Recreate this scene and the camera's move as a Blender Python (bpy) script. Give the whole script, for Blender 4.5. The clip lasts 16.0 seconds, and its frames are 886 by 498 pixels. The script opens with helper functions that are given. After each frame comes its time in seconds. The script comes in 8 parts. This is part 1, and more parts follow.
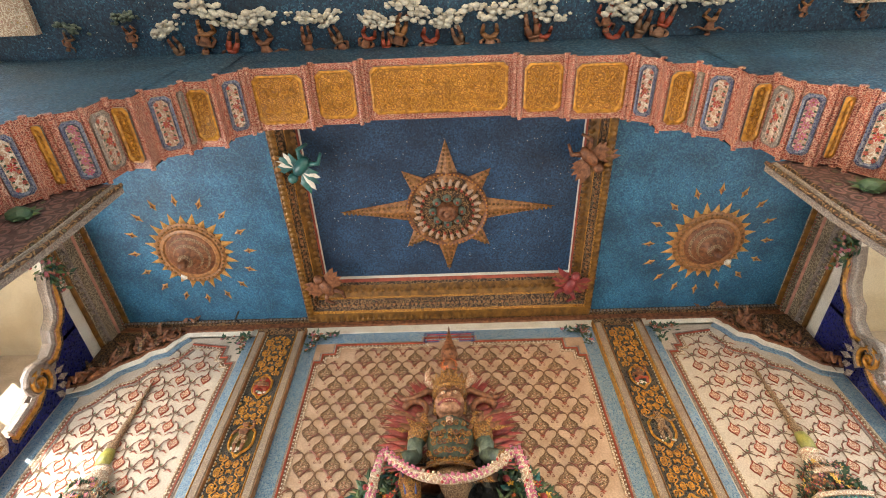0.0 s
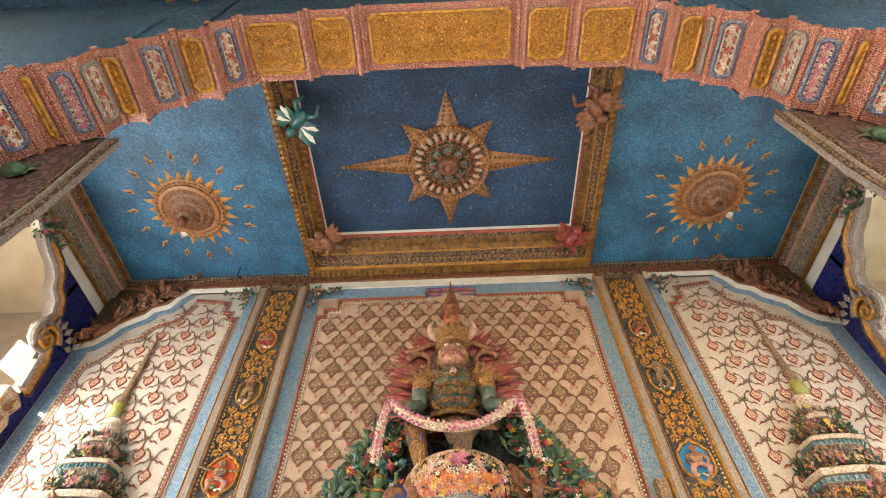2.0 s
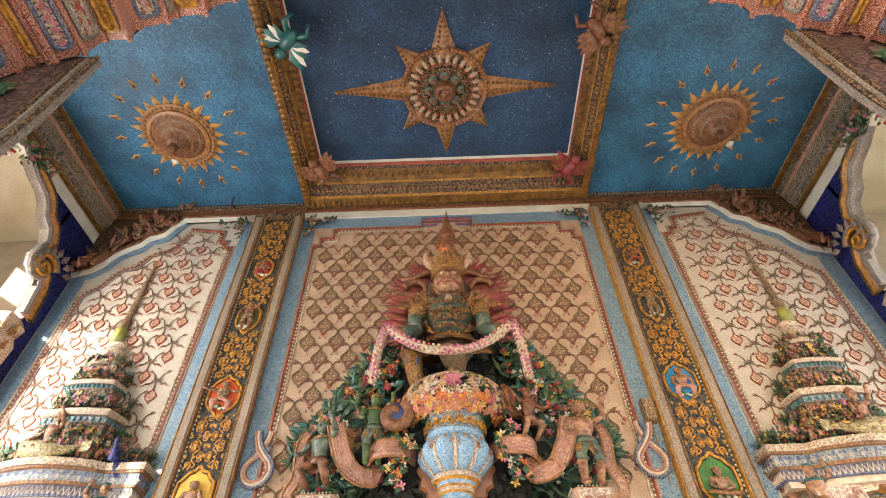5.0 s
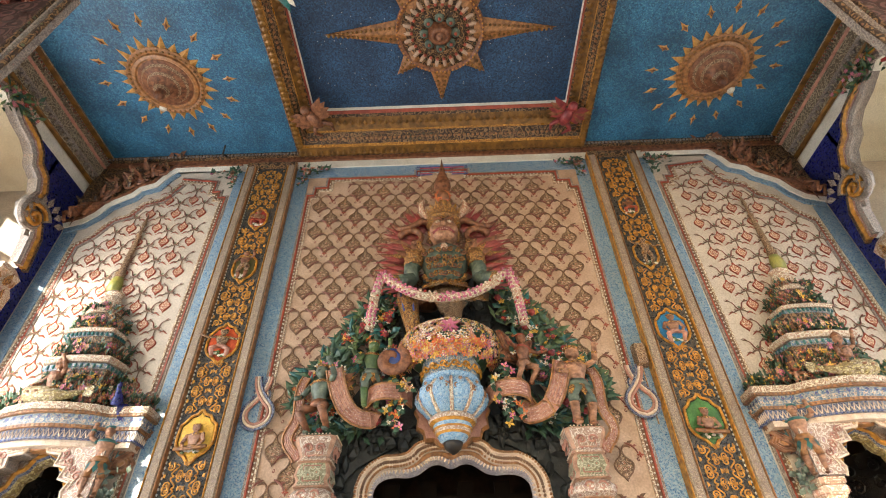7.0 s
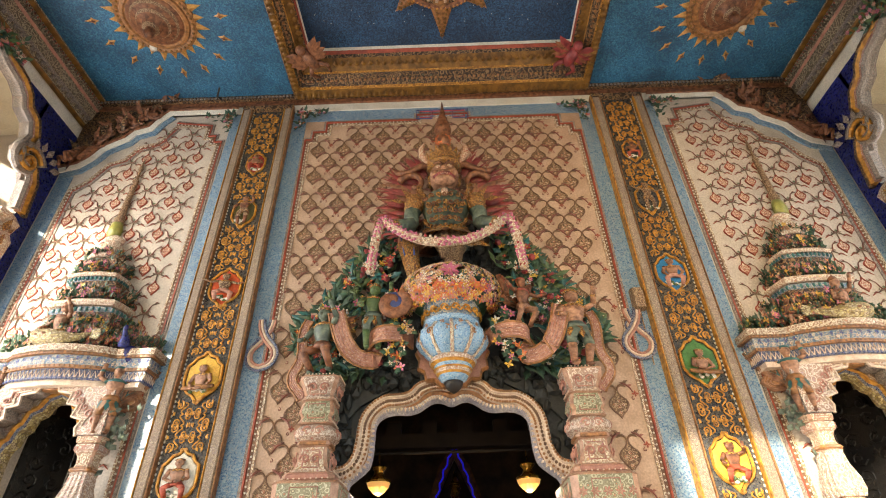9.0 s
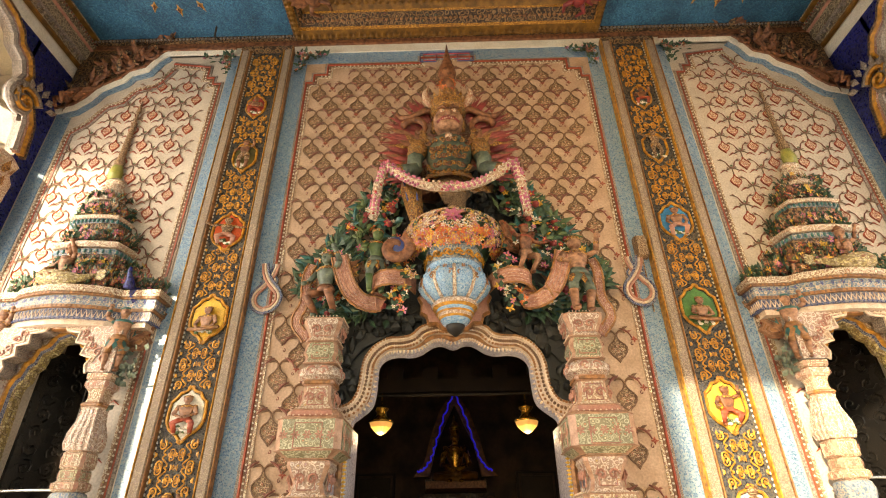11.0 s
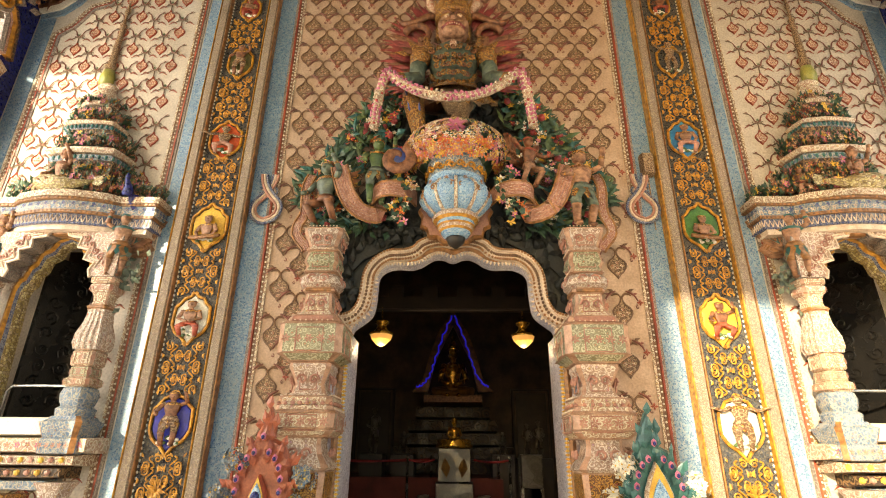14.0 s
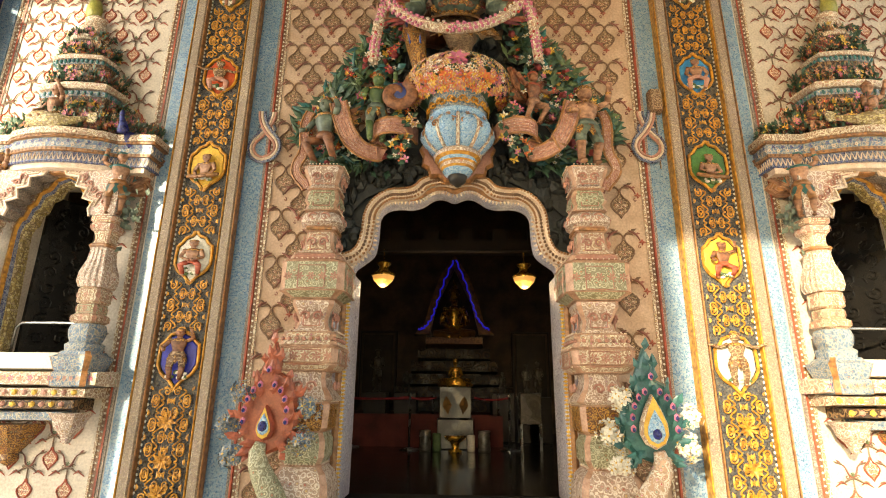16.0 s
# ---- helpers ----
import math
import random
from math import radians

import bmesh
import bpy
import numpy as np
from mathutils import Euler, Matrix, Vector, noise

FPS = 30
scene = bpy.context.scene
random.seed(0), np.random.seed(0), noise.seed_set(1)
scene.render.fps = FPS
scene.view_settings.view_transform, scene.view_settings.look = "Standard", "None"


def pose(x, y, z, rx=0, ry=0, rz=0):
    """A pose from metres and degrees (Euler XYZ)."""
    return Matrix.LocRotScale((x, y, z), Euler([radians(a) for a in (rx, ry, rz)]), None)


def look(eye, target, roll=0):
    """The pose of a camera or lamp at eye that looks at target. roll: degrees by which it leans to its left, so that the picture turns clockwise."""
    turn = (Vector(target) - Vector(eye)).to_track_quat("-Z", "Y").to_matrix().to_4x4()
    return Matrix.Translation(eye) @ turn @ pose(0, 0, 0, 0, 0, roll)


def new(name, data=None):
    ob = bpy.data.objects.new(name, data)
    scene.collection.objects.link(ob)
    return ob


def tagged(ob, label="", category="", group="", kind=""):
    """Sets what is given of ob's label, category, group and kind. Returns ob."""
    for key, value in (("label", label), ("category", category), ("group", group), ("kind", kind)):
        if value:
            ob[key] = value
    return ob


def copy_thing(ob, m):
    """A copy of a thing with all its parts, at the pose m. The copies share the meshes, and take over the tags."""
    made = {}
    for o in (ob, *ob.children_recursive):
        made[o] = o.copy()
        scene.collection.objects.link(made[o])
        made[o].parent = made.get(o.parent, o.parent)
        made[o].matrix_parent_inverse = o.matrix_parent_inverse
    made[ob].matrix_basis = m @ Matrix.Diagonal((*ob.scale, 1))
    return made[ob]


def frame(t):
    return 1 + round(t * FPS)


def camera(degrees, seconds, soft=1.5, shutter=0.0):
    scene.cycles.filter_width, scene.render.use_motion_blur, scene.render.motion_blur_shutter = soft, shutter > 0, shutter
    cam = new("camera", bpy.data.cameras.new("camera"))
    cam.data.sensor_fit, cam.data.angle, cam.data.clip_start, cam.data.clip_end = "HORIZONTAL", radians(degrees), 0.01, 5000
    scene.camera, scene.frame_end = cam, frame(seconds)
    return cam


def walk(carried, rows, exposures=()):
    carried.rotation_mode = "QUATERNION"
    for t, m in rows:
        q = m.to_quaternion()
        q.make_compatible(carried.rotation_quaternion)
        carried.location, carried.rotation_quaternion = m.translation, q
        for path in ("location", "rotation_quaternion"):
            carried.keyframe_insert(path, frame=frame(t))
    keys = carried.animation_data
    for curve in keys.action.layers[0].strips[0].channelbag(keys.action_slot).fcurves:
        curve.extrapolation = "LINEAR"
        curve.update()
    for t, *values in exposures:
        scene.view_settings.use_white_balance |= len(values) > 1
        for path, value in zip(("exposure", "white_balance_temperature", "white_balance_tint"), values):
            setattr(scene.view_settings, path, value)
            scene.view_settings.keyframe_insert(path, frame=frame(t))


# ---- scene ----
cam = camera(81.1, 16.0, soft=1.0)
PATH = [
    (0, (0.073, -0.066, 1.747), (0.037, 1.014, 3.43), -0.2),
    (0.5, (0.061, -0.076, 1.745), (0.025, 1.041, 3.403), -0.5),
    (1, (0.046, -0.077, 1.744), (0.013, 1.074, 3.379), -0.7),
    (1.5, (0.033, -0.058, 1.747), (0.001, 1.128, 3.357), -0.9),
    (2, (0.023, -0.032, 1.749), (-0.008, 1.184, 3.337), -1.0),
    (2.5, (0.018, -0.014, 1.749), (-0.013, 1.233, 3.312), -1.0),
    (3, (0.018, -0.004, 1.747), (-0.012, 1.278, 3.283), -1.1),
    (3.5, (0.024, -0.001, 1.745), (-0.006, 1.312, 3.253), -1.2),
    (4, (0.028, 0.0, 1.74), (-0.001, 1.345, 3.22), -1.1),
    (6.3, (0.019, 0.059, 1.7), (0.004, 1.543, 3.04), -1.6),
    (6.5, (0.018, 0.061, 1.698), (0.004, 1.558, 3.025), -1.7),
    (7, (0.015, 0.067, 1.695), (0.004, 1.594, 2.986), -1.7),
    (7.5, (0.014, 0.074, 1.688), (0.004, 1.631, 2.944), -1.8),
    (8, (0.015, 0.083, 1.684), (0.004, 1.67, 2.901), -1.8),
    (8.5, (0.014, 0.086, 1.681), (-0.001, 1.705, 2.855), -1.7),
    (9, (0.008, 0.099, 1.676), (-0.009, 1.746, 2.81), -1.6),
    (11.5, (-0.007, 0.167, 1.609), (-0.038, 1.928, 2.556), -0.5),
    (12, (-0.003, 0.182, 1.597), (-0.036, 1.964, 2.505), -0.2),
    (12.5, (0.0, 0.197, 1.575), (-0.034, 1.997, 2.447), -0.0),
    (13, (0.002, 0.216, 1.553), (-0.035, 2.034, 2.386), 0.2),
    (13.5, (0.002, 0.23, 1.532), (-0.036, 2.067, 2.322), 0.4),
    (14, (0.0, 0.246, 1.512), (-0.039, 2.102, 2.256), 0.5),
    (14.5, (0.001, 0.261, 1.491), (-0.039, 2.136, 2.187), 0.6),
    (15, (0.003, 0.273, 1.473), (-0.038, 2.164, 2.122), 0.6),
    (15.5, (0.002, 0.285, 1.459), (-0.041, 2.192, 2.059), 0.6),
    (16, (0.0, 0.291, 1.454), (-0.045, 2.212, 2.009), 0.6),
]
walk(cam, [(t, look(eye, target, roll)) for t, eye, target, roll in PATH],
     exposures=[(0.0, 1.90, 6200, 10), (4.0, 1.82, 6200, 10), (7.0, 1.58, 6000, 9), (9.0, 1.52, 6300, 10), (11.5, 1.55, 7600, 11), (16.0, 1.50, 7200, 5)])

# ---- daylight ----
SUN_WAY = Vector((0.55, 1.0, -0.33)).normalized()
sun_data = bpy.data.lights.new("sun", "SUN")
sun_data.energy, sun_data.angle, sun_data.color = 4.4, radians(0.5), (1.0, 0.88, 0.66)
sun = new("sun", sun_data)
sun.matrix_world = look((0, 0, 0), SUN_WAY)
world = bpy.data.worlds.new("sky")
scene.world = world
world.use_nodes = True
wn = world.node_tree.nodes
sky = wn.new("ShaderNodeTexSky")
sky.sky_type, sky.sun_disc = "NISHITA", False
sky.sun_elevation, sky.sun_rotation = radians(16), radians(208.8)
world.node_tree.links.new(sky.outputs[0], wn["Background"].inputs[0])
wn["Background"].inputs[1].default_value = 0.15
# area lamps added in the side arches, standing in for more sky light
for side, power in ((-1, 75.0), (1, 22.0)):
    opening = bpy.data.lights.new("sky_fill_side_arch", "AREA")
    opening.shape, opening.size, opening.size_y, opening.energy, opening.color = "RECTANGLE", 1.9, 5.0, power, (1.0, 0.96, 0.9)
    new("sky_fill_side_arch", opening).matrix_world = look((side * 4.42, 2.95, 3.0), (0, 2.95, 3.0))

# ---- materials ----
def lin(h):
    """Linear colour from a hex sRGB string."""
    v = [int(h[i:i + 2], 16) / 255 for i in (0, 2, 4)]
    return tuple(c / 12.92 if c < 0.04045 else ((c + 0.055) / 1.055) ** 2.4 for c in v) + (1.0,)


def base_mat(name, rough, metal=0.0):
    m = bpy.data.materials.new(name)
    m.use_nodes = True
    nt = m.node_tree
    b = nt.nodes["Principled BSDF"]
    b.inputs["Roughness"].default_value = rough
    b.inputs["Metallic"].default_value = metal
    tc = nt.nodes.new("ShaderNodeTexCoord")
    return m, nt, b, tc.outputs["Object"]


def node(nt, kind, ins=(), **props):
    n = nt.nodes.new(kind)
    for k, v in props.items():
        if k == "operation":
            n.operation = v
        elif k == "blend":
            n.blend_type = v
        elif k == "feature":
            n.feature = v
        elif k == "data":
            n.data_type = v
    for k, v in ins:
        if isinstance(v, bpy.types.NodeSocket):
            nt.links.new(v, n.inputs[k])
        else:
            n.inputs[k].default_value = v
    return n


def mix(nt, f, a, b, blend="MIX"):
    n = node(nt, "ShaderNodeMix", data="RGBA", blend=blend)
    for i, v in ((0, f), (6, a), (7, b)):
        if isinstance(v, bpy.types.NodeSocket):
            nt.links.new(v, n.inputs[i])
        else:
            n.inputs[i].default_value = v
    return n.outputs[2]


def paint(name, col, col2=None, scale=9.0, rough=0.5, bump=0.25, metal=0.0, grain=90.0, lift=0.004):
    """Glazed or painted surface: two colours by broad noise, a fine grain, fine relief."""
    m, nt, b, co = base_mat(name, rough, metal)
    a = lin(col)
    c2 = lin(col2) if col2 else tuple(v * 0.62 for v in a[:3]) + (1.0,)
    n1 = node(nt, "ShaderNodeTexNoise", (("Vector", co), ("Scale", scale), ("Detail", 4.0)))
    n2 = node(nt, "ShaderNodeTexNoise", (("Vector", co), ("Scale", grain), ("Detail", 2.0)))
    r = node(nt, "ShaderNodeMapRange", (("Value", n1.outputs[0]), (1, 0.36), (2, 0.66)))
    g = node(nt, "ShaderNodeMapRange", (("Value", n2.outputs[0]), (1, 0.3), (2, 0.7), (3, 0.78), (4, 1.14)))
    c = mix(nt, r.outputs[0], a, c2)
    c = mix(nt, 1.0, c, g.outputs[0], "MULTIPLY")
    nt.links.new(c, b.inputs["Base Color"])
    bp = node(nt, "ShaderNodeBump", (("Strength", bump), ("Distance", lift), ("Height", n2.outputs[0])))
    nt.links.new(bp.outputs[0], b.inputs["Normal"])
    rr = node(nt, "ShaderNodeMapRange", (("Value", n1.outputs[0]), (3, max(0.05, rough - 0.12)), (4, min(1.0, rough + 0.15))))
    nt.links.new(rr.outputs[0], b.inputs["Roughness"])
    return m


def mosaic(name, cols, scale, grout="6b6258", rough=0.3, grout_w=0.08, bump=0.5, stretch=(1, 1, 1), patch=0.5, dirt=0.75):
    """Small set pieces of glazed ceramic or glass in several colours, with joints."""
    m, nt, b, co = base_mat(name, rough)
    mp = node(nt, "ShaderNodeMapping", (("Vector", co), ("Scale", stretch)))
    v = node(nt, "ShaderNodeTexVoronoi", (("Vector", mp.outputs[0]), ("Scale", scale)))
    e = node(nt, "ShaderNodeTexVoronoi", (("Vector", mp.outputs[0]), ("Scale", scale)), feature="DISTANCE_TO_EDGE")
    sep = node(nt, "ShaderNodeSeparateColor", (("Color", v.outputs["Color"]),))
    big = node(nt, "ShaderNodeTexNoise", (("Vector", co), ("Scale", 2.2), ("Detail", 3.0)))
    val = node(nt, "ShaderNodeMath", ((0, big.outputs[0]), (1, patch)), operation="MULTIPLY")
    val = node(nt, "ShaderNodeMath", ((0, sep.outputs[0]), (1, val.outputs[0])), operation="ADD")
    val = node(nt, "ShaderNodeMath", ((0, val.outputs[0]), (1, patch * 0.5)), operation="SUBTRACT")
    ramp = nt.nodes.new("ShaderNodeValToRGB")
    nt.links.new(val.outputs[0], ramp.inputs[0])
    el = ramp.color_ramp.elements
    ramp.color_ramp.interpolation = "CONSTANT"
    while len(el) < len(cols):
        el.new(0.5)
    for i, h in enumerate(cols):
        el[i].position = i / len(cols)
    for i, h in enumerate(cols):
        el[i].color = lin(h)
    d = node(nt, "ShaderNodeMapRange", (("Value", big.outputs[0]), (1, 0.3), (2, 0.7), (3, dirt), (4, 1.12)))
    c = mix(nt, 1.0, ramp.outputs[0], d.outputs[0], "MULTIPLY")
    j = node(nt, "ShaderNodeMapRange", (("Value", e.outputs["Distance"]), (1, grout_w * 0.4), (2, grout_w)))
    c = mix(nt, j.outputs[0], lin(grout), c)
    nt.links.new(c, b.inputs["Base Color"])
    bp = node(nt, "ShaderNodeBump", (("Strength", bump), ("Distance", 0.004), ("Height", j.outputs[0])))
    tilt = node(nt, "ShaderNodeBump", (("Strength", 0.25), ("Distance", 0.004), ("Height", sep.outputs[1]), ("Normal", bp.outputs[0])))
    nt.links.new(tilt.outputs[0], b.inputs["Normal"])
    rr = node(nt, "ShaderNodeMapRange", (("Value", sep.outputs[2]), (3, max(0.08, rough - 0.15)), (4, min(1.0, rough + 0.25))))
    nt.links.new(rr.outputs[0], b.inputs["Roughness"])
    return m


def filigree(name, ground, line, accents, scale, rough=0.4, rings=15.0, bump=0.8, warp=0.5, lift=0.005):
    """Glazed relief of small rosettes and scrolls: ringed cells, coloured hearts, fine beads, dirt."""
    m, nt, b, co = base_mat(name, rough)
    nz = node(nt, "ShaderNodeTexNoise", (("Vector", co), ("Scale", scale * 0.9), ("Detail", 1.0)))
    off = node(nt, "ShaderNodeVectorMath", ((0, nz.outputs["Color"]), (1, (warp / scale,) * 3)), operation="MULTIPLY")
    pos = node(nt, "ShaderNodeVectorMath", ((0, co), (1, off.outputs[0])), operation="ADD")
    v = node(nt, "ShaderNodeTexVoronoi", (("Vector", pos.outputs[0]), ("Scale", scale)))
    e = node(nt, "ShaderNodeTexVoronoi", (("Vector", pos.outputs[0]), ("Scale", scale)), feature="DISTANCE_TO_EDGE")
    f = node(nt, "ShaderNodeTexVoronoi", (("Vector", co), ("Scale", scale * 4.5)), feature="DISTANCE_TO_EDGE")
    sep = node(nt, "ShaderNodeSeparateColor", (("Color", v.outputs["Color"]),))
    w = node(nt, "ShaderNodeMath", ((0, v.outputs["Distance"]), (1, rings)), operation="MULTIPLY")
    w = node(nt, "ShaderNodeMath", ((0, w.outputs[0]),), operation="SINE")
    r = node(nt, "ShaderNodeMapRange", (("Value", w.outputs[0]), (1, -0.35), (2, 0.25)))
    ramp = nt.nodes.new("ShaderNodeValToRGB")
    nt.links.new(sep.outputs[0], ramp.inputs[0])
    el = ramp.color_ramp.elements
    ramp.color_ramp.interpolation = "CONSTANT"
    while len(el) < len(accents):
        el.new(0.5)
    for i, h in enumerate(accents):
        el[i].position = i / len(accents)
    for i, h in enumerate(accents):
        el[i].color = lin(h)
    heart = node(nt, "ShaderNodeMapRange", (("Value", v.outputs["Distance"]), (1, 0.16), (2, 0.22), (3, 1.0), (4, 0.0)))
    c = mix(nt, r.outputs[0], lin(line), lin(ground))
    c = mix(nt, heart.outputs[0], c, ramp.outputs[0])
    j = node(nt, "ShaderNodeMapRange", (("Value", e.outputs["Distance"]), (1, 0.015), (2, 0.06)))
    c = mix(nt, j.outputs[0], lin(line), c)
    g = node(nt, "ShaderNodeMapRange", (("Value", f.outputs["Distance"]), (1, 0.02), (2, 0.12), (3, 0.78), (4, 1.06)))
    c = mix(nt, 1.0, c, g.outputs[0], "MULTIPLY")
    big = node(nt, "ShaderNodeTexNoise", (("Vector", co), ("Scale", 2.4), ("Detail", 4.0)))
    d = node(nt, "ShaderNodeMapRange", (("Value", big.outputs[0]), (1, 0.3), (2, 0.7), (3, 0.8), (4, 1.1)))
    c = mix(nt, 1.0, c, d.outputs[0], "MULTIPLY")
    nt.links.new(c, b.inputs["Base Color"])
    hgt = node(nt, "ShaderNodeMath", ((0, r.outputs[0]), (1, j.outputs[0])), operation="MULTIPLY")
    bp = node(nt, "ShaderNodeBump", (("Strength", bump), ("Distance", lift), ("Height", hgt.outputs[0])))
    nt.links.new(bp.outputs[0], b.inputs["Normal"])
    rr = node(nt, "ShaderNodeMapRange", (("Value", sep.outputs[2]), (3, max(0.1, rough - 0.12)), (4, min(1.0, rough + 0.25))))
    nt.links.new(rr.outputs[0], b.inputs["Roughness"])
    return m


def glow(name, col, power):
    m, nt, b, co = base_mat(name, 0.4)
    b.inputs["Base Color"].default_value = lin(col)
    b.inputs["Emission Color"].default_value = lin(col)
    b.inputs["Emission Strength"].default_value = power
    return m


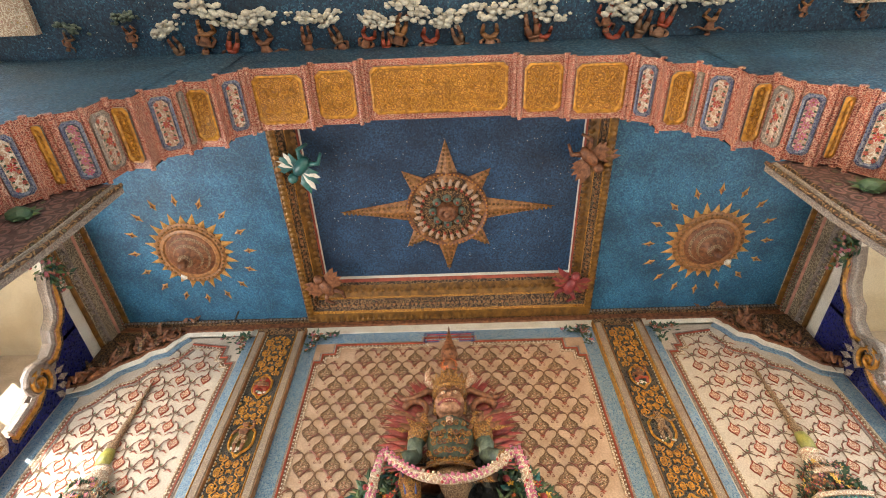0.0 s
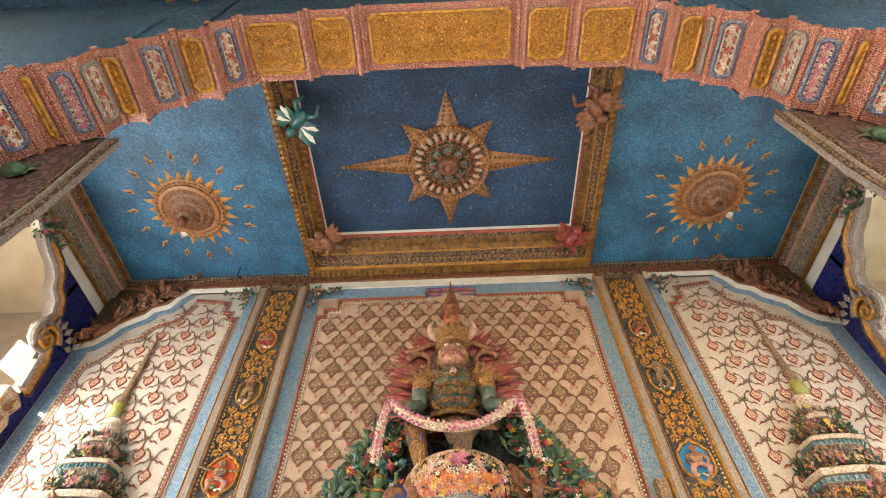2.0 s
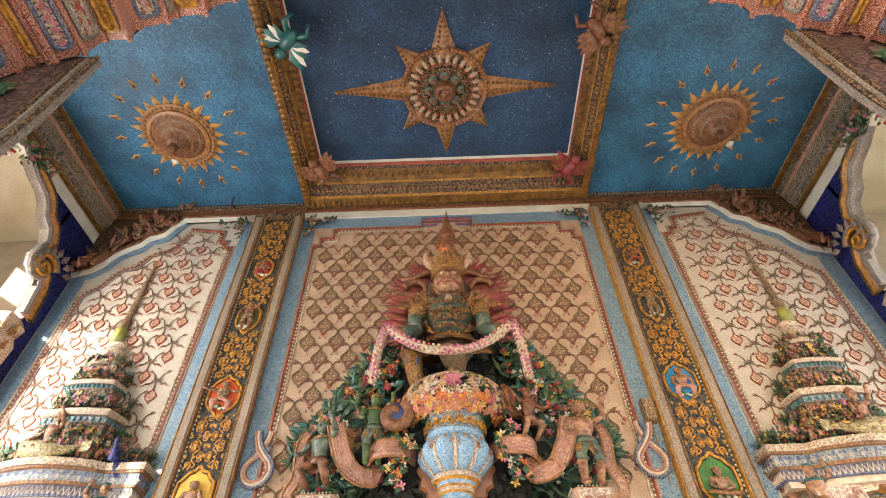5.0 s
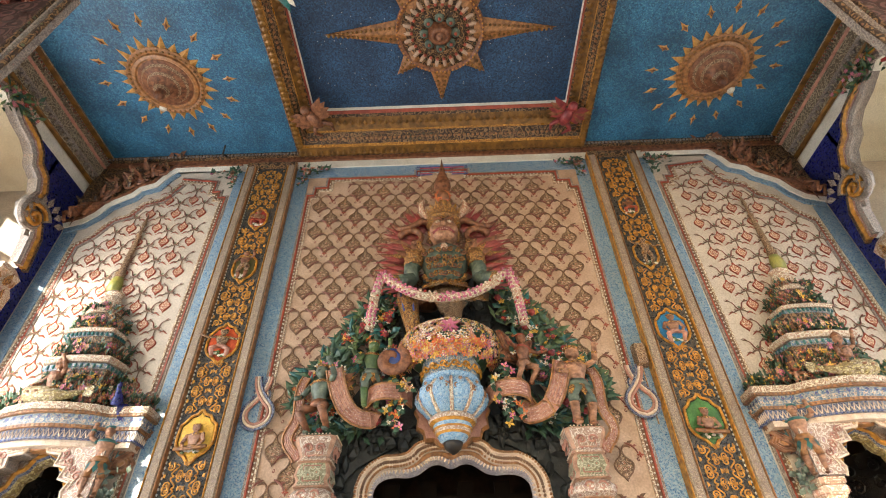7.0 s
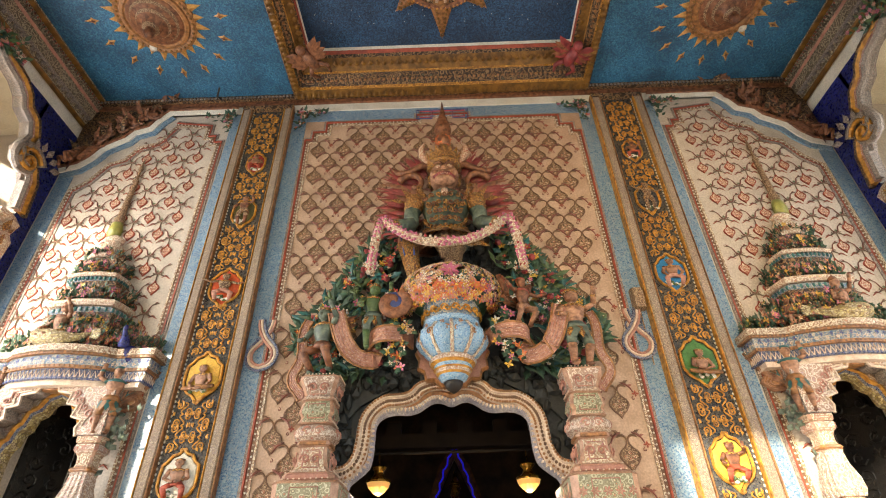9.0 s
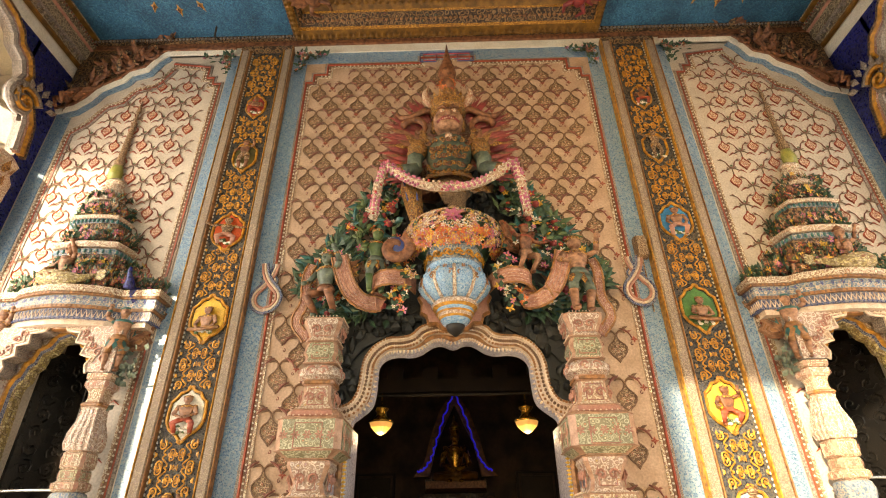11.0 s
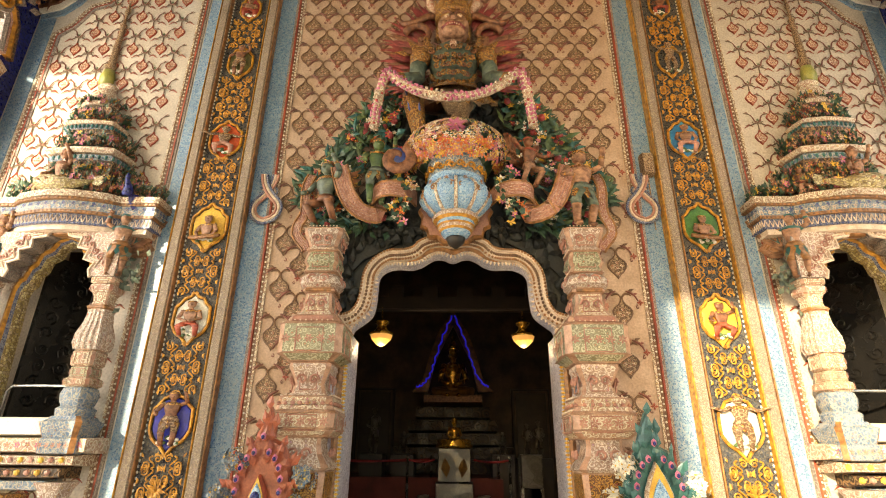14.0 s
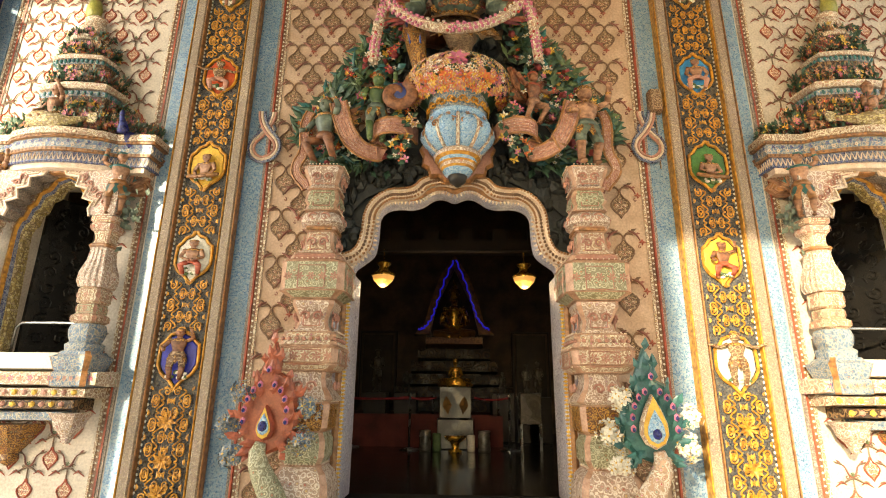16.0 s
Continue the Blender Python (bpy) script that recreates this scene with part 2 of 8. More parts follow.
M = dict(
    plaster=paint("cream_plaster", "bb9f88", "a4876f", 5, 0.7, 0.3, grain=60),
    plaster_side=paint("pale_plaster", "c4b8a9", "b3a697", 5, 0.7, 0.3, grain=60),
    white=paint("white_paint", "e2dccf", "cfc6b6", 4, 0.6, 0.15),
    cream=paint("cream_wall", "e6dcc4", "d6c8ab", 3, 0.7, 0.15),
    ceil=mosaic("blue_ceiling_mosaic", ["28597e", "2f688c", "3a7596", "23506f", "47829c", "30658a"], 80, "1f4866", 0.5, 0.05, 0.4, patch=1.4, dirt=0.45),
    ceil_deep=mosaic("deep_blue_mosaic", ["223a58", "284466", "2d4c6e", "1d3048", "355a7c"], 80, "182a42", 0.5, 0.05, 0.4, patch=1.1, dirt=0.55),
    ceil_front=mosaic("night_blue_mosaic", ["213f5a", "2a4e68", "1a3048", "38647c", "22425a"], 60, "14263a", 0.5, 0.05, 0.4, patch=1.5, dirt=0.45),
    bluestrip=mosaic("sky_blue_mosaic", ["7896ae", "6a8aa6", "8aa2b2", "5e7e9c", "929ea8", "4e7094"], 95, "8ca0ae", 0.35, 0.06, 0.4),
    pilground=mosaic("grey_brown_mosaic", ["3a3e46", "4a4238", "525048", "2e3038", "665e50", "44403e"], 90, "4a4a4c", 0.35, 0.06),
    cobalt=mosaic("cobalt_mosaic", ["14185a", "1a2070", "10144a", "222a80"], 55, "0c0e30", 0.35, 0.05),
    brickred=mosaic("red_brick_mosaic", ["94402f", "a44a36", "84352a", "b05843", "8e3c2e", "742c22"], 42, "d8ae96", 0.4, 0.11, 0.9, (1.0, 1.8, 1.8)),
    gold=paint("ochre_gilding", "cf9434", "8a5a1c", 30, 0.38, 0.6, 0.15, 120),
    gold_dark=paint("aged_gilding", "8a6024", "5c3e18", 12, 0.42, 0.6, 0.2, 120),
    ochre=paint("ochre_glaze", "c4882c", "9c6220", 16, 0.4, 0.5, 0.0, 120),
    greyband=filigree("grey_rose_band", "aa9c90", "786c64", ["b8aa9c", "a07468", "8a8c90"], 40, 0.45),
    floral_cream=filigree("cream_floral_tiles", "e0d3bc", "b4937a", ["c08270", "c8a45c", "9aa080", "b87484"], 30, 0.35),
    floral_rose=filigree("rose_floral_tiles", "dccbbc", "a88c7a", ["b4685a", "c4a068", "e0d4c4", "a88490"], 30, 0.35),
    floral_green=filigree("green_floral_tiles", "c0bca0", "8a8468", ["d4c8a4", "b07a5c", "9aa486"], 32, 0.35),
    floral_brown=filigree("brown_carved_tiles", "92704a", "3c2a1c", ["a8844c", "7b4f3c", "5f6148"], 20, 0.5, bump=1.0, lift=0.012),
    floral_red=filigree("red_floral_panel", "e2d6c6", "b89478", ["b33a34", "c46a80", "a8584a", "6f7c5e"], 34, 0.4, rings=12),
    floral_blue=filigree("blue_white_tiles", "b4ac9a", "65798f", ["4a7298", "b4945a", "3c5672", "a8765c"], 34, 0.35),
    tan=paint("bronze_tan", "a67242", "6e4a2a", 26, 0.42, 0.5, 0.0, 120),
    rust=paint("rust_glaze", "a8583c", "84402c", 14, 0.35, 0.4),
    paleband=filigree("pale_tile_band", "dccfb6", "9c7c62", ["c4886e", "c8b078", "a89888"], 34, 0.35),
    lime=paint("olive_lime_glaze", "9c964c", "7a7a3a", 14, 0.35, 0.4),
    navy=mosaic("navy_beaded_border", ["2c3560", "3a4470", "7a8090", "242c50", "4a5278"], 90, "8a8a90", 0.35, 0.1),
    strap=filigree("gilded_strap_ground", "d89a3a", "96621e", ["e4ae4e", "b87624", "d89a3a"], 24, 0.38, rings=19, bump=1.0, lift=0.008),
    cornice=filigree("grey_beige_carving", "bcac90", "6c5c48", ["96684f", "b4a68e", "6c7058"], 26, 0.5, bump=1.0, lift=0.01),
    lilac=mosaic("lilac_white_mosaic", ["cfc8d6", "bfb8ca", "dcd6dc", "b4aec0", "e2dee2"], 80, "a8a2ac", 0.4, 0.06),
    pinkglass=mosaic("pink_mirror_mosaic", ["c49a8e", "b88a82", "cfae9f", "aa7c76", "c0926c", "d8bcac"], 110, "8a5a4c", 0.22, 0.08, 0.8),
    brownline=paint("brown_relief", "7c5c42", "644834", 12, 0.55, 0.5),
    brownfill=filigree("brown_motif_fill", "b09270", "6c5038", ["a0744c", "7c5a3e", "c0a688"], 42, 0.5),
    redline=paint("red_brown_relief", "a64a30", "7c3624", 12, 0.5, 0.5),
    sidefill=filigree("cream_motif_fill", "e4d6bc", "b4785a", ["b8503c", "c8bc90", "c48a70"], 44, 0.5),
    vine=paint("olive_vine_relief", "7c6450", "5c4838", 12, 0.55, 0.5),
    vine_rose=paint("rose_brown_vine", "8a5244", "6a4034", 12, 0.55, 0.5),
    rose=paint("rose_relief", "b98672", "9a6a5a", 12, 0.45, 0.5),
    red=paint("red_enamel", "b5403a", "932e2c", 10, 0.35),
    yellow=paint("yellow_enamel", "d9b04a", "c2922c", 10, 0.35),
    blueline=paint("blue_enamel", "3a4a8a", "2c3768", 10, 0.35),
    black=paint("black_slate_relief", "2a2b28", "171816", 7, 0.55, 0.8, grain=40, lift=0.01),
    lacquer=paint("black_lacquer", "1d1a17", "0d0b0a", 5, 0.25, 0.3),
    leaf=paint("dark_green_leaf", "273f2d", "3a563c", 14, 0.45, 0.3),
    leaf2=paint("olive_leaf", "5a6b3e", "3d5230", 14, 0.45, 0.3),
    teal=paint("teal_glaze", "356862", "264e50", 10, 0.3),
    pink=paint("pink_glaze", "c4708a", "a4526e", 12, 0.3),
    orange=paint("orange_glaze", "cf6f3a", "b0522a", 12, 0.3),
    whiteglaze=paint("white_glaze", "dcd6c8", "c2b9aa", 12, 0.28),
    bronze=paint("terracotta_brown", "8e5c3c", "56321f", 26, 0.5, 0.5),
    skin=paint("painted_clay", "ab7e60", "6e4832", 26, 0.5, 0.7, grain=70, lift=0.008),
    skin_green=paint("grey_green_glaze", "66705f", "434d45", 22, 0.42, 0.6, grain=60, lift=0.006),
    skin_gold=filigree("gilded_clay_scales", "c08c40", "6b4426", ["c89a4a", "a2523c", "8f9a78"], 38, 0.38, bump=1.0),
    flame=paint("crimson_flame", "98403c", "6a2428", 14, 0.4, 0.4),
    bluevase=mosaic("blue_vase_mosaic", ["7aa2c8", "6e96bc", "8aacca", "6288b0", "a0b4c4"], 90, "a9c4d6", 0.2, 0.06, 0.5),
    cloud=paint("white_cloud", "dcd6c6", "b4ac9c", 14, 0.6, 0.6),
    stone=paint("porch_stone", "d2cabc", "bfb6a6", 3, 0.4),
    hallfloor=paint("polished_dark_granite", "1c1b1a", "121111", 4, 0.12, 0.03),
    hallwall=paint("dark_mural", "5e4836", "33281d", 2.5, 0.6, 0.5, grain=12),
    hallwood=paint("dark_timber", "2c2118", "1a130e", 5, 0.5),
    marble=filigree("grey_marble", "5c574f", "4e4942", ["5c574f", "544f48"], 6, 0.3, bump=0.05),
    steel=paint("brushed_steel", "b0b0ae", "8c8c8a", 6, 0.25, 0.1, 0.9),
    rope=paint("red_cord", "a02028", "801820", 12, 0.7),
    carpet=paint("red_carpet", "6a3028", "4c201c", 4, 0.9, 0.6),
    brass=paint("polished_brass", "c89a40", "a87a28", 10, 0.25, 0.2, 0.8),
    lampglow=glow("lit_crystal", "e0a458", 0.3),
    archcream=paint("pink_cream_glaze", "d9c4ae", "bea48e", 20, 0.35, 0.4, grain=110),
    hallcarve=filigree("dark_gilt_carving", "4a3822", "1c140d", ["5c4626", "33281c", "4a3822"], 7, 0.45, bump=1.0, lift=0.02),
    tanrose=paint("rose_tan_edging", "b8927a", "977058", 20, 0.4, 0.4),
    tanband=mosaic("tan_bead_band", ["ab957c", "98836c", "b8a68e", "8c7a6a", "a08a80"], 130, "7a6858", 0.4, 0.08, 0.6),
    mauve=filigree("mauve_brown_relief", "6c4f4c", "3e2c2a", ["7a6250", "5a5a44", "6c4f4c"], 9, 0.5, rings=20),
    ribbon=paint("rose_gilt_ribbon", "bb8a74", "95604e", 30, 0.35, 0.6, 0.0, 140),
    neon=glow("blue_light_strip", "2a22ff", 0.09),
    ground=paint("pale_paving", "d0c8ba", "bcb3a4", 0.8, 0.8),
    outwall=paint("outer_plaster", "cfc6b4", "b8ae9c", 1.2, 0.8),
)


# ---- shapes ----
def part(name, bm, mats, parent=None, label="", smooth=False):
    """Links a bmesh as one mesh object under a thing or a part."""
    me = bpy.data.meshes.new(name)
    bmesh.ops.recalc_face_normals(bm, faces=bm.faces)
    bm.to_mesh(me)
    bm.free()
    for k in ([mats] if isinstance(mats, str) else mats):
        me.materials.append(M[k])
    if smooth:
        me.polygons.foreach_set("use_smooth", [True] * len(me.polygons))
    ob = new(name, me)
    if parent:
        ob.parent = parent
    if label:
        ob["label"] = label
    return ob


def shared(name, me, parent, m):
    ob = new(name, me)
    ob.parent = parent
    ob.matrix_basis = m
    return ob


def thing(name, loc, label, category, group="", kind=""):
    ob = new(name)
    ob.location = loc
    ob.empty_display_size = 0.1
    return tagged(ob, label, category, group, kind)


def setting(name, bm, mats, label, category="", smooth=False):
    return tagged(part(name, bm, mats, smooth=smooth), label, category or name.split("_")[0], "", "structure")


def BM():
    return bmesh.new()


def face(bm, vs, mi=0):
    f = bm.faces.new(vs)
    f.material_index = mi
    return f


def box(bm, x0, x1, y0, y1, z0, z1, mi=0):
    v = [bm.verts.new((x, y, z)) for z in (z0, z1) for y in (y0, y1) for x in (x0, x1)]
    for q in ((0, 1, 5, 4), (2, 6, 7, 3), (0, 4, 6, 2), (1, 3, 7, 5), (4, 5, 7, 6), (0, 2, 3, 1)):
        face(bm, [v[i] for i in q], mi)


def bbox(bm, x0, x1, y0, y1, z0, z1, mi=0, b=0.01):
    """A box whose front (towards -y) edges are chamfered."""
    pts = ((x0, z0), (x1, z0), (x1, z1), (x0, z1))
    plaque(bm, pts, y1, y0, b, mi, mi)


def prism(bm, pts, y0, y1, mi=0, mi_side=None):
    a = [bm.verts.new((x, y0, z)) for x, z in pts]
    b = [bm.verts.new((x, y1, z)) for x, z in pts]
    face(bm, a, mi), face(bm, b[::-1], mi)
    n = len(pts)
    for i in range(n):
        face(bm, (a[i], a[(i + 1) % n], b[(i + 1) % n], b[i]), mi if mi_side is None else mi_side)


def scaled(pts, s, c=None):
    cx, cz = c or (sum(p[0] for p in pts) / len(pts), sum(p[1] for p in pts) / len(pts))
    return [(cx + (x - cx) * s, cz + (z - cz) * s) for x, z in pts]


def inset(pts, d):
    """A closed outline moved inwards by about d."""
    n, out = len(pts), []
    area = sum(pts[i][0] * pts[(i + 1) % n][1] - pts[(i + 1) % n][0] * pts[i][1] for i in range(n))
    s = 1 if area > 0 else -1
    for i in range(n):
        p, q, r = Vector(pts[i - 1]), Vector(pts[i]), Vector(pts[(i + 1) % n])
        e1, e2 = (q - p).normalized(), (r - q).normalized()
        nn = Vector((-(e1.y + e2.y), e1.x + e2.x))
        if nn.length < 1e-4:
            nn = Vector((-e1.y, e1.x))
        out.append(tuple(q + nn.normalized() * d * s))
    return out


def plaque(bm, pts, y_back, y_front, bevel, mi=0, mi_side=0):
    """A raised plate on a wall: side, chamfer and front."""
    ins = inset(pts, bevel)
    rows = [[bm.verts.new((x, y, z)) for x, z in pp] for pp, y in ((pts, y_back), (pts, y_front + (y_back - y_front) * 0.4), (ins, y_front))]
    n = len(pts)
    for a, b in zip(rows, rows[1:]):
        for i in range(n):
            face(bm, (a[i], a[(i + 1) % n], b[(i + 1) % n], b[i]), mi_side)
    face(bm, rows[-1], mi)


def band(bm, pts, offs, mi=0, closed=False):
    """A moulding along a path in the wall's plane: offs are (sideways, y) of its section, mi a list by strip or one number."""
    n = len(pts)
    rows = []
    for i in range(n):
        p = Vector(pts[i])
        a = Vector(pts[i - 1]) if (i or closed) else p - (Vector(pts[1]) - p)
        b = Vector(pts[(i + 1) % n]) if (i < n - 1 or closed) else p + (p - Vector(pts[i - 1]))
        e1, e2 = (p - a).normalized(), (b - p).normalized()
        t = (e1 + e2).normalized() if (e1 + e2).length > 1e-4 else e1
        nn = Vector((-t.y, t.x))
        k = 1 / max(0.5, nn.dot(Vector((-e1.y, e1.x))))
        rows.append([bm.verts.new((p.x + nn.x * o * k, y, p.y + nn.y * o * k)) for o, y in offs])
    for i in range(n if closed else n - 1):
        a, b = rows[i], rows[(i + 1) % n]
        for j in range(len(offs) - 1):
            face(bm, (a[j], b[j], b[j + 1], a[j + 1]), mi[j] if isinstance(mi, (list, tuple)) else mi)


def lathe(bm, prof, seg=16, at=(0, 0, 0), mi=0, sq=0.0, flute=0.0, flutes=8, axis="z", half=False):
    """Turned shape; prof: (radius, height[, material]); sq 1 makes the section square."""
    rows = []
    for p in prof:
        ring = []
        for i in range(seg):
            a = 2 * math.pi * (i + 0.5) / seg
            k = 1.0
            if sq:
                k = 1 + sq * (1 / max(abs(math.cos(a)), abs(math.sin(a))) - 1)
            if flute:
                k *= 1 + flute * abs(math.cos(a * flutes / 2))
            x, y, z = p[0] * k * math.cos(a), p[0] * k * math.sin(a), p[1]
            if axis == "y":
                x, y, z = x, -z, y
            elif axis == "-z":
                z = -z
            ring.append(bm.verts.new((at[0] + x, at[1] + y, at[2] + z)))
        rows.append(ring)
    for j in range(len(rows) - 1):
        m2 = prof[j][2] if len(prof[j]) > 2 else mi
        for i in range(seg):
            face(bm, (rows[j][i], rows[j][(i + 1) % seg], rows[j + 1][(i + 1) % seg], rows[j + 1][i]), m2)
    for r, p in ((rows[0], prof[0]), (rows[-1], prof[-2])):
        face(bm, r, p[2] if len(p) > 2 else mi)


def stack(bm, prof, mi=0, cut=0.80):
    """A square shaft with cut corners; prof: (half-width, height)."""
    rows = []
    for r, z in prof:
        c = r * cut
        rows.append([bm.verts.new((x, y, z)) for x, y in ((r, -c), (r, c), (c, r), (-c, r), (-r, c), (-r, -c), (-c, -r), (c, -r))])
    for a, b in zip(rows, rows[1:]):
        for i in range(8):
            face(bm, (a[i], a[(i + 1) % 8], b[(i + 1) % 8], b[i]), mi if i % 2 == 0 or len(prof) < 4 else 2)
    face(bm, rows[0], mi), face(bm, rows[-1], mi)


def panel_frame(bm, axis, w, d, z0, z1, mi, r=0.006):
    """A thin raised frame on one face of a square shaft."""
    def at(u, z):
        return (u, -d, z) if axis == 0 else (axis * d, u, z)
    tube(bm, [at(-w, z0), at(w, z0), at(w, z1), at(-w, z1), at(-w, z0)], r, 4, mi)


def tube(bm, pts, radii, seg=6, mi=0, flat=1.0, up=None):
    """A rounded limb along points; radii one number or one for each point; flat squeezes it."""
    pts = [Vector(p) for p in pts]
    if not isinstance(radii, (list, tuple)):
        radii = [radii] * len(pts)
    rows = []
    side = None
    for i, p in enumerate(pts):
        t = (pts[min(i + 1, len(pts) - 1)] - pts[max(i - 1, 0)])
        t = t.normalized() if t.length > 1e-6 else Vector((0, 0, 1))
        ref = Vector(up) if up else (side if side is not None else (Vector((0, 1, 0)) if abs(t.y) < 0.9 else Vector((1, 0, 0))))
        u = t.cross(ref)
        u = u.normalized() if u.length > 1e-5 else t.orthogonal().normalized()
        v = u.cross(t).normalized()
        side = v
        rows.append([bm.verts.new(p + (u * math.cos(2 * math.pi * k / seg) + v * math.sin(2 * math.pi * k / seg) * flat) * radii[i]) for k in range(seg)])
    for a, b in zip(rows, rows[1:]):
        for k in range(seg):
            face(bm, (a[k], a[(k + 1) % seg], b[(k + 1) % seg], b[k]), mi)
    face(bm, rows[0][::-1], mi), face(bm, rows[-1], mi)


def blob(bm, c, r, mi=0, sub=1, rough=0.0, rnd=random):
    r = (r, r, r) if not isinstance(r, (list, tuple)) else r
    n0 = len(bm.verts)
    res = bmesh.ops.create_icosphere(bm, subdivisions=sub, radius=1.0)
    for v in res["verts"]:
        k = 1 + (rnd.random() - 0.5) * 2 * rough
        v.co = Vector((c[0] + v.co.x * r[0] * k, c[1] + v.co.y * r[1] * k, c[2] + v.co.z * r[2] * k))
        for f in v.link_faces:
            f.material_index = mi


def leaf(bm, p, d, n, ln, w, mi=0):
    """A folded, bent leaf from p along d, face towards n."""
    p, d, n = Vector(p), Vector(d).normalized(), Vector(n).normalized()
    s = d.cross(n).normalized() * w
    a = bm.verts.new(p)
    m1, l1, r1 = (bm.verts.new(p + d * ln * 0.45 + n * ln * 0.1), bm.verts.new(p + d * ln * 0.42 + s + n * ln * 0.02), bm.verts.new(p + d * ln * 0.42 - s + n * ln * 0.02))
    t = bm.verts.new(p + d * ln - n * ln * 0.05)
    for q in ((a, l1, m1), (a, m1, r1), (l1, t, m1), (m1, t, r1)):
        face(bm, q, mi)


def flower(bm, c, n, r, k=5, mi=0, mc=1, rnd=random):
    """Petals cupped round a small heart."""
    c, n = Vector(c), Vector(n).normalized()
    u = n.orthogonal().normalized()
    v = n.cross(u)
    a0 = rnd.random() * 6.28
    o = bm.verts.new(c)
    for i in range(k):
        a = a0 + i * 2 * math.pi / k
        da = math.pi / k * 0.95
        q = [c + (u * math.cos(b) + v * math.sin(b)) * rr * r + n * h * r for b, rr, h in ((a - da * 0.8, 0.62, 0.18), (a, 1.0, 0.22), (a + da * 0.8, 0.62, 0.18))]
        face(bm, [o] + [bm.verts.new(x) for x in q], mi)
    q = [c + (u * math.cos(i * 1.57) + v * math.sin(i * 1.57)) * r * 0.24 + n * r * 0.12 for i in range(4)]
    t = bm.verts.new(c + n * r * 0.34)
    q = [bm.verts.new(x) for x in q]
    for i in range(4):
        face(bm, (q[i], q[(i + 1) % 4], t), mc)


def spiral(cx, cz, r, turns, start, n=14, sgn=1, y=0.0, taper=0.12):
    """Points of a volute that winds inwards."""
    out = []
    for i in range(n):
        f = i / (n - 1)
        a = start + sgn * f * turns * 2 * math.pi
        rr = r * (1 - f * (1 - taper))
        out.append((cx + rr * math.cos(a), y, cz + rr * math.sin(a)))
    return out


def bez(p0, p1, p2, p3, n=10):
    p0, p1, p2, p3 = map(Vector, (p0, p1, p2, p3))
    return [p0 * (1 - t) ** 3 + p1 * 3 * t * (1 - t) ** 2 + p2 * 3 * t * t * (1 - t) + p3 * t ** 3 for t in (i / (n - 1) for i in range(n))]


def smooth_line(pts, k=4):
    """A rounder line through the given corners."""
    out = []
    n = len(pts)
    for i in range(n - 1):
        p = [Vector(pts[max(0, min(n - 1, i + j))]) for j in (-1, 0, 1, 2)]
        for q in range(k):
            t = q / k
            out.append(tuple(0.5 * (2 * p[1] + (p[2] - p[0]) * t + (2 * p[0] - 5 * p[1] + 4 * p[2] - p[3]) * t * t + (3 * p[1] - p[0] - 3 * p[2] + p[3]) * t ** 3)))
    return out + [tuple(pts[-1])]


# ---- setting: porch ----
WY = 4.2            # face of the great wall
CZ = 6.78           # side ceilings
HALL = 0.75         # floor of the hall behind the door
DOOR, WIN0, WIN1, SILL, WTOP = 0.84, 2.82, 3.50, 1.75, 3.22

bm = BM()
box(bm, -60, 60, -60, 60, -0.4, -0.15)
ground = setting("ground", bm, "ground", "pale stone paving round the temple", "ground")
bm = BM()
box(bm, -5.6, 5.6, -2.4, 4.2, -0.15, 0.0)
box(bm, -1.6, 1.6, 3.2, 4.2, 0.0, 0.25)
box(bm, -1.6, 1.6, 3.55, 4.2, 0.25, 0.5)
box(bm, -1.6, 1.6, 3.87, 4.2, 0.5, HALL)
floor = setting("floor", bm, "stone", "worn stone porch floor with steps to the door")

# the great wall, with its door and two windows
bm = BM()
B = WY + 0.4
for s in (-1, 1):
    def wall_piece(a, b, z0, z1, m_=1):
        box(bm, min(s * a, s * b), max(s * a, s * b), WY, B, z0, z1, m_)
    wall_piece(0.97, 2.4, 0, 6.9, 0)
    wall_piece(2.4, WIN0, 0, 6.9)
    wall_piece(WIN0, WIN1, 0, SILL)
    wall_piece(WIN0, WIN1, WTOP, 6.9)
    wall_piece(WIN1, 5.6, 0, 6.9)
box(bm, -0.97, 0.97, WY, B, 3.25, 6.9)
wall = setting("wall_north", bm, ["plaster", "plaster_side"], "cream plaster temple wall set with ceramic motifs", "wall")

# the arch of the door: cusped outline, right half from springing to crown
CUSP = [(1.03, 2.53), (0.88, 2.535), (0.80, 2.56), (0.755, 2.63), (0.735, 2.74), (0.725, 2.85), (0.69, 2.94), (0.62, 3.02), (0.525, 3.07), (0.45, 3.075), (0.386, 3.08), (0.33, 3.10), (0.28, 3.15), (0.20, 3.185), (0.10, 3.20), (0.0, 3.19)]
CUSP_IN = [(0.82, 2.36), (0.80, 2.44), (0.74, 2.49), (0.66, 2.56), (0.635, 2.66), (0.628, 2.78), (0.622, 2.87), (0.585, 2.93), (0.52, 2.965), (0.44, 2.975), (0.35, 2.97), (0.27, 2.99), (0.21, 3.03), (0.15, 3.06), (0.08, 3.06), (0.0, 3.03)]


def both(half):
    """An outline's right half from the side to the middle, made whole."""
    return [p for p in half] + [(-x, z) for x, z in half[::-1] if x > 1e-6]


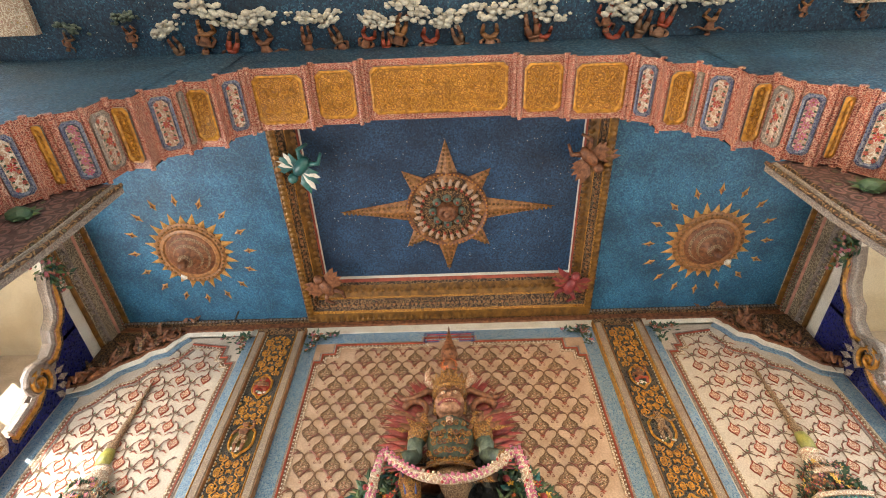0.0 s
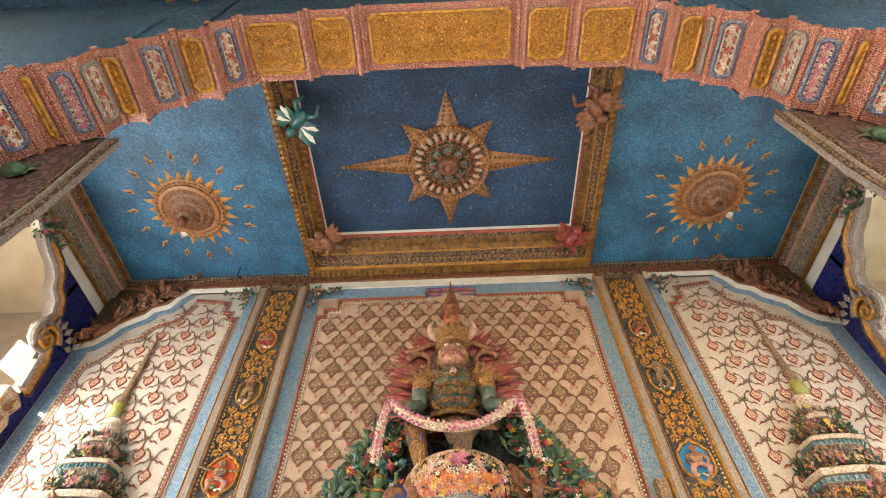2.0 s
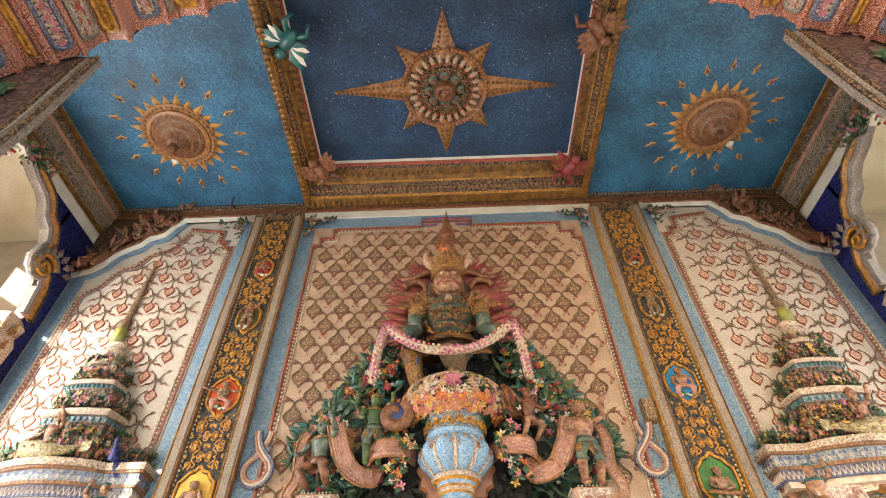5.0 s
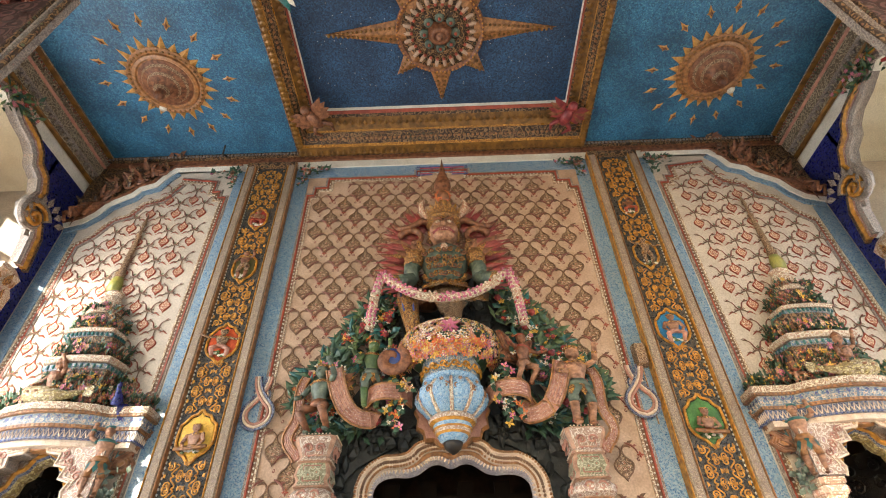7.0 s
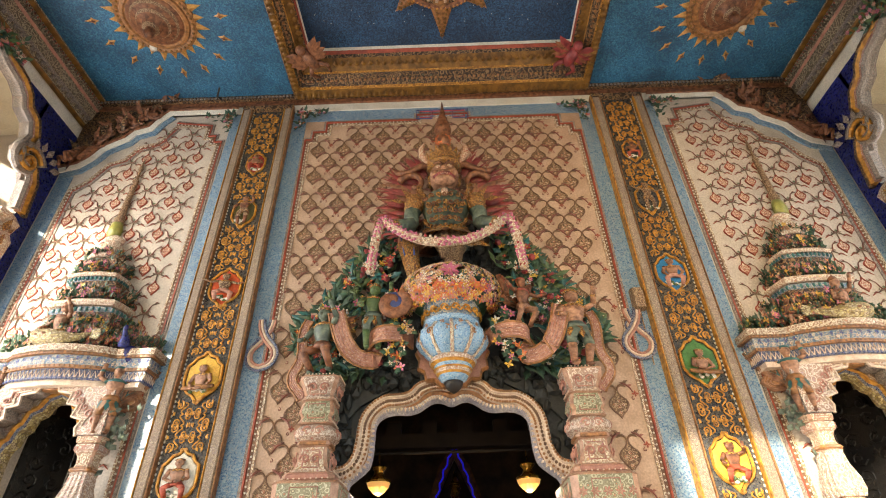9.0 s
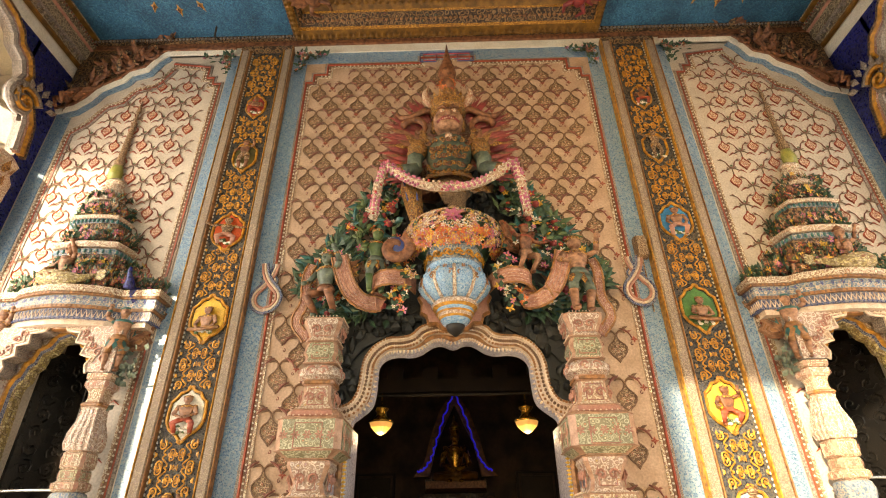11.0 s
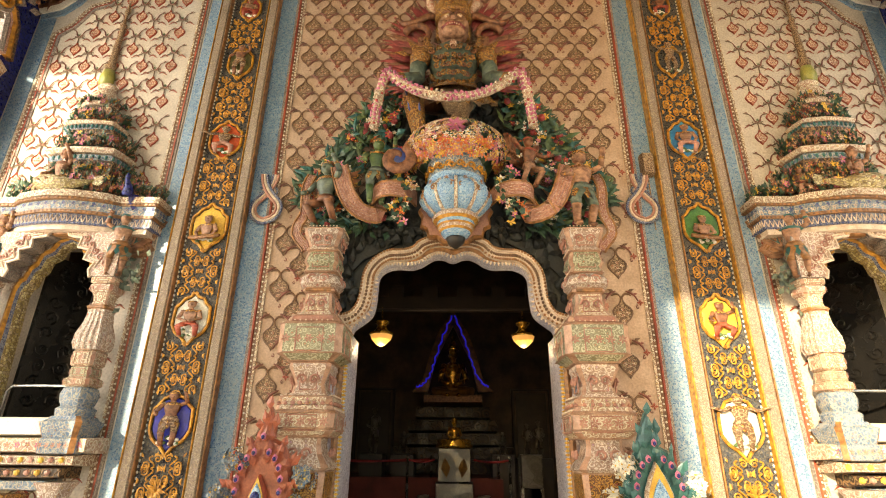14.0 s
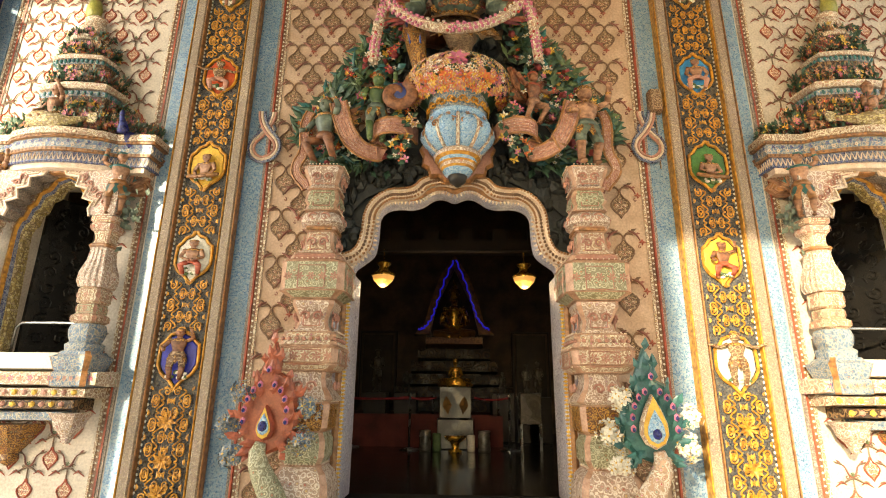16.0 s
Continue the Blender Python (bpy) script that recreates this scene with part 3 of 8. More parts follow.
bm = BM()
full = smooth_line(both(CUSP_IN), 3)
prism(bm, [(0.97, 3.25), (0.97, 2.36)] + full + [(-0.97, 2.36), (-0.97, 3.25)], WY + 0.02, WY + 0.09)
setting("wall_over_door", bm, "black", "dark carved wall round the head of the door", "wall")
bm = BM()
for s in (-1, 1):
    box(bm, min(s * 0.80, s * 0.97), max(s * 0.80, s * 0.97), WY - 0.02, B + 0.003, HALL, 2.40)
setting("door_jamb", bm, "lilac", "pale lilac mosaic jambs of the doorway", "door frame")

# blue strips, borders and top line of the wall
bm = BM()
for s in (-1, 1):
    for a, b in ((1.585, 1.755), (2.305, 2.47)):
        box(bm, min(s * a, s * b), max(s * a, s * b), WY - 0.006, WY + 0.1, 0, 6.52)
    box(bm, min(s * 4.04, s * 4.2), max(s * 4.04, s * 4.2), WY - 0.006, WY + 0.1, 0, 5.62)
box(bm, -1.755, 1.755, WY - 0.005, WY + 0.1, 6.36, 6.53)
setting("trim_blue", bm, "bluestrip", "sky-blue mosaic strips along the wall panels", "trim")
bm = BM()
box(bm, -4.2, 4.2, WY - 0.02, WY + 0.1, 6.53, 6.64)
setting("trim_white", bm, "white", "white painted strip along the top of the wall", "trim")

# borders of the panels: coloured fillets and rows of beads
def border(path, side, name, label):
    bm = BM()
    w = [0.0, 0.018, 0.022, 0.048, 0.052, 0.066, 0.070, 0.090]
    h = [0.012, 0.012, 0.004, 0.004, 0.014, 0.014, 0.008, 0.008]
    band(bm, path, [(side * a, WY - b) for a, b in zip([0.0] + w + [0.09], [0.0] + h + [0.0])], [1, 1, 1, 0, 2, 2, 3, 3, 3])
    for (x0, z0), (x1, z1) in zip(path, path[1:]):
        ln = math.hypot(x1 - x0, z1 - z0)
        k = max(1, int(ln / 0.042))
        for i in range(k):
            f = (i + 0.5) / k
            nx, nz = -(z1 - z0) / ln, (x1 - x0) / ln
            blob(bm, (x0 + (x1 - x0) * f + nx * side * 0.035, WY - 0.006, z0 + (z1 - z0) * f + nz * side * 0.035), (0.009, 0.008, 0.009), 4, 1)
    return setting(name, bm, ["brownline", "paleband", "redline", "greyband", "whiteglaze"], label, "trim")


for s in (-1, 1):
    border([(s * 1.50, 0.0), (s * 1.50, 6.0), (s * 1.42, 6.0), (s * 1.42, 6.12), (s * 1.28, 6.12), (s * 1.28, 6.27), (s * 0.24, 6.27), (s * 0.24, 6.35), (0, 6.35)], -s,
           "trim_border", "beaded rose and grey border of the middle panel")
    border([(s * 2.575, 0.0), (s * 2.575, 6.02), (s * 2.66, 6.02), (s * 2.66, 6.12), (s * 2.74, 6.12), (s * 2.74, 6.30), (s * 3.12, 6.36)], s, "trim_border", "beaded rose and grey border of a side panel")
    border([(s * 4.02, 0.0), (s * 4.02, 5.42), (s * 3.86, 5.56), (s * 3.72, 5.80), (s * 3.56, 5.86), (s * 3.46, 6.04), (s * 3.26, 6.10), (s * 3.12, 6.36)], -s * -1, "trim_border", "beaded border along the scalloped side panel")

# scalloped white band over each side panel, with brown carved leaves above
SCALLOP = [(2.42, 6.53), (3.20, 6.53), (3.28, 6.44), (3.36, 6.28), (3.52, 6.22), (3.58, 6.12), (3.68, 6.06), (3.80, 5.98), (3.88, 5.84), (4.00, 5.72), (4.20, 5.66)]
for s in (-1, 1):
    pts = [(s * x, z) for x, z in SCALLOP]
    bm = BM()
    band(bm, pts, [(0.0, WY), (0.0, WY - 0.035), (s * 0.05, WY - 0.05), (s * 0.055, WY - 0.065), (s * 0.085, WY - 0.065), (s * 0.085, WY)], [0, 0, 1, 1, 1])
    band(bm, [(x, z) for x, z in pts[1:]], [(-s * 0.002, WY - 0.004), (-s * 0.002, WY - 0.02), (-s * 0.07, WY - 0.02), (-s * 0.07, WY - 0.004)], 2)
    setting("trim_scallop", bm, ["white", "bronze", "bluestrip"], "scalloped white band with a brown lip", "trim")
    bm = BM()
    poly = [(s * x, z + 0.10) for x, z in SCALLOP[1:]] + [(s * 4.2, 6.7), (s * 3.2, 6.7)]
    prism(bm, poly, WY - 0.03, WY + 0.05, 0)
    rnd = random.Random(5)
    for i in range(60):
        f = rnd.random()
        j = min(int(f * 9), 8) + 1
        x, z = SCALLOP[j]
        leaf(bm, (s * (x + rnd.uniform(-0.06, 0.1)), WY - 0.05, z + 0.12 + rnd.random() * 0.3), (rnd.uniform(-1, 1), -0.6, rnd.uniform(0, 1)), (0, -1, -0.3), rnd.uniform(0.08, 0.2), 0.035, rnd.choice((0, 1, 1)))
    for i in range(7):
        x, z = SCALLOP[i + 3]
        tube(bm, spiral(s * x, z + 0.22, 0.09, 1.3, rnd.random() * 6, 12, s, WY - 0.07), 0.016, 5, 1)
    setting("trim_carving", bm, ["floral_brown", "bronze"], "brown carved leaf relief over the scalloped band", "trim")

# cornice along the wall and the two side cornices
def cornice(name, a, b, run, label):
    """a, b: outer and inner ends of its section as (across, z); run: function from (across, along) to x, y."""
    bm = BM()
    prof = [(0.0, 0.0, 0), (0.10, 0.0, 0), (0.14, 0.10, 1), (0.30, 0.16, 2), (0.34, 0.34, 1), (0.62, 0.42, 3), (0.66, 0.58, 1), (0.90, 0.62, 0), (0.94, 0.95, 1), (1.0, 1.0, 1)]
    rows = []
    for f, g, m in prof:
        across, z = a[0] + (b[0] - a[0]) * g, a[1] + (b[1] - a[1]) * f
        rows.append([bm.verts.new((*run(across, t), z)) for t in (0, 1)])
    for (p, q), (r0, r1, m) in zip(zip(rows, rows[1:]), prof):
        face(bm, (p[0], p[1], q[1], q[0]), m)
    return setting(name, bm, ["gold_dark", "cornice", "greyband", "rose"], label, "cornice"), bm


for s in (-1, 1):
    cornice("trim_cornice_side", (4.20, 6.36), (4.04, 6.79), lambda c, t, s=s: (s * c, 1.0 + 3.2 * t), "carved banded cornice under the blue ceiling")
    bm = BM()
    for i in range(62):
        y = 1.62 + i * 0.0415
        blob(bm, (s * 4.085, y, 6.69), (0.02, 0.018, 0.045), 0, 1)
        blob(bm, (s * 4.075, y, 6.69), (0.014, 0.009, 0.02), 1, 1)
        if i % 2 == 0:
            blob(bm, (s * 4.165, y, 6.465), (0.02, 0.03, 0.03), 2, 1)
    tagged(part("cornice_beads", bm, ["cornice", "redline", "greyband"], smooth=True), "rows of small leaves and beads on the cornice", "ornament", "", "stuff")
bm = BM()
box(bm, -4.1, 4.1, WY - 0.05, WY + 0.1, 6.64, 6.70, 0)
box(bm, -4.1, 4.1, WY - 0.075, WY + 0.1, 6.705, 6.80, 1)
for i in range(190):
    x = -4.08 + i * 0.043
    blob(bm, (x, WY - 0.08, 6.745), (0.016, 0.012, 0.02), 2, 1)
setting("trim_cornice_wall", bm, ["bronze", "floral_brown", "greyband"], "dark beaded cornice along the wall", "cornice")

# side ceilings, deep middle panel
bm = BM()
for s in (-1, 1):
    box(bm, min(s * 1.76, s * 4.3), max(s * 1.76, s * 4.3), 1.2, 4.3, CZ, CZ + 0.2, 0)
box(bm, -1.8, 1.8, 4.14, 4.3, CZ, CZ + 0.2, 0)
box(bm, -1.8, 1.8, 1.2, 1.32, CZ, CZ + 0.2, 0)
box(bm, -1.8, 1.8, 1.25, 4.2, 7.02, 7.2, 1)
box(bm, -4.6, 4.6, -1.6, 0.995, 7.12, 7.3, 2)
box(bm, -4.8, 4.8, -1.6, 4.8, 7.32, 7.6, 3)
setting("ceiling", bm, ["ceil", "ceil_deep", "ceil_front", "outwall"], "blue mosaic ceiling with a deeper middle panel")

# tiled blocks and scroll-tile strips at the front corners of the ceiling
for s in (-1, 1):
    bm = BM()
    box(bm, min(s * 3.84, s * 4.6), max(s * 3.84, s * 4.6), 0.2, 0.75, 7.03, 7.119, 0)
    box(bm, min(s * 4.37, s * 4.75), max(s * 4.37, s * 4.75), 0.93, 1.62, 6.98, 7.11, 1)
    setting("trim_corner", bm, ["floral_cream", "cornice"], "cream flowered tiles at the ceiling's front corner", "trim")

# gilded frame of the middle panel
bm = BM()
OUT, INN = (1.75, 1.30, 4.155), (1.50, 1.56, 3.68)
prof = [(0.0, 6.80, 0), (0.0, 6.70, 1), (0.06, 6.69, 0), (0.28, 6.71, 3), (0.32, 6.74, 1), (0.55, 6.83, 3), (0.58, 6.85, 0), (0.84, 6.93, 1), (0.90, 6.955, 2), (0.965, 6.985, 4), (1.0, 7.025, 4)]
rows = []
for f, z, m in prof:
    hx, y0, y1 = (OUT[i] + (INN[i] - OUT[i]) * f for i in range(3))
    rows.append([bm.verts.new(p) for p in ((-hx, y0, z), (hx, y0, z), (hx, y1, z), (-hx, y1, z))])
for (a, b), p in zip(zip(rows, rows[1:]), prof):
    for i in range(4):
        face(bm, (a[i], a[(i + 1) % 4], b[(i + 1) % 4], b[i]), p[2])
frame_gold = setting("ceiling_frame", bm, ["gold_dark", "floral_brown", "redline", "strap", "white"], "gilded carved frame round the middle ceiling panel", "frame")
bm = BM()
def frame_row(f, z, step, fn):
    hx, y0, y1 = (OUT[i] + (INN[i] - OUT[i]) * f for i in range(3))
    for (ax, ay), (bx, by), inx, iny in (((-hx, y1), (hx, y1), 0, -1), ((-hx, y0), (-hx, y1), 1, 0), ((hx, y0), (hx, y1), -1, 0)):
        ln = math.hypot(bx - ax, by - ay)
        k = int(ln / step)
        for i in range(k):
            g = (i + 0.5) / k
            fn((ax + (bx - ax) * g, ay + (by - ay) * g, z), (inx, iny, 0))
def tongue(p, d):
    leaf(bm, Vector(p) + Vector((0, 0, -0.012)), d, (0, 0, -1), 0.085, 0.032, 0)
def knob(p, d):
    blob(bm, p, (0.02, 0.02, 0.016), 1, 1)
frame_row(0.05, 6.69, 0.065, tongue), frame_row(0.03, 6.69, 0.065, lambda p, d: blob(bm, Vector(p) + Vector(d) * 0.05, (0.014, 0.014, 0.010), 2, 1))
frame_row(0.43, 6.775, 0.055, knob), frame_row(0.68, 6.88, 0.08, tongue)
tagged(part("frame_leaves", bm, ["gold_dark", "tan", "leaf2"]), "gilded leaf and bead rows on the ceiling frame", "ornament", "", "stuff")

# front arch: stepped soffit, right half from the crown
STEP = [(0.70, 6.58), (0.74, 6.50), (1.14, 6.50), (1.18, 6.41), (1.68, 6.40), (1.71, 6.33), (1.88, 6.21), (1.86, 6.03), (2.10, 6.03), (2.12, 5.90), (2.32, 5.80), (2.30, 5.59), (2.49, 5.61),
        (2.53, 5.37), (2.69, 5.26), (2.73, 5.25), (2.85, 5.23), (2.87, 5.13), (3.00, 4.96), (3.06, 4.70), (3.12, 4.30), (3.14, 0.0)]
AY0, AY1 = 0.99, 1.55
poly = both([(x, z) for x, z in STEP[::-1]])
bm = BM()
soff = [[bm.verts.new((x, y, z)) for x, z in poly] for y in (AY0, AY1)]
top = [[bm.verts.new((x, y, 7.3)) for x, z in poly] for y in (AY0, AY1)]
for i in range(len(poly) - 1):
    face(bm, (soff[0][i], soff[0][i + 1], soff[1][i + 1], soff[1][i]), 0)
    for r, m in ((0, 1), (1, 2)):
        face(bm, (soff[r][i], soff[r][i + 1], top[r][i + 1], top[r][i]), m)
arch = setting("wall_front_arch", bm, ["brickred", "ceil_front", "ceil"], "stepped front arch of red mosaic with inset panels", "arch")
bm = BM()
for s in (-1, 1):
    box(bm, min(s * 3.13, s * 3.55), max(s * 3.13, s * 3.55), AY0 + 0.003, AY1 - 0.003, 0, 4.7, 0)
    box(bm, min(s * 3.13, s * 4.35), max(s * 3.13, s * 4.35), AY0 + 0.006, AY1 - 0.006, 4.7, 7.3, 1)
setting("wall_arch_pier", bm, ["floral_red", "ceil_front"], "piers of the front arch in flowered mosaic", "pier")


def soffit_panel(p, q, kind, w=0.44):
    """A raised, framed panel on one facet of the arch between two of its corners."""
    (x0, z0), (x1, z1) = p, q
    d = Vector((x1 - x0, 0, z1 - z0))
    ln = d.length
    d.normalize()
    n = Vector((d.z, 0, -d.x))
    if n.z > 0:
        n = -n
    c = Vector(((x0 + x1) / 2, (AY0 + AY1) / 2, (z0 + z1) / 2))
    hl, hw = ln * 0.5 - 0.028, w / 2
    mold, fill = {"gold": (0, 1), "floral": (2, 3), "pink": (2, 4), "dark": (5, 9)}[kind]
    bm = BM()
    def ring(k, h):
        a, b, cc = hl - k, hw - k, min(0.045, hl * 0.4)
        o = ((a - cc, b), (a, b - cc), (a, -b + cc), (a - cc, -b), (-a + cc, -b), (-a, -b + cc), (-a, b - cc), (-a + cc, b))
        return [bm.verts.new(c + d * u + Vector((0, v, 0)) + n * h) for u, v in o]
    rr = [ring(0, 0.0), ring(0.0, 0.02), ring(0.018, 0.028), ring(0.03, 0.012)]
    for i, (a, b) in enumerate(zip(rr, rr[1:])):
        for j in range(8):
            face(bm, (a[j], a[(j + 1) % 8], b[(j + 1) % 8], b[j]), 5 if i == 0 else mold)
    face(bm, rr[-1], fill)
    rnd = random.Random(int(abs(x0 * 100)))
    def at(u, v, h):
        return c + d * u + Vector((0, v, 0)) + n * h
    if kind == "gold" and hl > 0.1:
        ku, kv = max(1, round(hl / 0.11)), 2
        for i in range(ku):
            for j in range(kv):
                cu, cv = (i + 0.5) / ku * 2 * (hl - 0.05) - (hl - 0.05), (j + 0.5) / kv * 2 * (hw - 0.06) - (hw - 0.06)
                for sg in (-1, 1):
                    pts = [at(cu + a, cv + b, 0.014) for a, _, b in spiral(sg * 0.035, 0, 0.042, 1.2, 0 if sg > 0 else 3.14, 10, sg)]
                    tube(bm, pts, 0.009, 4, mold)
                tube(bm, [at(cu - 0.05, cv - 0.07, 0.014), at(cu, cv, 0.02), at(cu + 0.05, cv - 0.07, 0.014)], 0.008, 4, mold)
                tube(bm, [at(cu - 0.05, cv + 0.07, 0.014), at(cu, cv + 0.03, 0.02), at(cu + 0.05, cv + 0.07, 0.014)], 0.008, 4, mold)
    elif kind == "gold":
        for j in range(7):
            blob(bm, at(0, (j - 3) * 0.052, 0.014), (0.014, 0.02, 0.014), mold, 1)
    else:
        for j in range(9):
            v = (j - 4) * (hw - 0.05) / 4.2
            big = j == 4 or (kind == "pink" and j % 2 == 0)
            flower(bm, at((0 if big else (-1) ** j * 0.35) * hl, v, 0.016), n, min(hl * 0.5, 0.036 if big else 0.02), 7, 6 if kind == "pink" else 7, 0, rnd)
            for sg in (-1, 1):
                leaf(bm, at(sg * hl * 0.25, v + 0.012, 0.014), d * sg + Vector((0, 0.8, 0)), n, 0.03, 0.008, 8)
    return part("panel", bm, ["gold", "strap", "navy", "floral_red", "floral_cream", "greyband", "pink", "red", "leaf", "floral_rose"], arch, "gilded strapwork panel" if kind == "gold" else "flowered ceramic panel")


for i, (x, z) in enumerate(STEP[:19]):
    for s in (-1, 1):
        bm = BM()
        tube(bm, [(s * x, AY0 - 0.012, z), (s * x, AY1 + 0.012, z)], 0.02 if i % 2 else 0.028, 8)
        part("rib", bm, "brickred", arch)
soffit_panel((-0.66, 6.58), (0.66, 6.58), "gold")
for s in (-1, 1):
    for i, k in ((1, "gold"), (3, "gold"), (5, "floral"), (7, "gold"), (8, "dark"), (9, "floral"), (11, "gold"), (12, "dark"), (13, "pink"), (15, "gold"), (17, "floral")):
        (x0, z0), (x1, z1) = STEP[i], STEP[i + 1]
        soffit_panel((s * x0, z0), (s * x1, z1), k)

# side brackets behind the arch piers
BR = ((2.43, 5.0), (2.44, 4.5), (2.49, 4.08))
for s in (-1, 1):
    pts = [(s * 2.42, 5.32), (s * BR[0][0], BR[0][1]), (s * BR[1][0], BR[1][1]), (s * BR[2][0], BR[2][1]), (s * 3.2, BR[2][1] - 0.2), (s * 3.2, 5.5)]
    bm = BM()
    prism(bm, pts, AY1 + 0.012, 1.62, 0, 1)
    for q in ((0.0, 2), (0.05, 1), (0.10, 2)):
        tube(bm, [(x + s * q[0], AY1 + 0.006, z - q[0] * 0.6) for x, z in pts[:4]], 0.016, 6, q[1])
    for k in range(8):
        leaf(bm, (s * 2.84, 1.55, 4.86), (math.cos(k * 0.785), -0.15, math.sin(k * 0.785)), (0, -1, 0), 0.12, 0.035, 3 + k % 2)
    blob(bm, (s * 2.86, 1.53, 4.84), (0.09, 0.05, 0.075), 4, 2, 0.05)
    setting("trim_bracket", bm, ["mauve", "greyband", "floral_brown", "leaf2", "leaf"], "rose-brown bracket behind the arch pier with leaf relief", "bracket")

# side walls with their arches
SIDE = [(3.98, 0.0), (3.98, 4.95), (3.93, 5.30), (3.86, 5.42), (3.72, 5.44), (3.66, 5.56), (3.70, 5.72), (3.62, 5.86), (3.48, 5.92), (3.42, 6.02), (3.30, 6.10), (3.12, 6.14), (2.98, 6.20), (2.80, 6.28), (2.62, 6.20),
        (2.48, 6.14), (2.28, 6.08), (2.10, 5.90), (2.0, 5.7), (1.95, 5.4), (1.95, 0.0)]
for s in (-1, 1):
    side_wall = thing("wall_side", (0, 0, 0), "cobalt and white side wall with a scrolled arch", "wall", kind="structure")
    bm = BM()
    outl = [(y, z) for y, z in SIDE]
    z_t = 6.42
    a = [bm.verts.new((s * 4.22, y, z)) for y, z in outl]
    b = [bm.verts.new((s * 4.34, y, z)) for y, z in outl]
    ta = [bm.verts.new((s * 4.22, y, z_t)) for y, z in outl]
    for i in range(len(outl) - 1):
        face(bm, (a[i], a[i + 1], b[i + 1], b[i]), 1)
        if abs(outl[i][0] - outl[i + 1][0]) > 1e-4:
            face(bm, (a[i], a[i + 1], ta[i + 1], ta[i]), 0)
    box(bm, min(s * 4.215, s * 4.34), max(s * 4.215, s * 4.34), 1.55, 4.2, 6.22, 6.9, 2)
    box(bm, min(s * 4.22, s * 4.34), max(s * 4.22, s * 4.34), 3.98, 4.2, 0, 6.3, 0)
    part("wall", bm, ["cobalt", "greyband", "white"], side_wall)
    for k, (off, mt) in enumerate((((0.0, 0.03), "floral_brown"), ((0.045, 0.06), "gold"), ((0.085, 0.035), "pinkglass"), ((0.125, 0.055), "greyband"))):
        bm = BM()
        pts = [Vector((s * (4.20 - off[1] * 0.4), y, z)) for y, z in SIDE[1:-1]]
        c = Vector((s * 4.2, 2.9, 5.0))
        pts = [p + (c - p).normalized() * (off[0] - 0.06) for p in pts]
        tube(bm, pts, 0.034, 6, 0)
        part("moulding", bm, mt, side_wall)
    bm = BM()
    tube(bm, [(s * 4.16, y, z) for y, _, z in spiral(3.74, 5.42, 0.20, 1.6, 0.4, 22, 1, 0)], [0.05 - 0.0016 * i for i in range(22)], 8, 0)
    tube(bm, [(s * 4.12, y, z) for y, _, z in spiral(3.74, 5.42, 0.15, 1.5, 0.4, 20, 1, 0)], 0.022, 6, 1)
    for i in range(10):
        a_ = 0.5 + i * 0.42
        leaf(bm, (s * 4.12, 3.84 + 0.16 * math.cos(a_), 5.42 + 0.18 * math.sin(a_)), (-s * 0.3, math.cos(a_), math.sin(a_)), (-s, 0, 0), 0.13, 0.04, 0)
    part("scroll", bm, ["greyband", "gold"], side_wall, "grey scroll with leaf tips")
    bm = BM()
    lathe(bm, [(0.10, 0.0), (0.10, 3.9), (0.13, 3.95), (0.11, 4.05), (0.12, 4.2), (0.14, 4.4), (0.15, 4.62), (0.12, 4.7), (0.15, 4.82), (0.10, 4.9)], 12, (s * 4.29, 3.90, 0), 0, 0.6)
    for j in range(4):
        for i in range(8):
            a_ = i * 0.785
            leaf(bm, (s * 4.29 + 0.11 * math.cos(a_), 3.90 + 0.11 * math.sin(a_), 4.12 + j * 0.18), (math.cos(a_) * 0.45, math.sin(a_) * 0.45, 1), (math.cos(a_), math.sin(a_), 0), 0.17, 0.045, 1)
    tagged(part("corner_column", bm, ["floral_cream", "skin_gold"]), "gilded cream corner column with leaf capital", "column", "corner columns", "structure")
    # passage beyond the side arch
    bm = BM()
    box(bm, min(s * 4.345, s * 5.7), max(s * 4.345, s * 5.7), 1.0, 4.6, 6.32, 6.5, 0)
    box(bm, min(s * 5.5, s * 5.7), max(s * 5.5, s * 5.7), 3.2, 4.6, 0, 6.4, 0)
    box(bm, min(s * 5.47, s * 5.7), max(s * 5.47, s * 5.7), 2.2, 4.6, 5.62, 5.80, 1)
    setting("wall_passage", bm, ["cream", "floral_red"], "cream plaster passage beyond the side arch", "wall")

# unseen wall added outside the porch; its openings shape the sunlight
FY = -9.0
SX, SZ = -0.55 * (WY - FY), 0.33 * (WY - FY)
bm = BM()
X0, XS, XP = 1.62 + SX, -2.37 + SX, -4.25 + SX
ZM, ZS, ZP0, ZP1 = 2.66 + SZ, 3.5 + SZ, 3.35 + SZ, 4.95 + SZ
for x0, x1, z0, z1 in ((XP, XP + 0.94, -0.2, ZP0), (XP, XP + 0.94, ZP1, 14), (XP + 0.94, XS - 0.3, -0.2, 14), (XS - 0.3, XS + 0.45, ZS + 0.3, 14),
                       (XS + 0.45, X0, -0.2, 14), (X0, 6.0, ZM, 14)):
    box(bm, x0, x1, FY - 0.1, FY, z0, z1)
setting("wall_court", bm, "outwall", "unseen plain wall added to shape the sunlight, with openings", "wall")

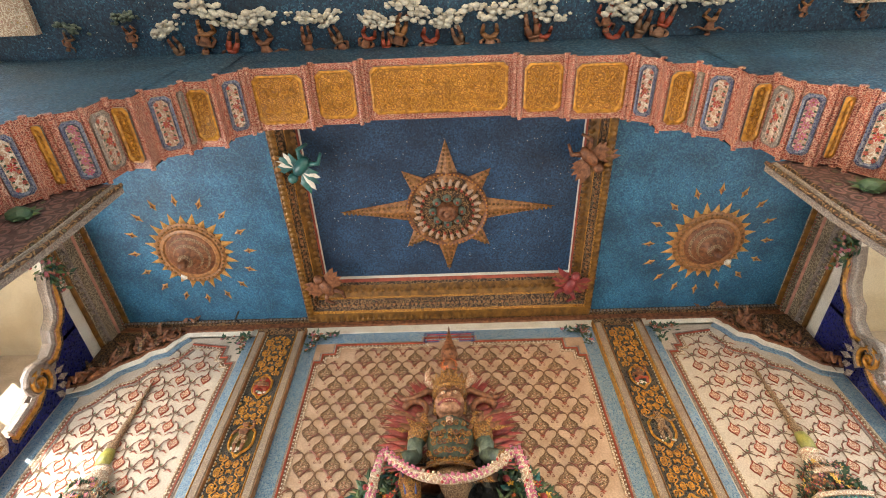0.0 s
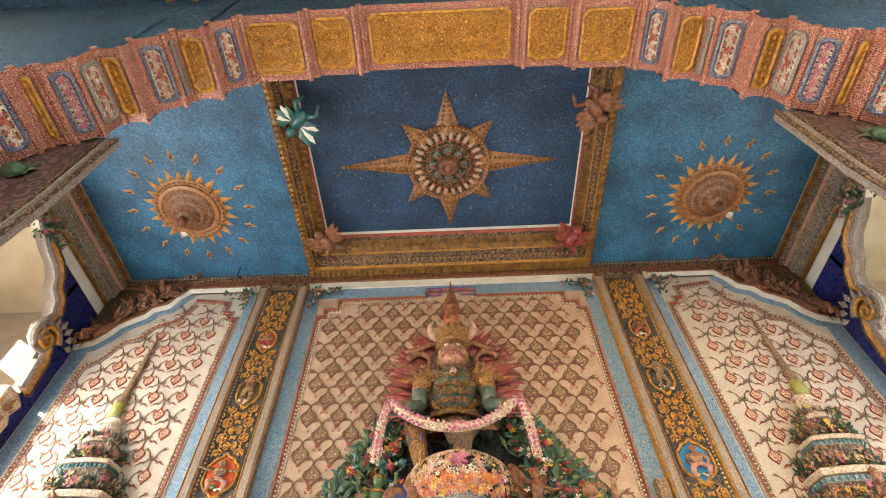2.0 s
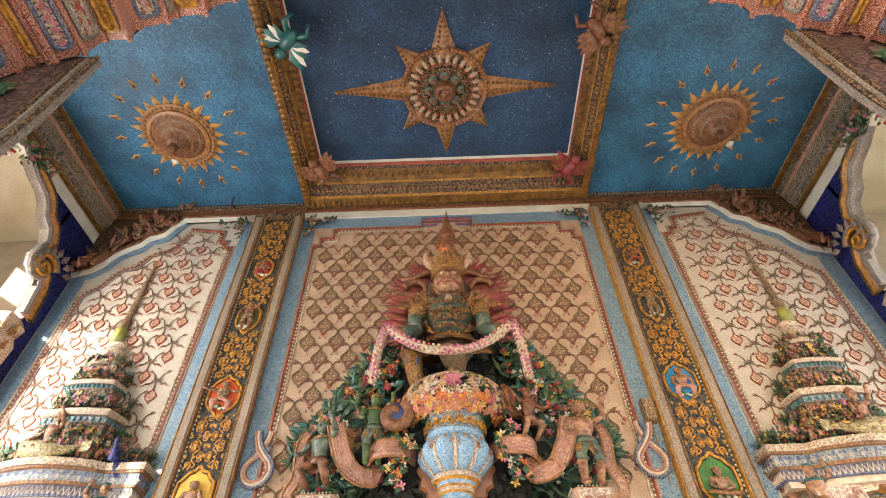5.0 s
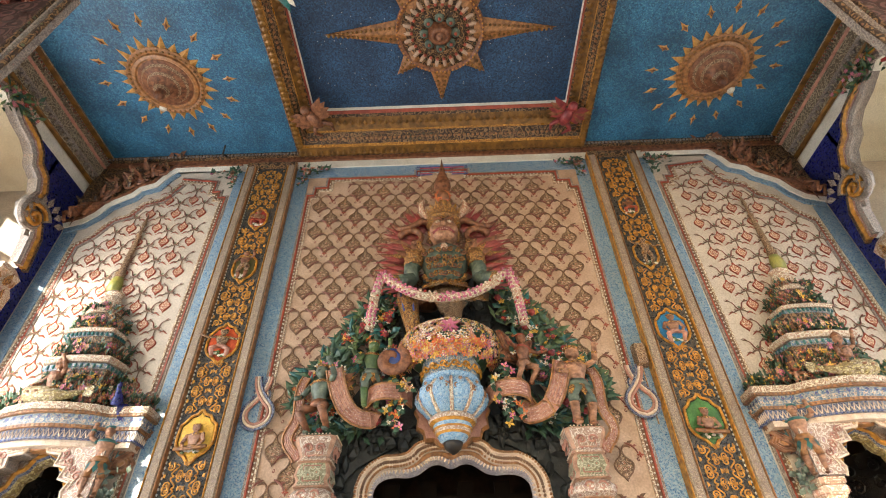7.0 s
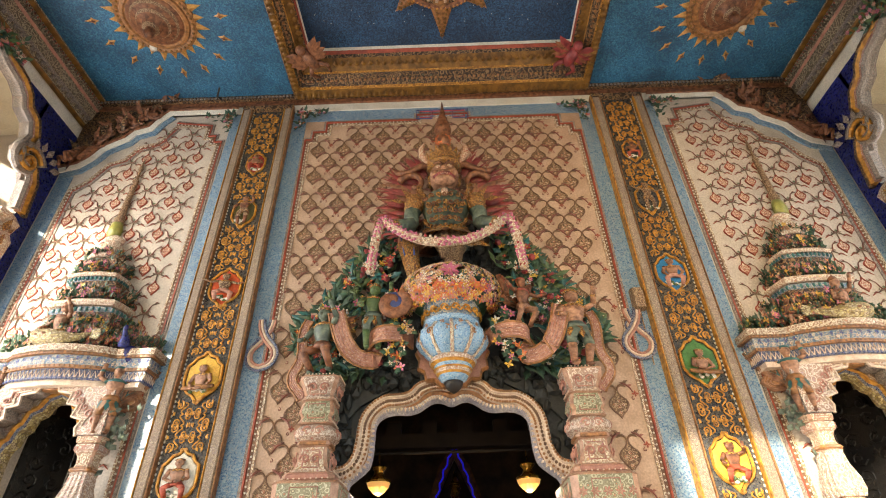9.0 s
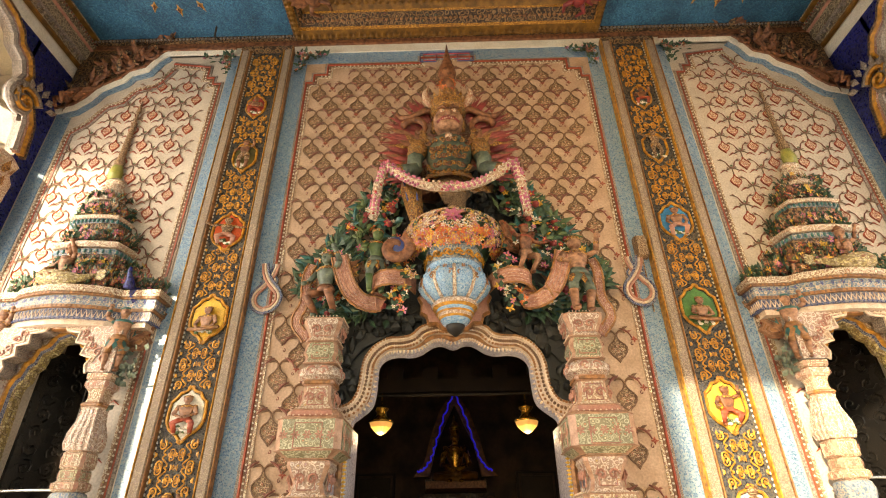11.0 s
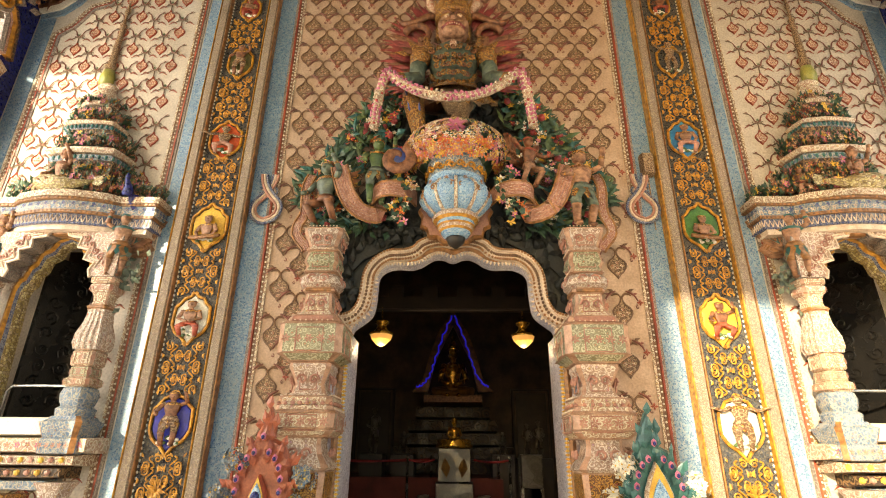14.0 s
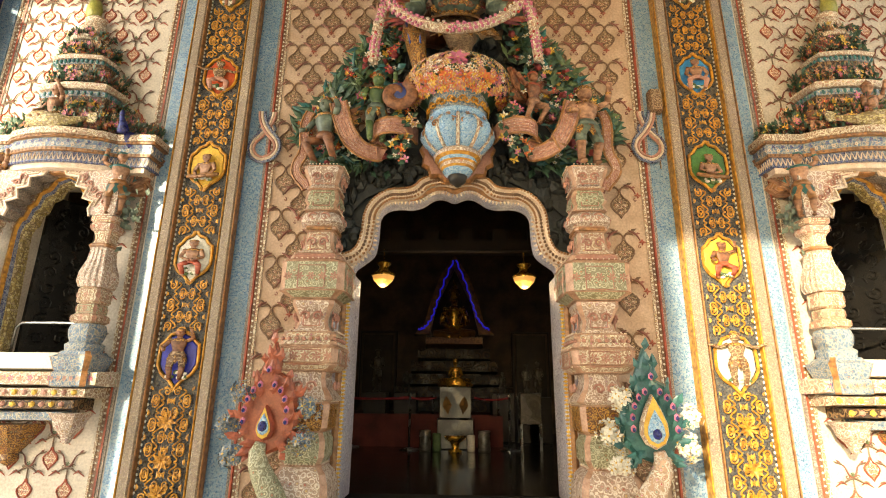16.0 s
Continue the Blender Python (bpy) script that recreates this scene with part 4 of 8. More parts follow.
# unseen screen added here: its slit leaves a thin sun streak, the bar breaks it
bm = BM()
box(bm, -3.855, -3.13, 1.40, 1.43, 0, 5.0)
box(bm, -4.34, -3.955, 1.40, 1.43, 0, 5.0)
box(bm, -3.955, -3.855, 1.40, 1.43, 4.41, 5.0)
box(bm, -3.955, -3.855, 1.40, 1.43, 3.90, 3.98)
setting("wall_screen", bm, "outwall", "unseen screen added beside the arch pier to narrow the sun to a streak", "wall")

# ---- setting: hall behind the door ----
bm = BM()
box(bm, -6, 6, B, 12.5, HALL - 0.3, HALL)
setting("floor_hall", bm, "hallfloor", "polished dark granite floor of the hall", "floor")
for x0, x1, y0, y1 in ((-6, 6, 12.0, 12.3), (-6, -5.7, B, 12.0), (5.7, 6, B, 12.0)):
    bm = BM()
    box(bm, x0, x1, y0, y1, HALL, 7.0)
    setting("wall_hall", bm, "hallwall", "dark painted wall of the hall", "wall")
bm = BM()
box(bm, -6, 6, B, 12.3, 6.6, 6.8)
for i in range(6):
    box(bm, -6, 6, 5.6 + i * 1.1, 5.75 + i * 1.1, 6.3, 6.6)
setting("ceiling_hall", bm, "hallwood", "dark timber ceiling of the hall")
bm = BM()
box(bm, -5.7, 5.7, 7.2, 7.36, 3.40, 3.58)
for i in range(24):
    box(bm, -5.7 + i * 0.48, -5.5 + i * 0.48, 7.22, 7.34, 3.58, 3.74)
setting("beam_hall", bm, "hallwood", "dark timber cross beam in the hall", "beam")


# ---- ceiling ornaments ----
star = thing("ceiling_star", (0.03, 2.77, 7.015), "bronze star rosette with ringed petals on the deep blue ceiling", "ceiling ornament")
for k in range(8):
    ln = (1.24, 0.70, 0.85, 0.70, 1.24, 0.70, 0.85, 0.70)[k]
    a = k * math.pi / 4
    d, sd = Vector((math.cos(a), math.sin(a), 0)), Vector((-math.sin(a), math.cos(a), 0))
    bm = BM()
    w = 0.15
    b0, b1, t = bm.verts.new(d * 0.36 + sd * w), bm.verts.new(d * 0.36 - sd * w), bm.verts.new(d * ln)
    r0, r1 = bm.verts.new(d * 0.36 + Vector((0, 0, -0.055))), bm.verts.new(d * (ln * 0.96) + Vector((0, 0, -0.012)))
    face(bm, (b0, t, r1, r0)), face(bm, (b1, r0, r1, t))
    for i in range(int((ln - 0.45) / 0.05)):
        f = i * 0.05 + 0.48
        ww = w * (ln - f) / (ln - 0.36)
        for sg in (-1, 1):
            blob(bm, d * f + sd * ww * 0.5 * sg + Vector((0, 0, -0.03)), (0.018, 0.018, 0.012), 1, 1)
    part("ray", bm, ["tan", "gold_dark"], star)
bm = BM()
lathe(bm, [(0.47, 0.0), (0.475, 0.03), (0.455, 0.05), (0.43, 0.035), (0.42, 0.02)], 48, (0, 0, 0), 0, axis="-z")
for i in range(64):
    a = i * math.pi / 32
    blob(bm, (0.455 * math.cos(a), 0.455 * math.sin(a), -0.05), 0.012, 1, 1)
part("ring", bm, ["bronze", "ochre"], star)
bm = BM()
lathe(bm, [(0.43, 0.0), (0.42, 0.02), (0.27, 0.03), (0.26, 0.05), (0.2, 0.05), (0.19, 0.03)], 48, (0, 0, 0), 0, axis="-z")
part("disc", bm, "floral_brown", star)
for k in range(26):
    a = k * 2 * math.pi / 26
    bm = BM()
    blob(bm, (0.345, 0, -0.035), (0.062, 0.026, 0.028), 0, 1)
    blob(bm, (0.30, 0, -0.045), (0.02, 0.02, 0.02), 1, 1)
    p = part("petal", bm, ["plaster", "redline"], star)
    p.matrix_basis = pose(0, 0, 0, 0, 0, math.degrees(a))
for k in range(8):
    a = k * math.pi / 4
    bm = BM()
    lathe(bm, [(0.05, 0.0), (0.05, 0.03), (0.03, 0.05), (0.012, 0.045)], 10, (0.165 * math.cos(a), 0.165 * math.sin(a), -0.03), 0, axis="-z")
    blob(bm, (0.165 * math.cos(a), 0.165 * math.sin(a), -0.08), 0.02, 1, 1)
    part("rosette", bm, ["skin_green", "redline"], star)
bm = BM()
lathe(bm, [(0.12, 0.02), (0.12, 0.06), (0.09, 0.09), (0.1, 0.11), (0.06, 0.15), (0.05, 0.12), (0.02, 0.18), (0.005, 0.19)], 16, (0, 0, 0), 0, flute=0.15, flutes=12, axis="-z")
part("boss", bm, "bronze", star, "dark bronze boss", smooth=True)

M["sparkgold"] = paint("pale_gilding", "c89650", "9a6c32", 20, 0.4, 0.4)
SUN_POS = ((-2.94, 3.10, CZ - 0.002), (3.0, 3.18, CZ - 0.002))
sunm = thing("sun_medallion", SUN_POS[0], "gilded sun medallion with turned boss and flames on the blue ceiling", "ceiling ornament", "ceiling suns")
bm = BM()
lathe(bm, [(0.40, 0.0), (0.40, 0.02), (0.37, 0.035), (0.34, 0.03), (0.33, 0.05), (0.30, 0.06), (0.285, 0.045)], 40, (0, 0, 0), 0, axis="-z")
for i in range(40):
    a = i * math.pi / 20
    blob(bm, (0.365 * math.cos(a), 0.365 * math.sin(a), -0.035), (0.016, 0.016, 0.012), 1, 1)
part("ring", bm, ["tan", "gold_dark"], sunm)
bm = BM()
lathe(bm, [(0.29, 0.03), (0.27, 0.055), (0.24, 0.06, 1), (0.22, 0.09), (0.17, 0.10, 1), (0.15, 0.13), (0.10, 0.14), (0.085, 0.19, 1), (0.05, 0.21), (0.04, 0.25), (0.055, 0.27), (0.035, 0.30), (0.012, 0.33)], 32, (0, 0, 0), 0, axis="-z")
part("boss", bm, ["bronze", "brownfill"], sunm, "turned brown boss with a pendant knob", smooth=True)
for k in range(24):
    bm = BM()
    b0, b1, t, r = (bm.verts.new(p) for p in ((0.385, -0.048, 0), (0.385, 0.048, 0), (0.53 if k % 2 else 0.49, 0.012, 0), (0.40, 0, -0.03)))
    face(bm, (b0, r, t)), face(bm, (b1, t, r))
    part("flame", bm, "sparkgold", sunm).matrix_basis = pose(0, 0, 0, 0, 0, k * 15)
for k in range(16):
    bm = BM()
    for sc, dz, mi in ((1.0, 0.0, 0), (0.5, -0.014, 1)):
        q = [bm.verts.new((x * sc, y * sc, dz)) for x, y in ((-0.065, 0), (-0.012, 0.022), (0.0, 0.042), (0.016, 0.022), (0.095, 0), (0.016, -0.022), (0.0, -0.042), (-0.012, -0.022))]
        t = bm.verts.new((0, 0, dz - 0.012))
        for i in range(8):
            face(bm, (q[i], q[(i + 1) % 8], t), mi)
    part("spark", bm, ["sparkgold", "bronze"], sunm).matrix_basis = pose(0, 0, -0.001, 0, 0, k * 22.5) @ pose(0.66, 0, 0)
copy_thing(sunm, Matrix.Translation(SUN_POS[1]))
for x, y in ((-3.12, 3.42), (3.28, 3.45)):
    bm = BM()
    lathe(bm, [(0.05, 0.0), (0.05, 0.02), (0.035, 0.045), (0.01, 0.05)], 16, (0, 0, 0), 0, axis="-z")
    ob = part("smoke_detector", bm, "whiteglaze", smooth=True)
    ob.location = (x, y, CZ)
    tagged(ob, "small white round smoke detector under blue ceiling", "smoke detector", "smoke detectors")
bm = BM()
tube(bm, [(-2.62, 4.1, 6.70), (-2.63, 4.02, 6.66), (-2.60, 3.96, 6.74)], 0.012, 6)
tagged(part("conduit", bm, "hallwood"), "thin dark cable conduit at the ceiling edge", "cable")

# ---- statues: one plain mesh each ----
def limb(bm, pts, r0, r1, mi):
    n = len(pts)
    tube(bm, pts, [r0 + (r1 - r0) * i / max(1, n - 1) for i in range(n)], 7, mi)


def body(bm, h, stance="stand", arms="down", mi=(0, 1, 2), crown=0.0, o=(0, 0, 0), wings=0, rnd=None, skirt=True):
    """A modelled figure of height h standing at o, facing -y."""
    sk, cl, gd = mi
    o = Vector(o)
    def P(x, y, z):
        return o + Vector((x * h, y * h, z * h))
    low = {"stand": 0.0, "seat": -0.30, "kneel": -0.18}[stance]
    z = low
    blob(bm, P(0, -0.01, 0.90 + z), (0.062 * h, 0.066 * h, 0.08 * h), sk, 2)
    blob(bm, P(0, -0.07, 0.885 + z), (0.02 * h, 0.02 * h, 0.02 * h), sk, 1)
    limb(bm, [P(0, 0, 0.78 + z), P(0, 0, 0.85 + z)], 0.035 * h, 0.035 * h, sk)
    tube(bm, [P(0, 0, 0.50 + z), P(0, 0, 0.58 + z), P(0, -0.01, 0.68 + z), P(0, -0.005, 0.76 + z), P(0, 0, 0.80 + z)], [0.075 * h, 0.068 * h, 0.095 * h, 0.10 * h, 0.04 * h], 10, sk, 0.75)
    tube(bm, [P(0, 0, 0.47 + z), P(0, 0, 0.51 + z), P(0, 0, 0.545 + z)], [0.10 * h, 0.09 * h, 0.078 * h], 10, cl, 0.85)
    tube(bm, [P(0, 0, 0.735 + z), P(0, 0, 0.765 + z), P(0, 0, 0.79 + z)], [0.108 * h, 0.10 * h, 0.06 * h], 10, gd, 0.85)
    lathe(bm, [(0.066 * h, 0.0), (0.07 * h, 0.02 * h), (0.055 * h, 0.04 * h)], 10, P(0, 0, 0.935 + z), gd)
    if crown:
        lathe(bm, [(0.055 * h, 0.0), (0.06 * h, 0.02 * h), (0.035 * h, 0.35 * crown * h), (0.03 * h, 0.45 * crown * h), (0.008 * h, crown * h)], 10, P(0, 0, 0.96 + z), gd)
    else:
        blob(bm, P(0, 0.015, 0.945 + z), (0.06 * h, 0.06 * h, 0.05 * h), cl, 1)
    for s in (-1, 1):
        sh = P(s * 0.105, 0, 0.755 + z)
        blob(bm, sh, 0.04 * h, gd, 1)
        pa = {"down": (P(s * 0.15, -0.03, 0.60 + z), P(s * 0.11, -0.10, 0.50 + z)), "up": (P(s * 0.18, -0.03, 0.80 + z), P(s * 0.16, -0.04, 0.98 + z)),
              "out": (P(s * 0.20, -0.06, 0.70 + z), P(s * 0.32, -0.10, 0.76 + z)), "lap": (P(s * 0.15, -0.04, 0.60 + z), P(s * 0.03, -0.13, 0.53 + z)),
              "mixed": (P(s * 0.17, -0.05, (0.62 if s < 0 else 0.80) + z), P(s * 0.15, -0.14, (0.56 if s < 0 else 0.96) + z))}[arms]
        limb(bm, [sh, pa[0]], 0.034 * h, 0.028 * h, sk)
        limb(bm, [pa[0], pa[1]], 0.028 * h, 0.022 * h, sk)
        blob(bm, pa[1], 0.03 * h, sk, 1)
        blob(bm, (pa[0] + pa[1]) / 2, 0.032 * h, gd, 1)
        hip = P(s * 0.05, 0, 0.49 + z)
        if stance == "stand":
            kn, ft = P(s * 0.075, -0.04, 0.26), P(s * 0.06, 0.0, 0.04)
        elif stance == "kneel":
            kn, ft = P(s * 0.12, -0.12, 0.24), P(s * 0.10, 0.03, 0.05)
        else:
            kn, ft = P(s * 0.22, -0.10, 0.17), P(s * -0.06, -0.17, 0.13)
        limb(bm, [hip, kn], 0.056 * h, 0.042 * h, cl)
        limb(bm, [kn, ft], 0.042 * h, 0.028 * h, sk if stance == "stand" else cl)
        blob(bm, ft + Vector((0, -0.03 * h, -0.01 * h)), (0.03 * h, 0.05 * h, 0.022 * h), sk, 1)
        if wings:
            for k in range(6):
                leaf(bm, P(s * 0.06, 0.06, 0.70 + z), (s * (1.2 - k * 0.12), 0.25, 0.9 - k * 0.34), (0, -1, 0.1), wings * h * (1 - 0.07 * k), 0.075 * h, gd if k % 2 else cl)
    if skirt and stance == "stand":
        for k in range(7):
            a = math.pi * (k / 6) + math.pi
            leaf(bm, P(0.08 * math.cos(a), 0.06 * math.sin(a), 0.50), (0.25 * math.cos(a), 0.25 * math.sin(a), -1), (math.cos(a), math.sin(a), 0.2), 0.2 * h, 0.05 * h, gd if k % 2 else cl)


def statue(name, at, h, label, mats, group="", turn=0.0, tilt=0.0, scale=(1, 1, 1), **kw):
    bm = BM()
    plates = kw.pop("plates", 0)
    body(bm, h, **kw)
    for sg in (-1, 1) if plates else ():
        for k, (pts, m_) in enumerate(((((0.02, 0.0), (0.30, 0.30), (0.42, 0.62), (0.36, 0.66), (0.16, 0.50), (0.05, 0.22)), 2), (((0.02, 0.0), (0.24, 0.02), (0.34, 0.16), (0.26, 0.28), (0.08, 0.16)), 1))):
            outl = [(sg * x * plates, h * 0.38 + z * plates) for x, z in pts]
            plaque(bm, outl if sg > 0 else outl[::-1], 0.07 + 0.015 * k, 0.045 + 0.015 * k, 0.012, m_, 0)
            for f in (0.35, 0.6, 0.8):
                tube(bm, [(x, 0.040 + 0.015 * k, z) for x, z in scaled(outl, f)] + [(scaled(outl, f)[0][0], 0.040 + 0.015 * k, scaled(outl, f)[0][1])], 0.006, 4, 0)
    ob = part(name, bm, mats, smooth=True)
    ob.matrix_basis = pose(*at, tilt, 0, turn) @ Matrix.Diagonal((*scale, 1))
    return tagged(ob, label, "statue", group)


# guardian over the door
bm = BM()
GY = 3.98
tube(bm, [(0, GY, 4.62), (0, GY - 0.02, 4.78), (0, GY - 0.03, 4.92), (0, GY - 0.03, 5.05), (0, GY, 5.14), (0, GY, 5.19)], [0.20, 0.17, 0.20, 0.235, 0.2, 0.08], 14, 0, 0.7)
tube(bm, [(0, GY, 5.15), (0, GY - 0.02, 5.25)], 0.085, 10, 0)
blob(bm, (0, GY - 0.05, 5.36), (0.15, 0.14, 0.165), 1, 2)
blob(bm, (0, GY - 0.13, 5.27), (0.12, 0.08, 0.06), 1, 2)
blob(bm, (0, GY - 0.02, 5.84), (0.08, 0.08, 0.085), 4, 2, 0.2, random.Random(2))
for s in (-1, 1):
    tube(bm, [(s * 0.15, GY, 5.60), (s * 0.22, GY - 0.02, 5.68), (s * 0.23, GY - 0.02, 5.76), (s * 0.19, GY - 0.02, 5.86)], [0.035, 0.04, 0.03, 0.006], 7, 7)
    blob(bm, (s * 0.09, GY - 0.15, 5.33), (0.05, 0.04, 0.045), 1, 2)
    for k in range(7):
        tube(bm, spiral(s * (0.24 + 0.02 * (k % 2)), 5.02 + 0.03 * k, 0.035, 1.2, k, 9, s, GY - 0.12), 0.012, 4, (2, 4)[k % 2])
blob(bm, (0, GY - 0.17, 5.31), (0.075, 0.05, 0.045), 1, 2)
blob(bm, (0, GY - 0.18, 5.37), (0.03, 0.04, 0.035), 1, 1)
for s in (-1, 1):
    blob(bm, (s * 0.055, GY - 0.165, 5.41), (0.03, 0.022, 0.02), 7, 1)
    tube(bm, [(s * 0.10, GY - 0.15, 5.45), (s * 0.05, GY - 0.185, 5.45), (s * 0.015, GY - 0.18, 5.425)], 0.012, 5, 4)
    blob(bm, (s * 0.14, GY - 0.02, 5.35), (0.03, 0.05, 0.09), 2, 1)
    tube(bm, [(s * 0.03, GY - 0.2, 5.285), (s * 0.045, GY - 0.2, 5.33)], [0.014, 0.003], 5, 7)
tube(bm, [(-0.10, GY - 0.16, 5.275), (-0.05, GY - 0.20, 5.295), (0, GY - 0.215, 5.29), (0.05, GY - 0.20, 5.295), (0.10, GY - 0.16, 5.275)], 0.017, 6, 3)
for k in range(8):
    blob(bm, (-0.07 + 0.02 * k, GY - 0.222 + 0.6 * (0.02 * k - 0.07) ** 2 * 10, 5.285), (0.009, 0.008, 0.012), 7, 1)
lathe(bm, [(0.155, 0.0), (0.172, 0.025), (0.16, 0.05), (0.135, 0.06), (0.14, 0.09), (0.105, 0.11), (0.11, 0.14), (0.07, 0.16), (0.075, 0.20), (0.05, 0.30)], 16, (0, GY - 0.03, 5.47), 2, flute=0.08, flutes=12)
for k in range(11):
    a = math.pi * (1 + k / 10)
    leaf(bm, (0.15 * math.cos(a), GY - 0.03 + 0.15 * math.sin(a), 5.49), (0.2 * math.cos(a), 0.2 * math.sin(a), 1), (math.cos(a), math.sin(a), 0.1), 0.11, 0.035, 2)
for k in range(9):
    flower(bm, (0.06 * math.cos(k * 0.7), GY - 0.06, 5.84 + 0.06 * math.sin(k * 0.7)), (0.4 * math.cos(k * 0.7), -1, 0.4 * math.sin(k * 0.7)), 0.04, 6, 5, 2)
lathe(bm, [(0.05, 0.0), (0.08, 0.04), (0.05, 0.09), (0.085, 0.14), (0.095, 0.18), (0.07, 0.21), (0.085, 0.25), (0.055, 0.29), (0.06, 0.33), (0.035, 0.38), (0.038, 0.42), (0.02, 0.48), (0.004, 0.60)], 12, (0, GY + 0.07, 5.92), 4, flute=0.06, flutes=8)
for s in (-1, 1):
    tube(bm, [(s * 0.13, GY + 0.02, 5.50), (s * 0.17, GY - 0.02, 5.60), (s * 0.16, GY - 0.03, 5.70)], [0.045, 0.035, 0.006], 7, 7)
    # shoulder collars and arms
    tube(bm, spiral(s * 0.30, 5.30, 0.15, 0.75, 0.3 if s > 0 else 2.84, 12, s, GY - 0.04), [0.034 - 0.001 * i for i in range(12)], 8, 4)
    tube(bm, [(s * 0.08, GY, 5.50), (s * 0.22, GY - 0.02, 5.55), (s * 0.36, GY - 0.05, 5.44), (s * 0.47, GY - 0.02, 5.46), (s * 0.54, GY, 5.54)], [0.03, 0.034, 0.03, 0.022, 0.006], 8, 4)
    blob(bm, (s * 0.24, GY - 0.02, 5.09), (0.085, 0.085, 0.09), 2, 2)
    limb(bm, [(s * 0.25, GY - 0.02, 5.08), (s * 0.32, GY - 0.08, 4.93), (s * 0.31, GY - 0.12, 4.80)], 0.078, 0.068, 0)
    limb(bm, [(s * 0.31, GY - 0.12, 4.80), (s * 0.42, GY - 0.22, 4.72), (s * 0.54, GY - 0.24, 4.70)], 0.066, 0.045, 0)
    lathe(bm, [(0.08, 0.0), (0.092, 0.03), (0.08, 0.07)], 10, (s * 0.30, GY - 0.06, 4.97), 2)
    lathe(bm, [(0.058, 0.0), (0.066, 0.03), (0.058, 0.06)], 10, (s * 0.45, GY - 0.23, 4.68), 2)
    blob(bm, (s * 0.56, GY - 0.25, 4.70), (0.06, 0.05, 0.045), 1, 2)
    for f in range(4):
        tube(bm, [(s * (0.54 + f * 0.022), GY - 0.29, 4.72), (s * (0.55 + f * 0.022), GY - 0.31, 4.69), (s * (0.55 + f * 0.022), GY - 0.28, 4.66)], 0.013, 5, 1)
    rnd = random.Random(3)
    for k in range(60):
        a = -0.75 + 1.75 * k / 59
        r0 = 0.27 + 0.05 * rnd.random()
        leaf(bm, (s * r0 * math.cos(a) * 0.95, GY + 0.06, 5.20 + r0 * math.sin(a) * 1.1), (s * math.cos(a), -0.15, math.sin(a) + 0.12), (0, -1, 0), rnd.uniform(0.2, 0.42), 0.02, rnd.choice((3, 3, 3, 4)))
    for k in range(8):
        leaf(bm, (s * 0.40, GY + 0.04, 5.0 + 0.03 * k), (s, -0.2, -0.35 + 0.13 * k), (0, -1, 0), 0.22, 0.03, 3)
    # coat tails
    for k in range(6):
        leaf(bm, (s * (0.03 + 0.035 * k), GY - 0.12 + 0.015 * k, 4.70), (s * (0.1 + 0.16 * k), -0.25, -0.6), (0, -1, 0.25), 0.20, 0.055, (6, 2)[k % 2])
for s in (-1, 1):
    # gilded epaulettes with upturned tips, and a swept wing of crimson over each shoulder
    blob(bm, (s * 0.29, GY - 0.07, 5.06), (0.10, 0.085, 0.10), 2, 2, 0.05, random.Random(6))
    for k in range(5):
        leaf(bm, (s * (0.22 + 0.035 * k), GY - 0.10, 5.06), (s * (0.1 + 0.22 * k), -0.25, 1.0 - 0.25 * k), (0, -1, 0.1), 0.17, 0.035, (2, 4)[k % 2])
    for k in range(16):
        f = k / 15
        leaf(bm, (s * (0.20 + 0.18 * f), GY + 0.02, 5.42 - 0.08 * math.sin(f * 3.1)), (s * 0.9, -0.1, 0.25 + 0.5 * f), (0, -1, 0.1), 0.16 + 0.10 * f, 0.026, (3, 3, 4)[k % 3])
        leaf(bm, (s * (0.34 + 0.05 * (k % 3)), GY + 0.01, 4.80 + 0.34 * f), (s * 1.0, -0.12, -0.25 + 0.55 * f), (0, -1, 0), 0.24, 0.026, (3, 3, 4, 3)[k % 4])
# breast ornaments
for j in range(4):
    for k in range(7):
        x_ = (k - 3) * (0.040 + 0.007 * j)
        tube(bm, spiral(x_, 4.80 + j * 0.085, 0.03, 1.2, k + j, 9, 1 if (k + j) % 2 else -1, GY - 0.03 - math.sqrt(max(0.0, 0.033 - x_ * x_ * 0.55))), 0.009, 4, 2 if (j + k) % 3 else 4)
for k in range(15):
    a = math.pi * (1 + k / 14)
    leaf(bm, (0.17 * math.cos(a), GY - 0.02 + 0.13 * math.sin(a), 4.72), (0.9 * math.cos(a), 0.7 * math.sin(a), -0.45), (math.cos(a) * 0.4, math.sin(a) * 0.6, 0.7), 0.20, 0.05, (6, 4, 2)[k % 3])
for k in range(9):
    a = math.pi * (1 + k / 8)
    leaf(bm, (0.14 * math.cos(a), GY - 0.03 + 0.12 * math.sin(a), 5.54), (0.5 * math.cos(a), 0.5 * math.sin(a), 1), (math.cos(a), math.sin(a), 0.1), 0.14, 0.03, 2)
for k in range(13):
    a = math.pi * (1 + k / 12)
    blob(bm, (0.2 * math.cos(a), GY - 0.15 + 0.04 * abs(math.cos(a)), 5.12 + 0.12 * math.sin(a)), (0.024, 0.02, 0.022), 2, 1)
    blob(bm, (0.19 * math.cos(a), GY - 0.16 + 0.08 * abs(math.cos(a)), 4.86 + 0.10 * math.sin(a)), (0.024, 0.02, 0.022), 2, 1)
blob(bm, (0, GY - 0.2, 5.09), (0.04, 0.02, 0.045), 7, 1)
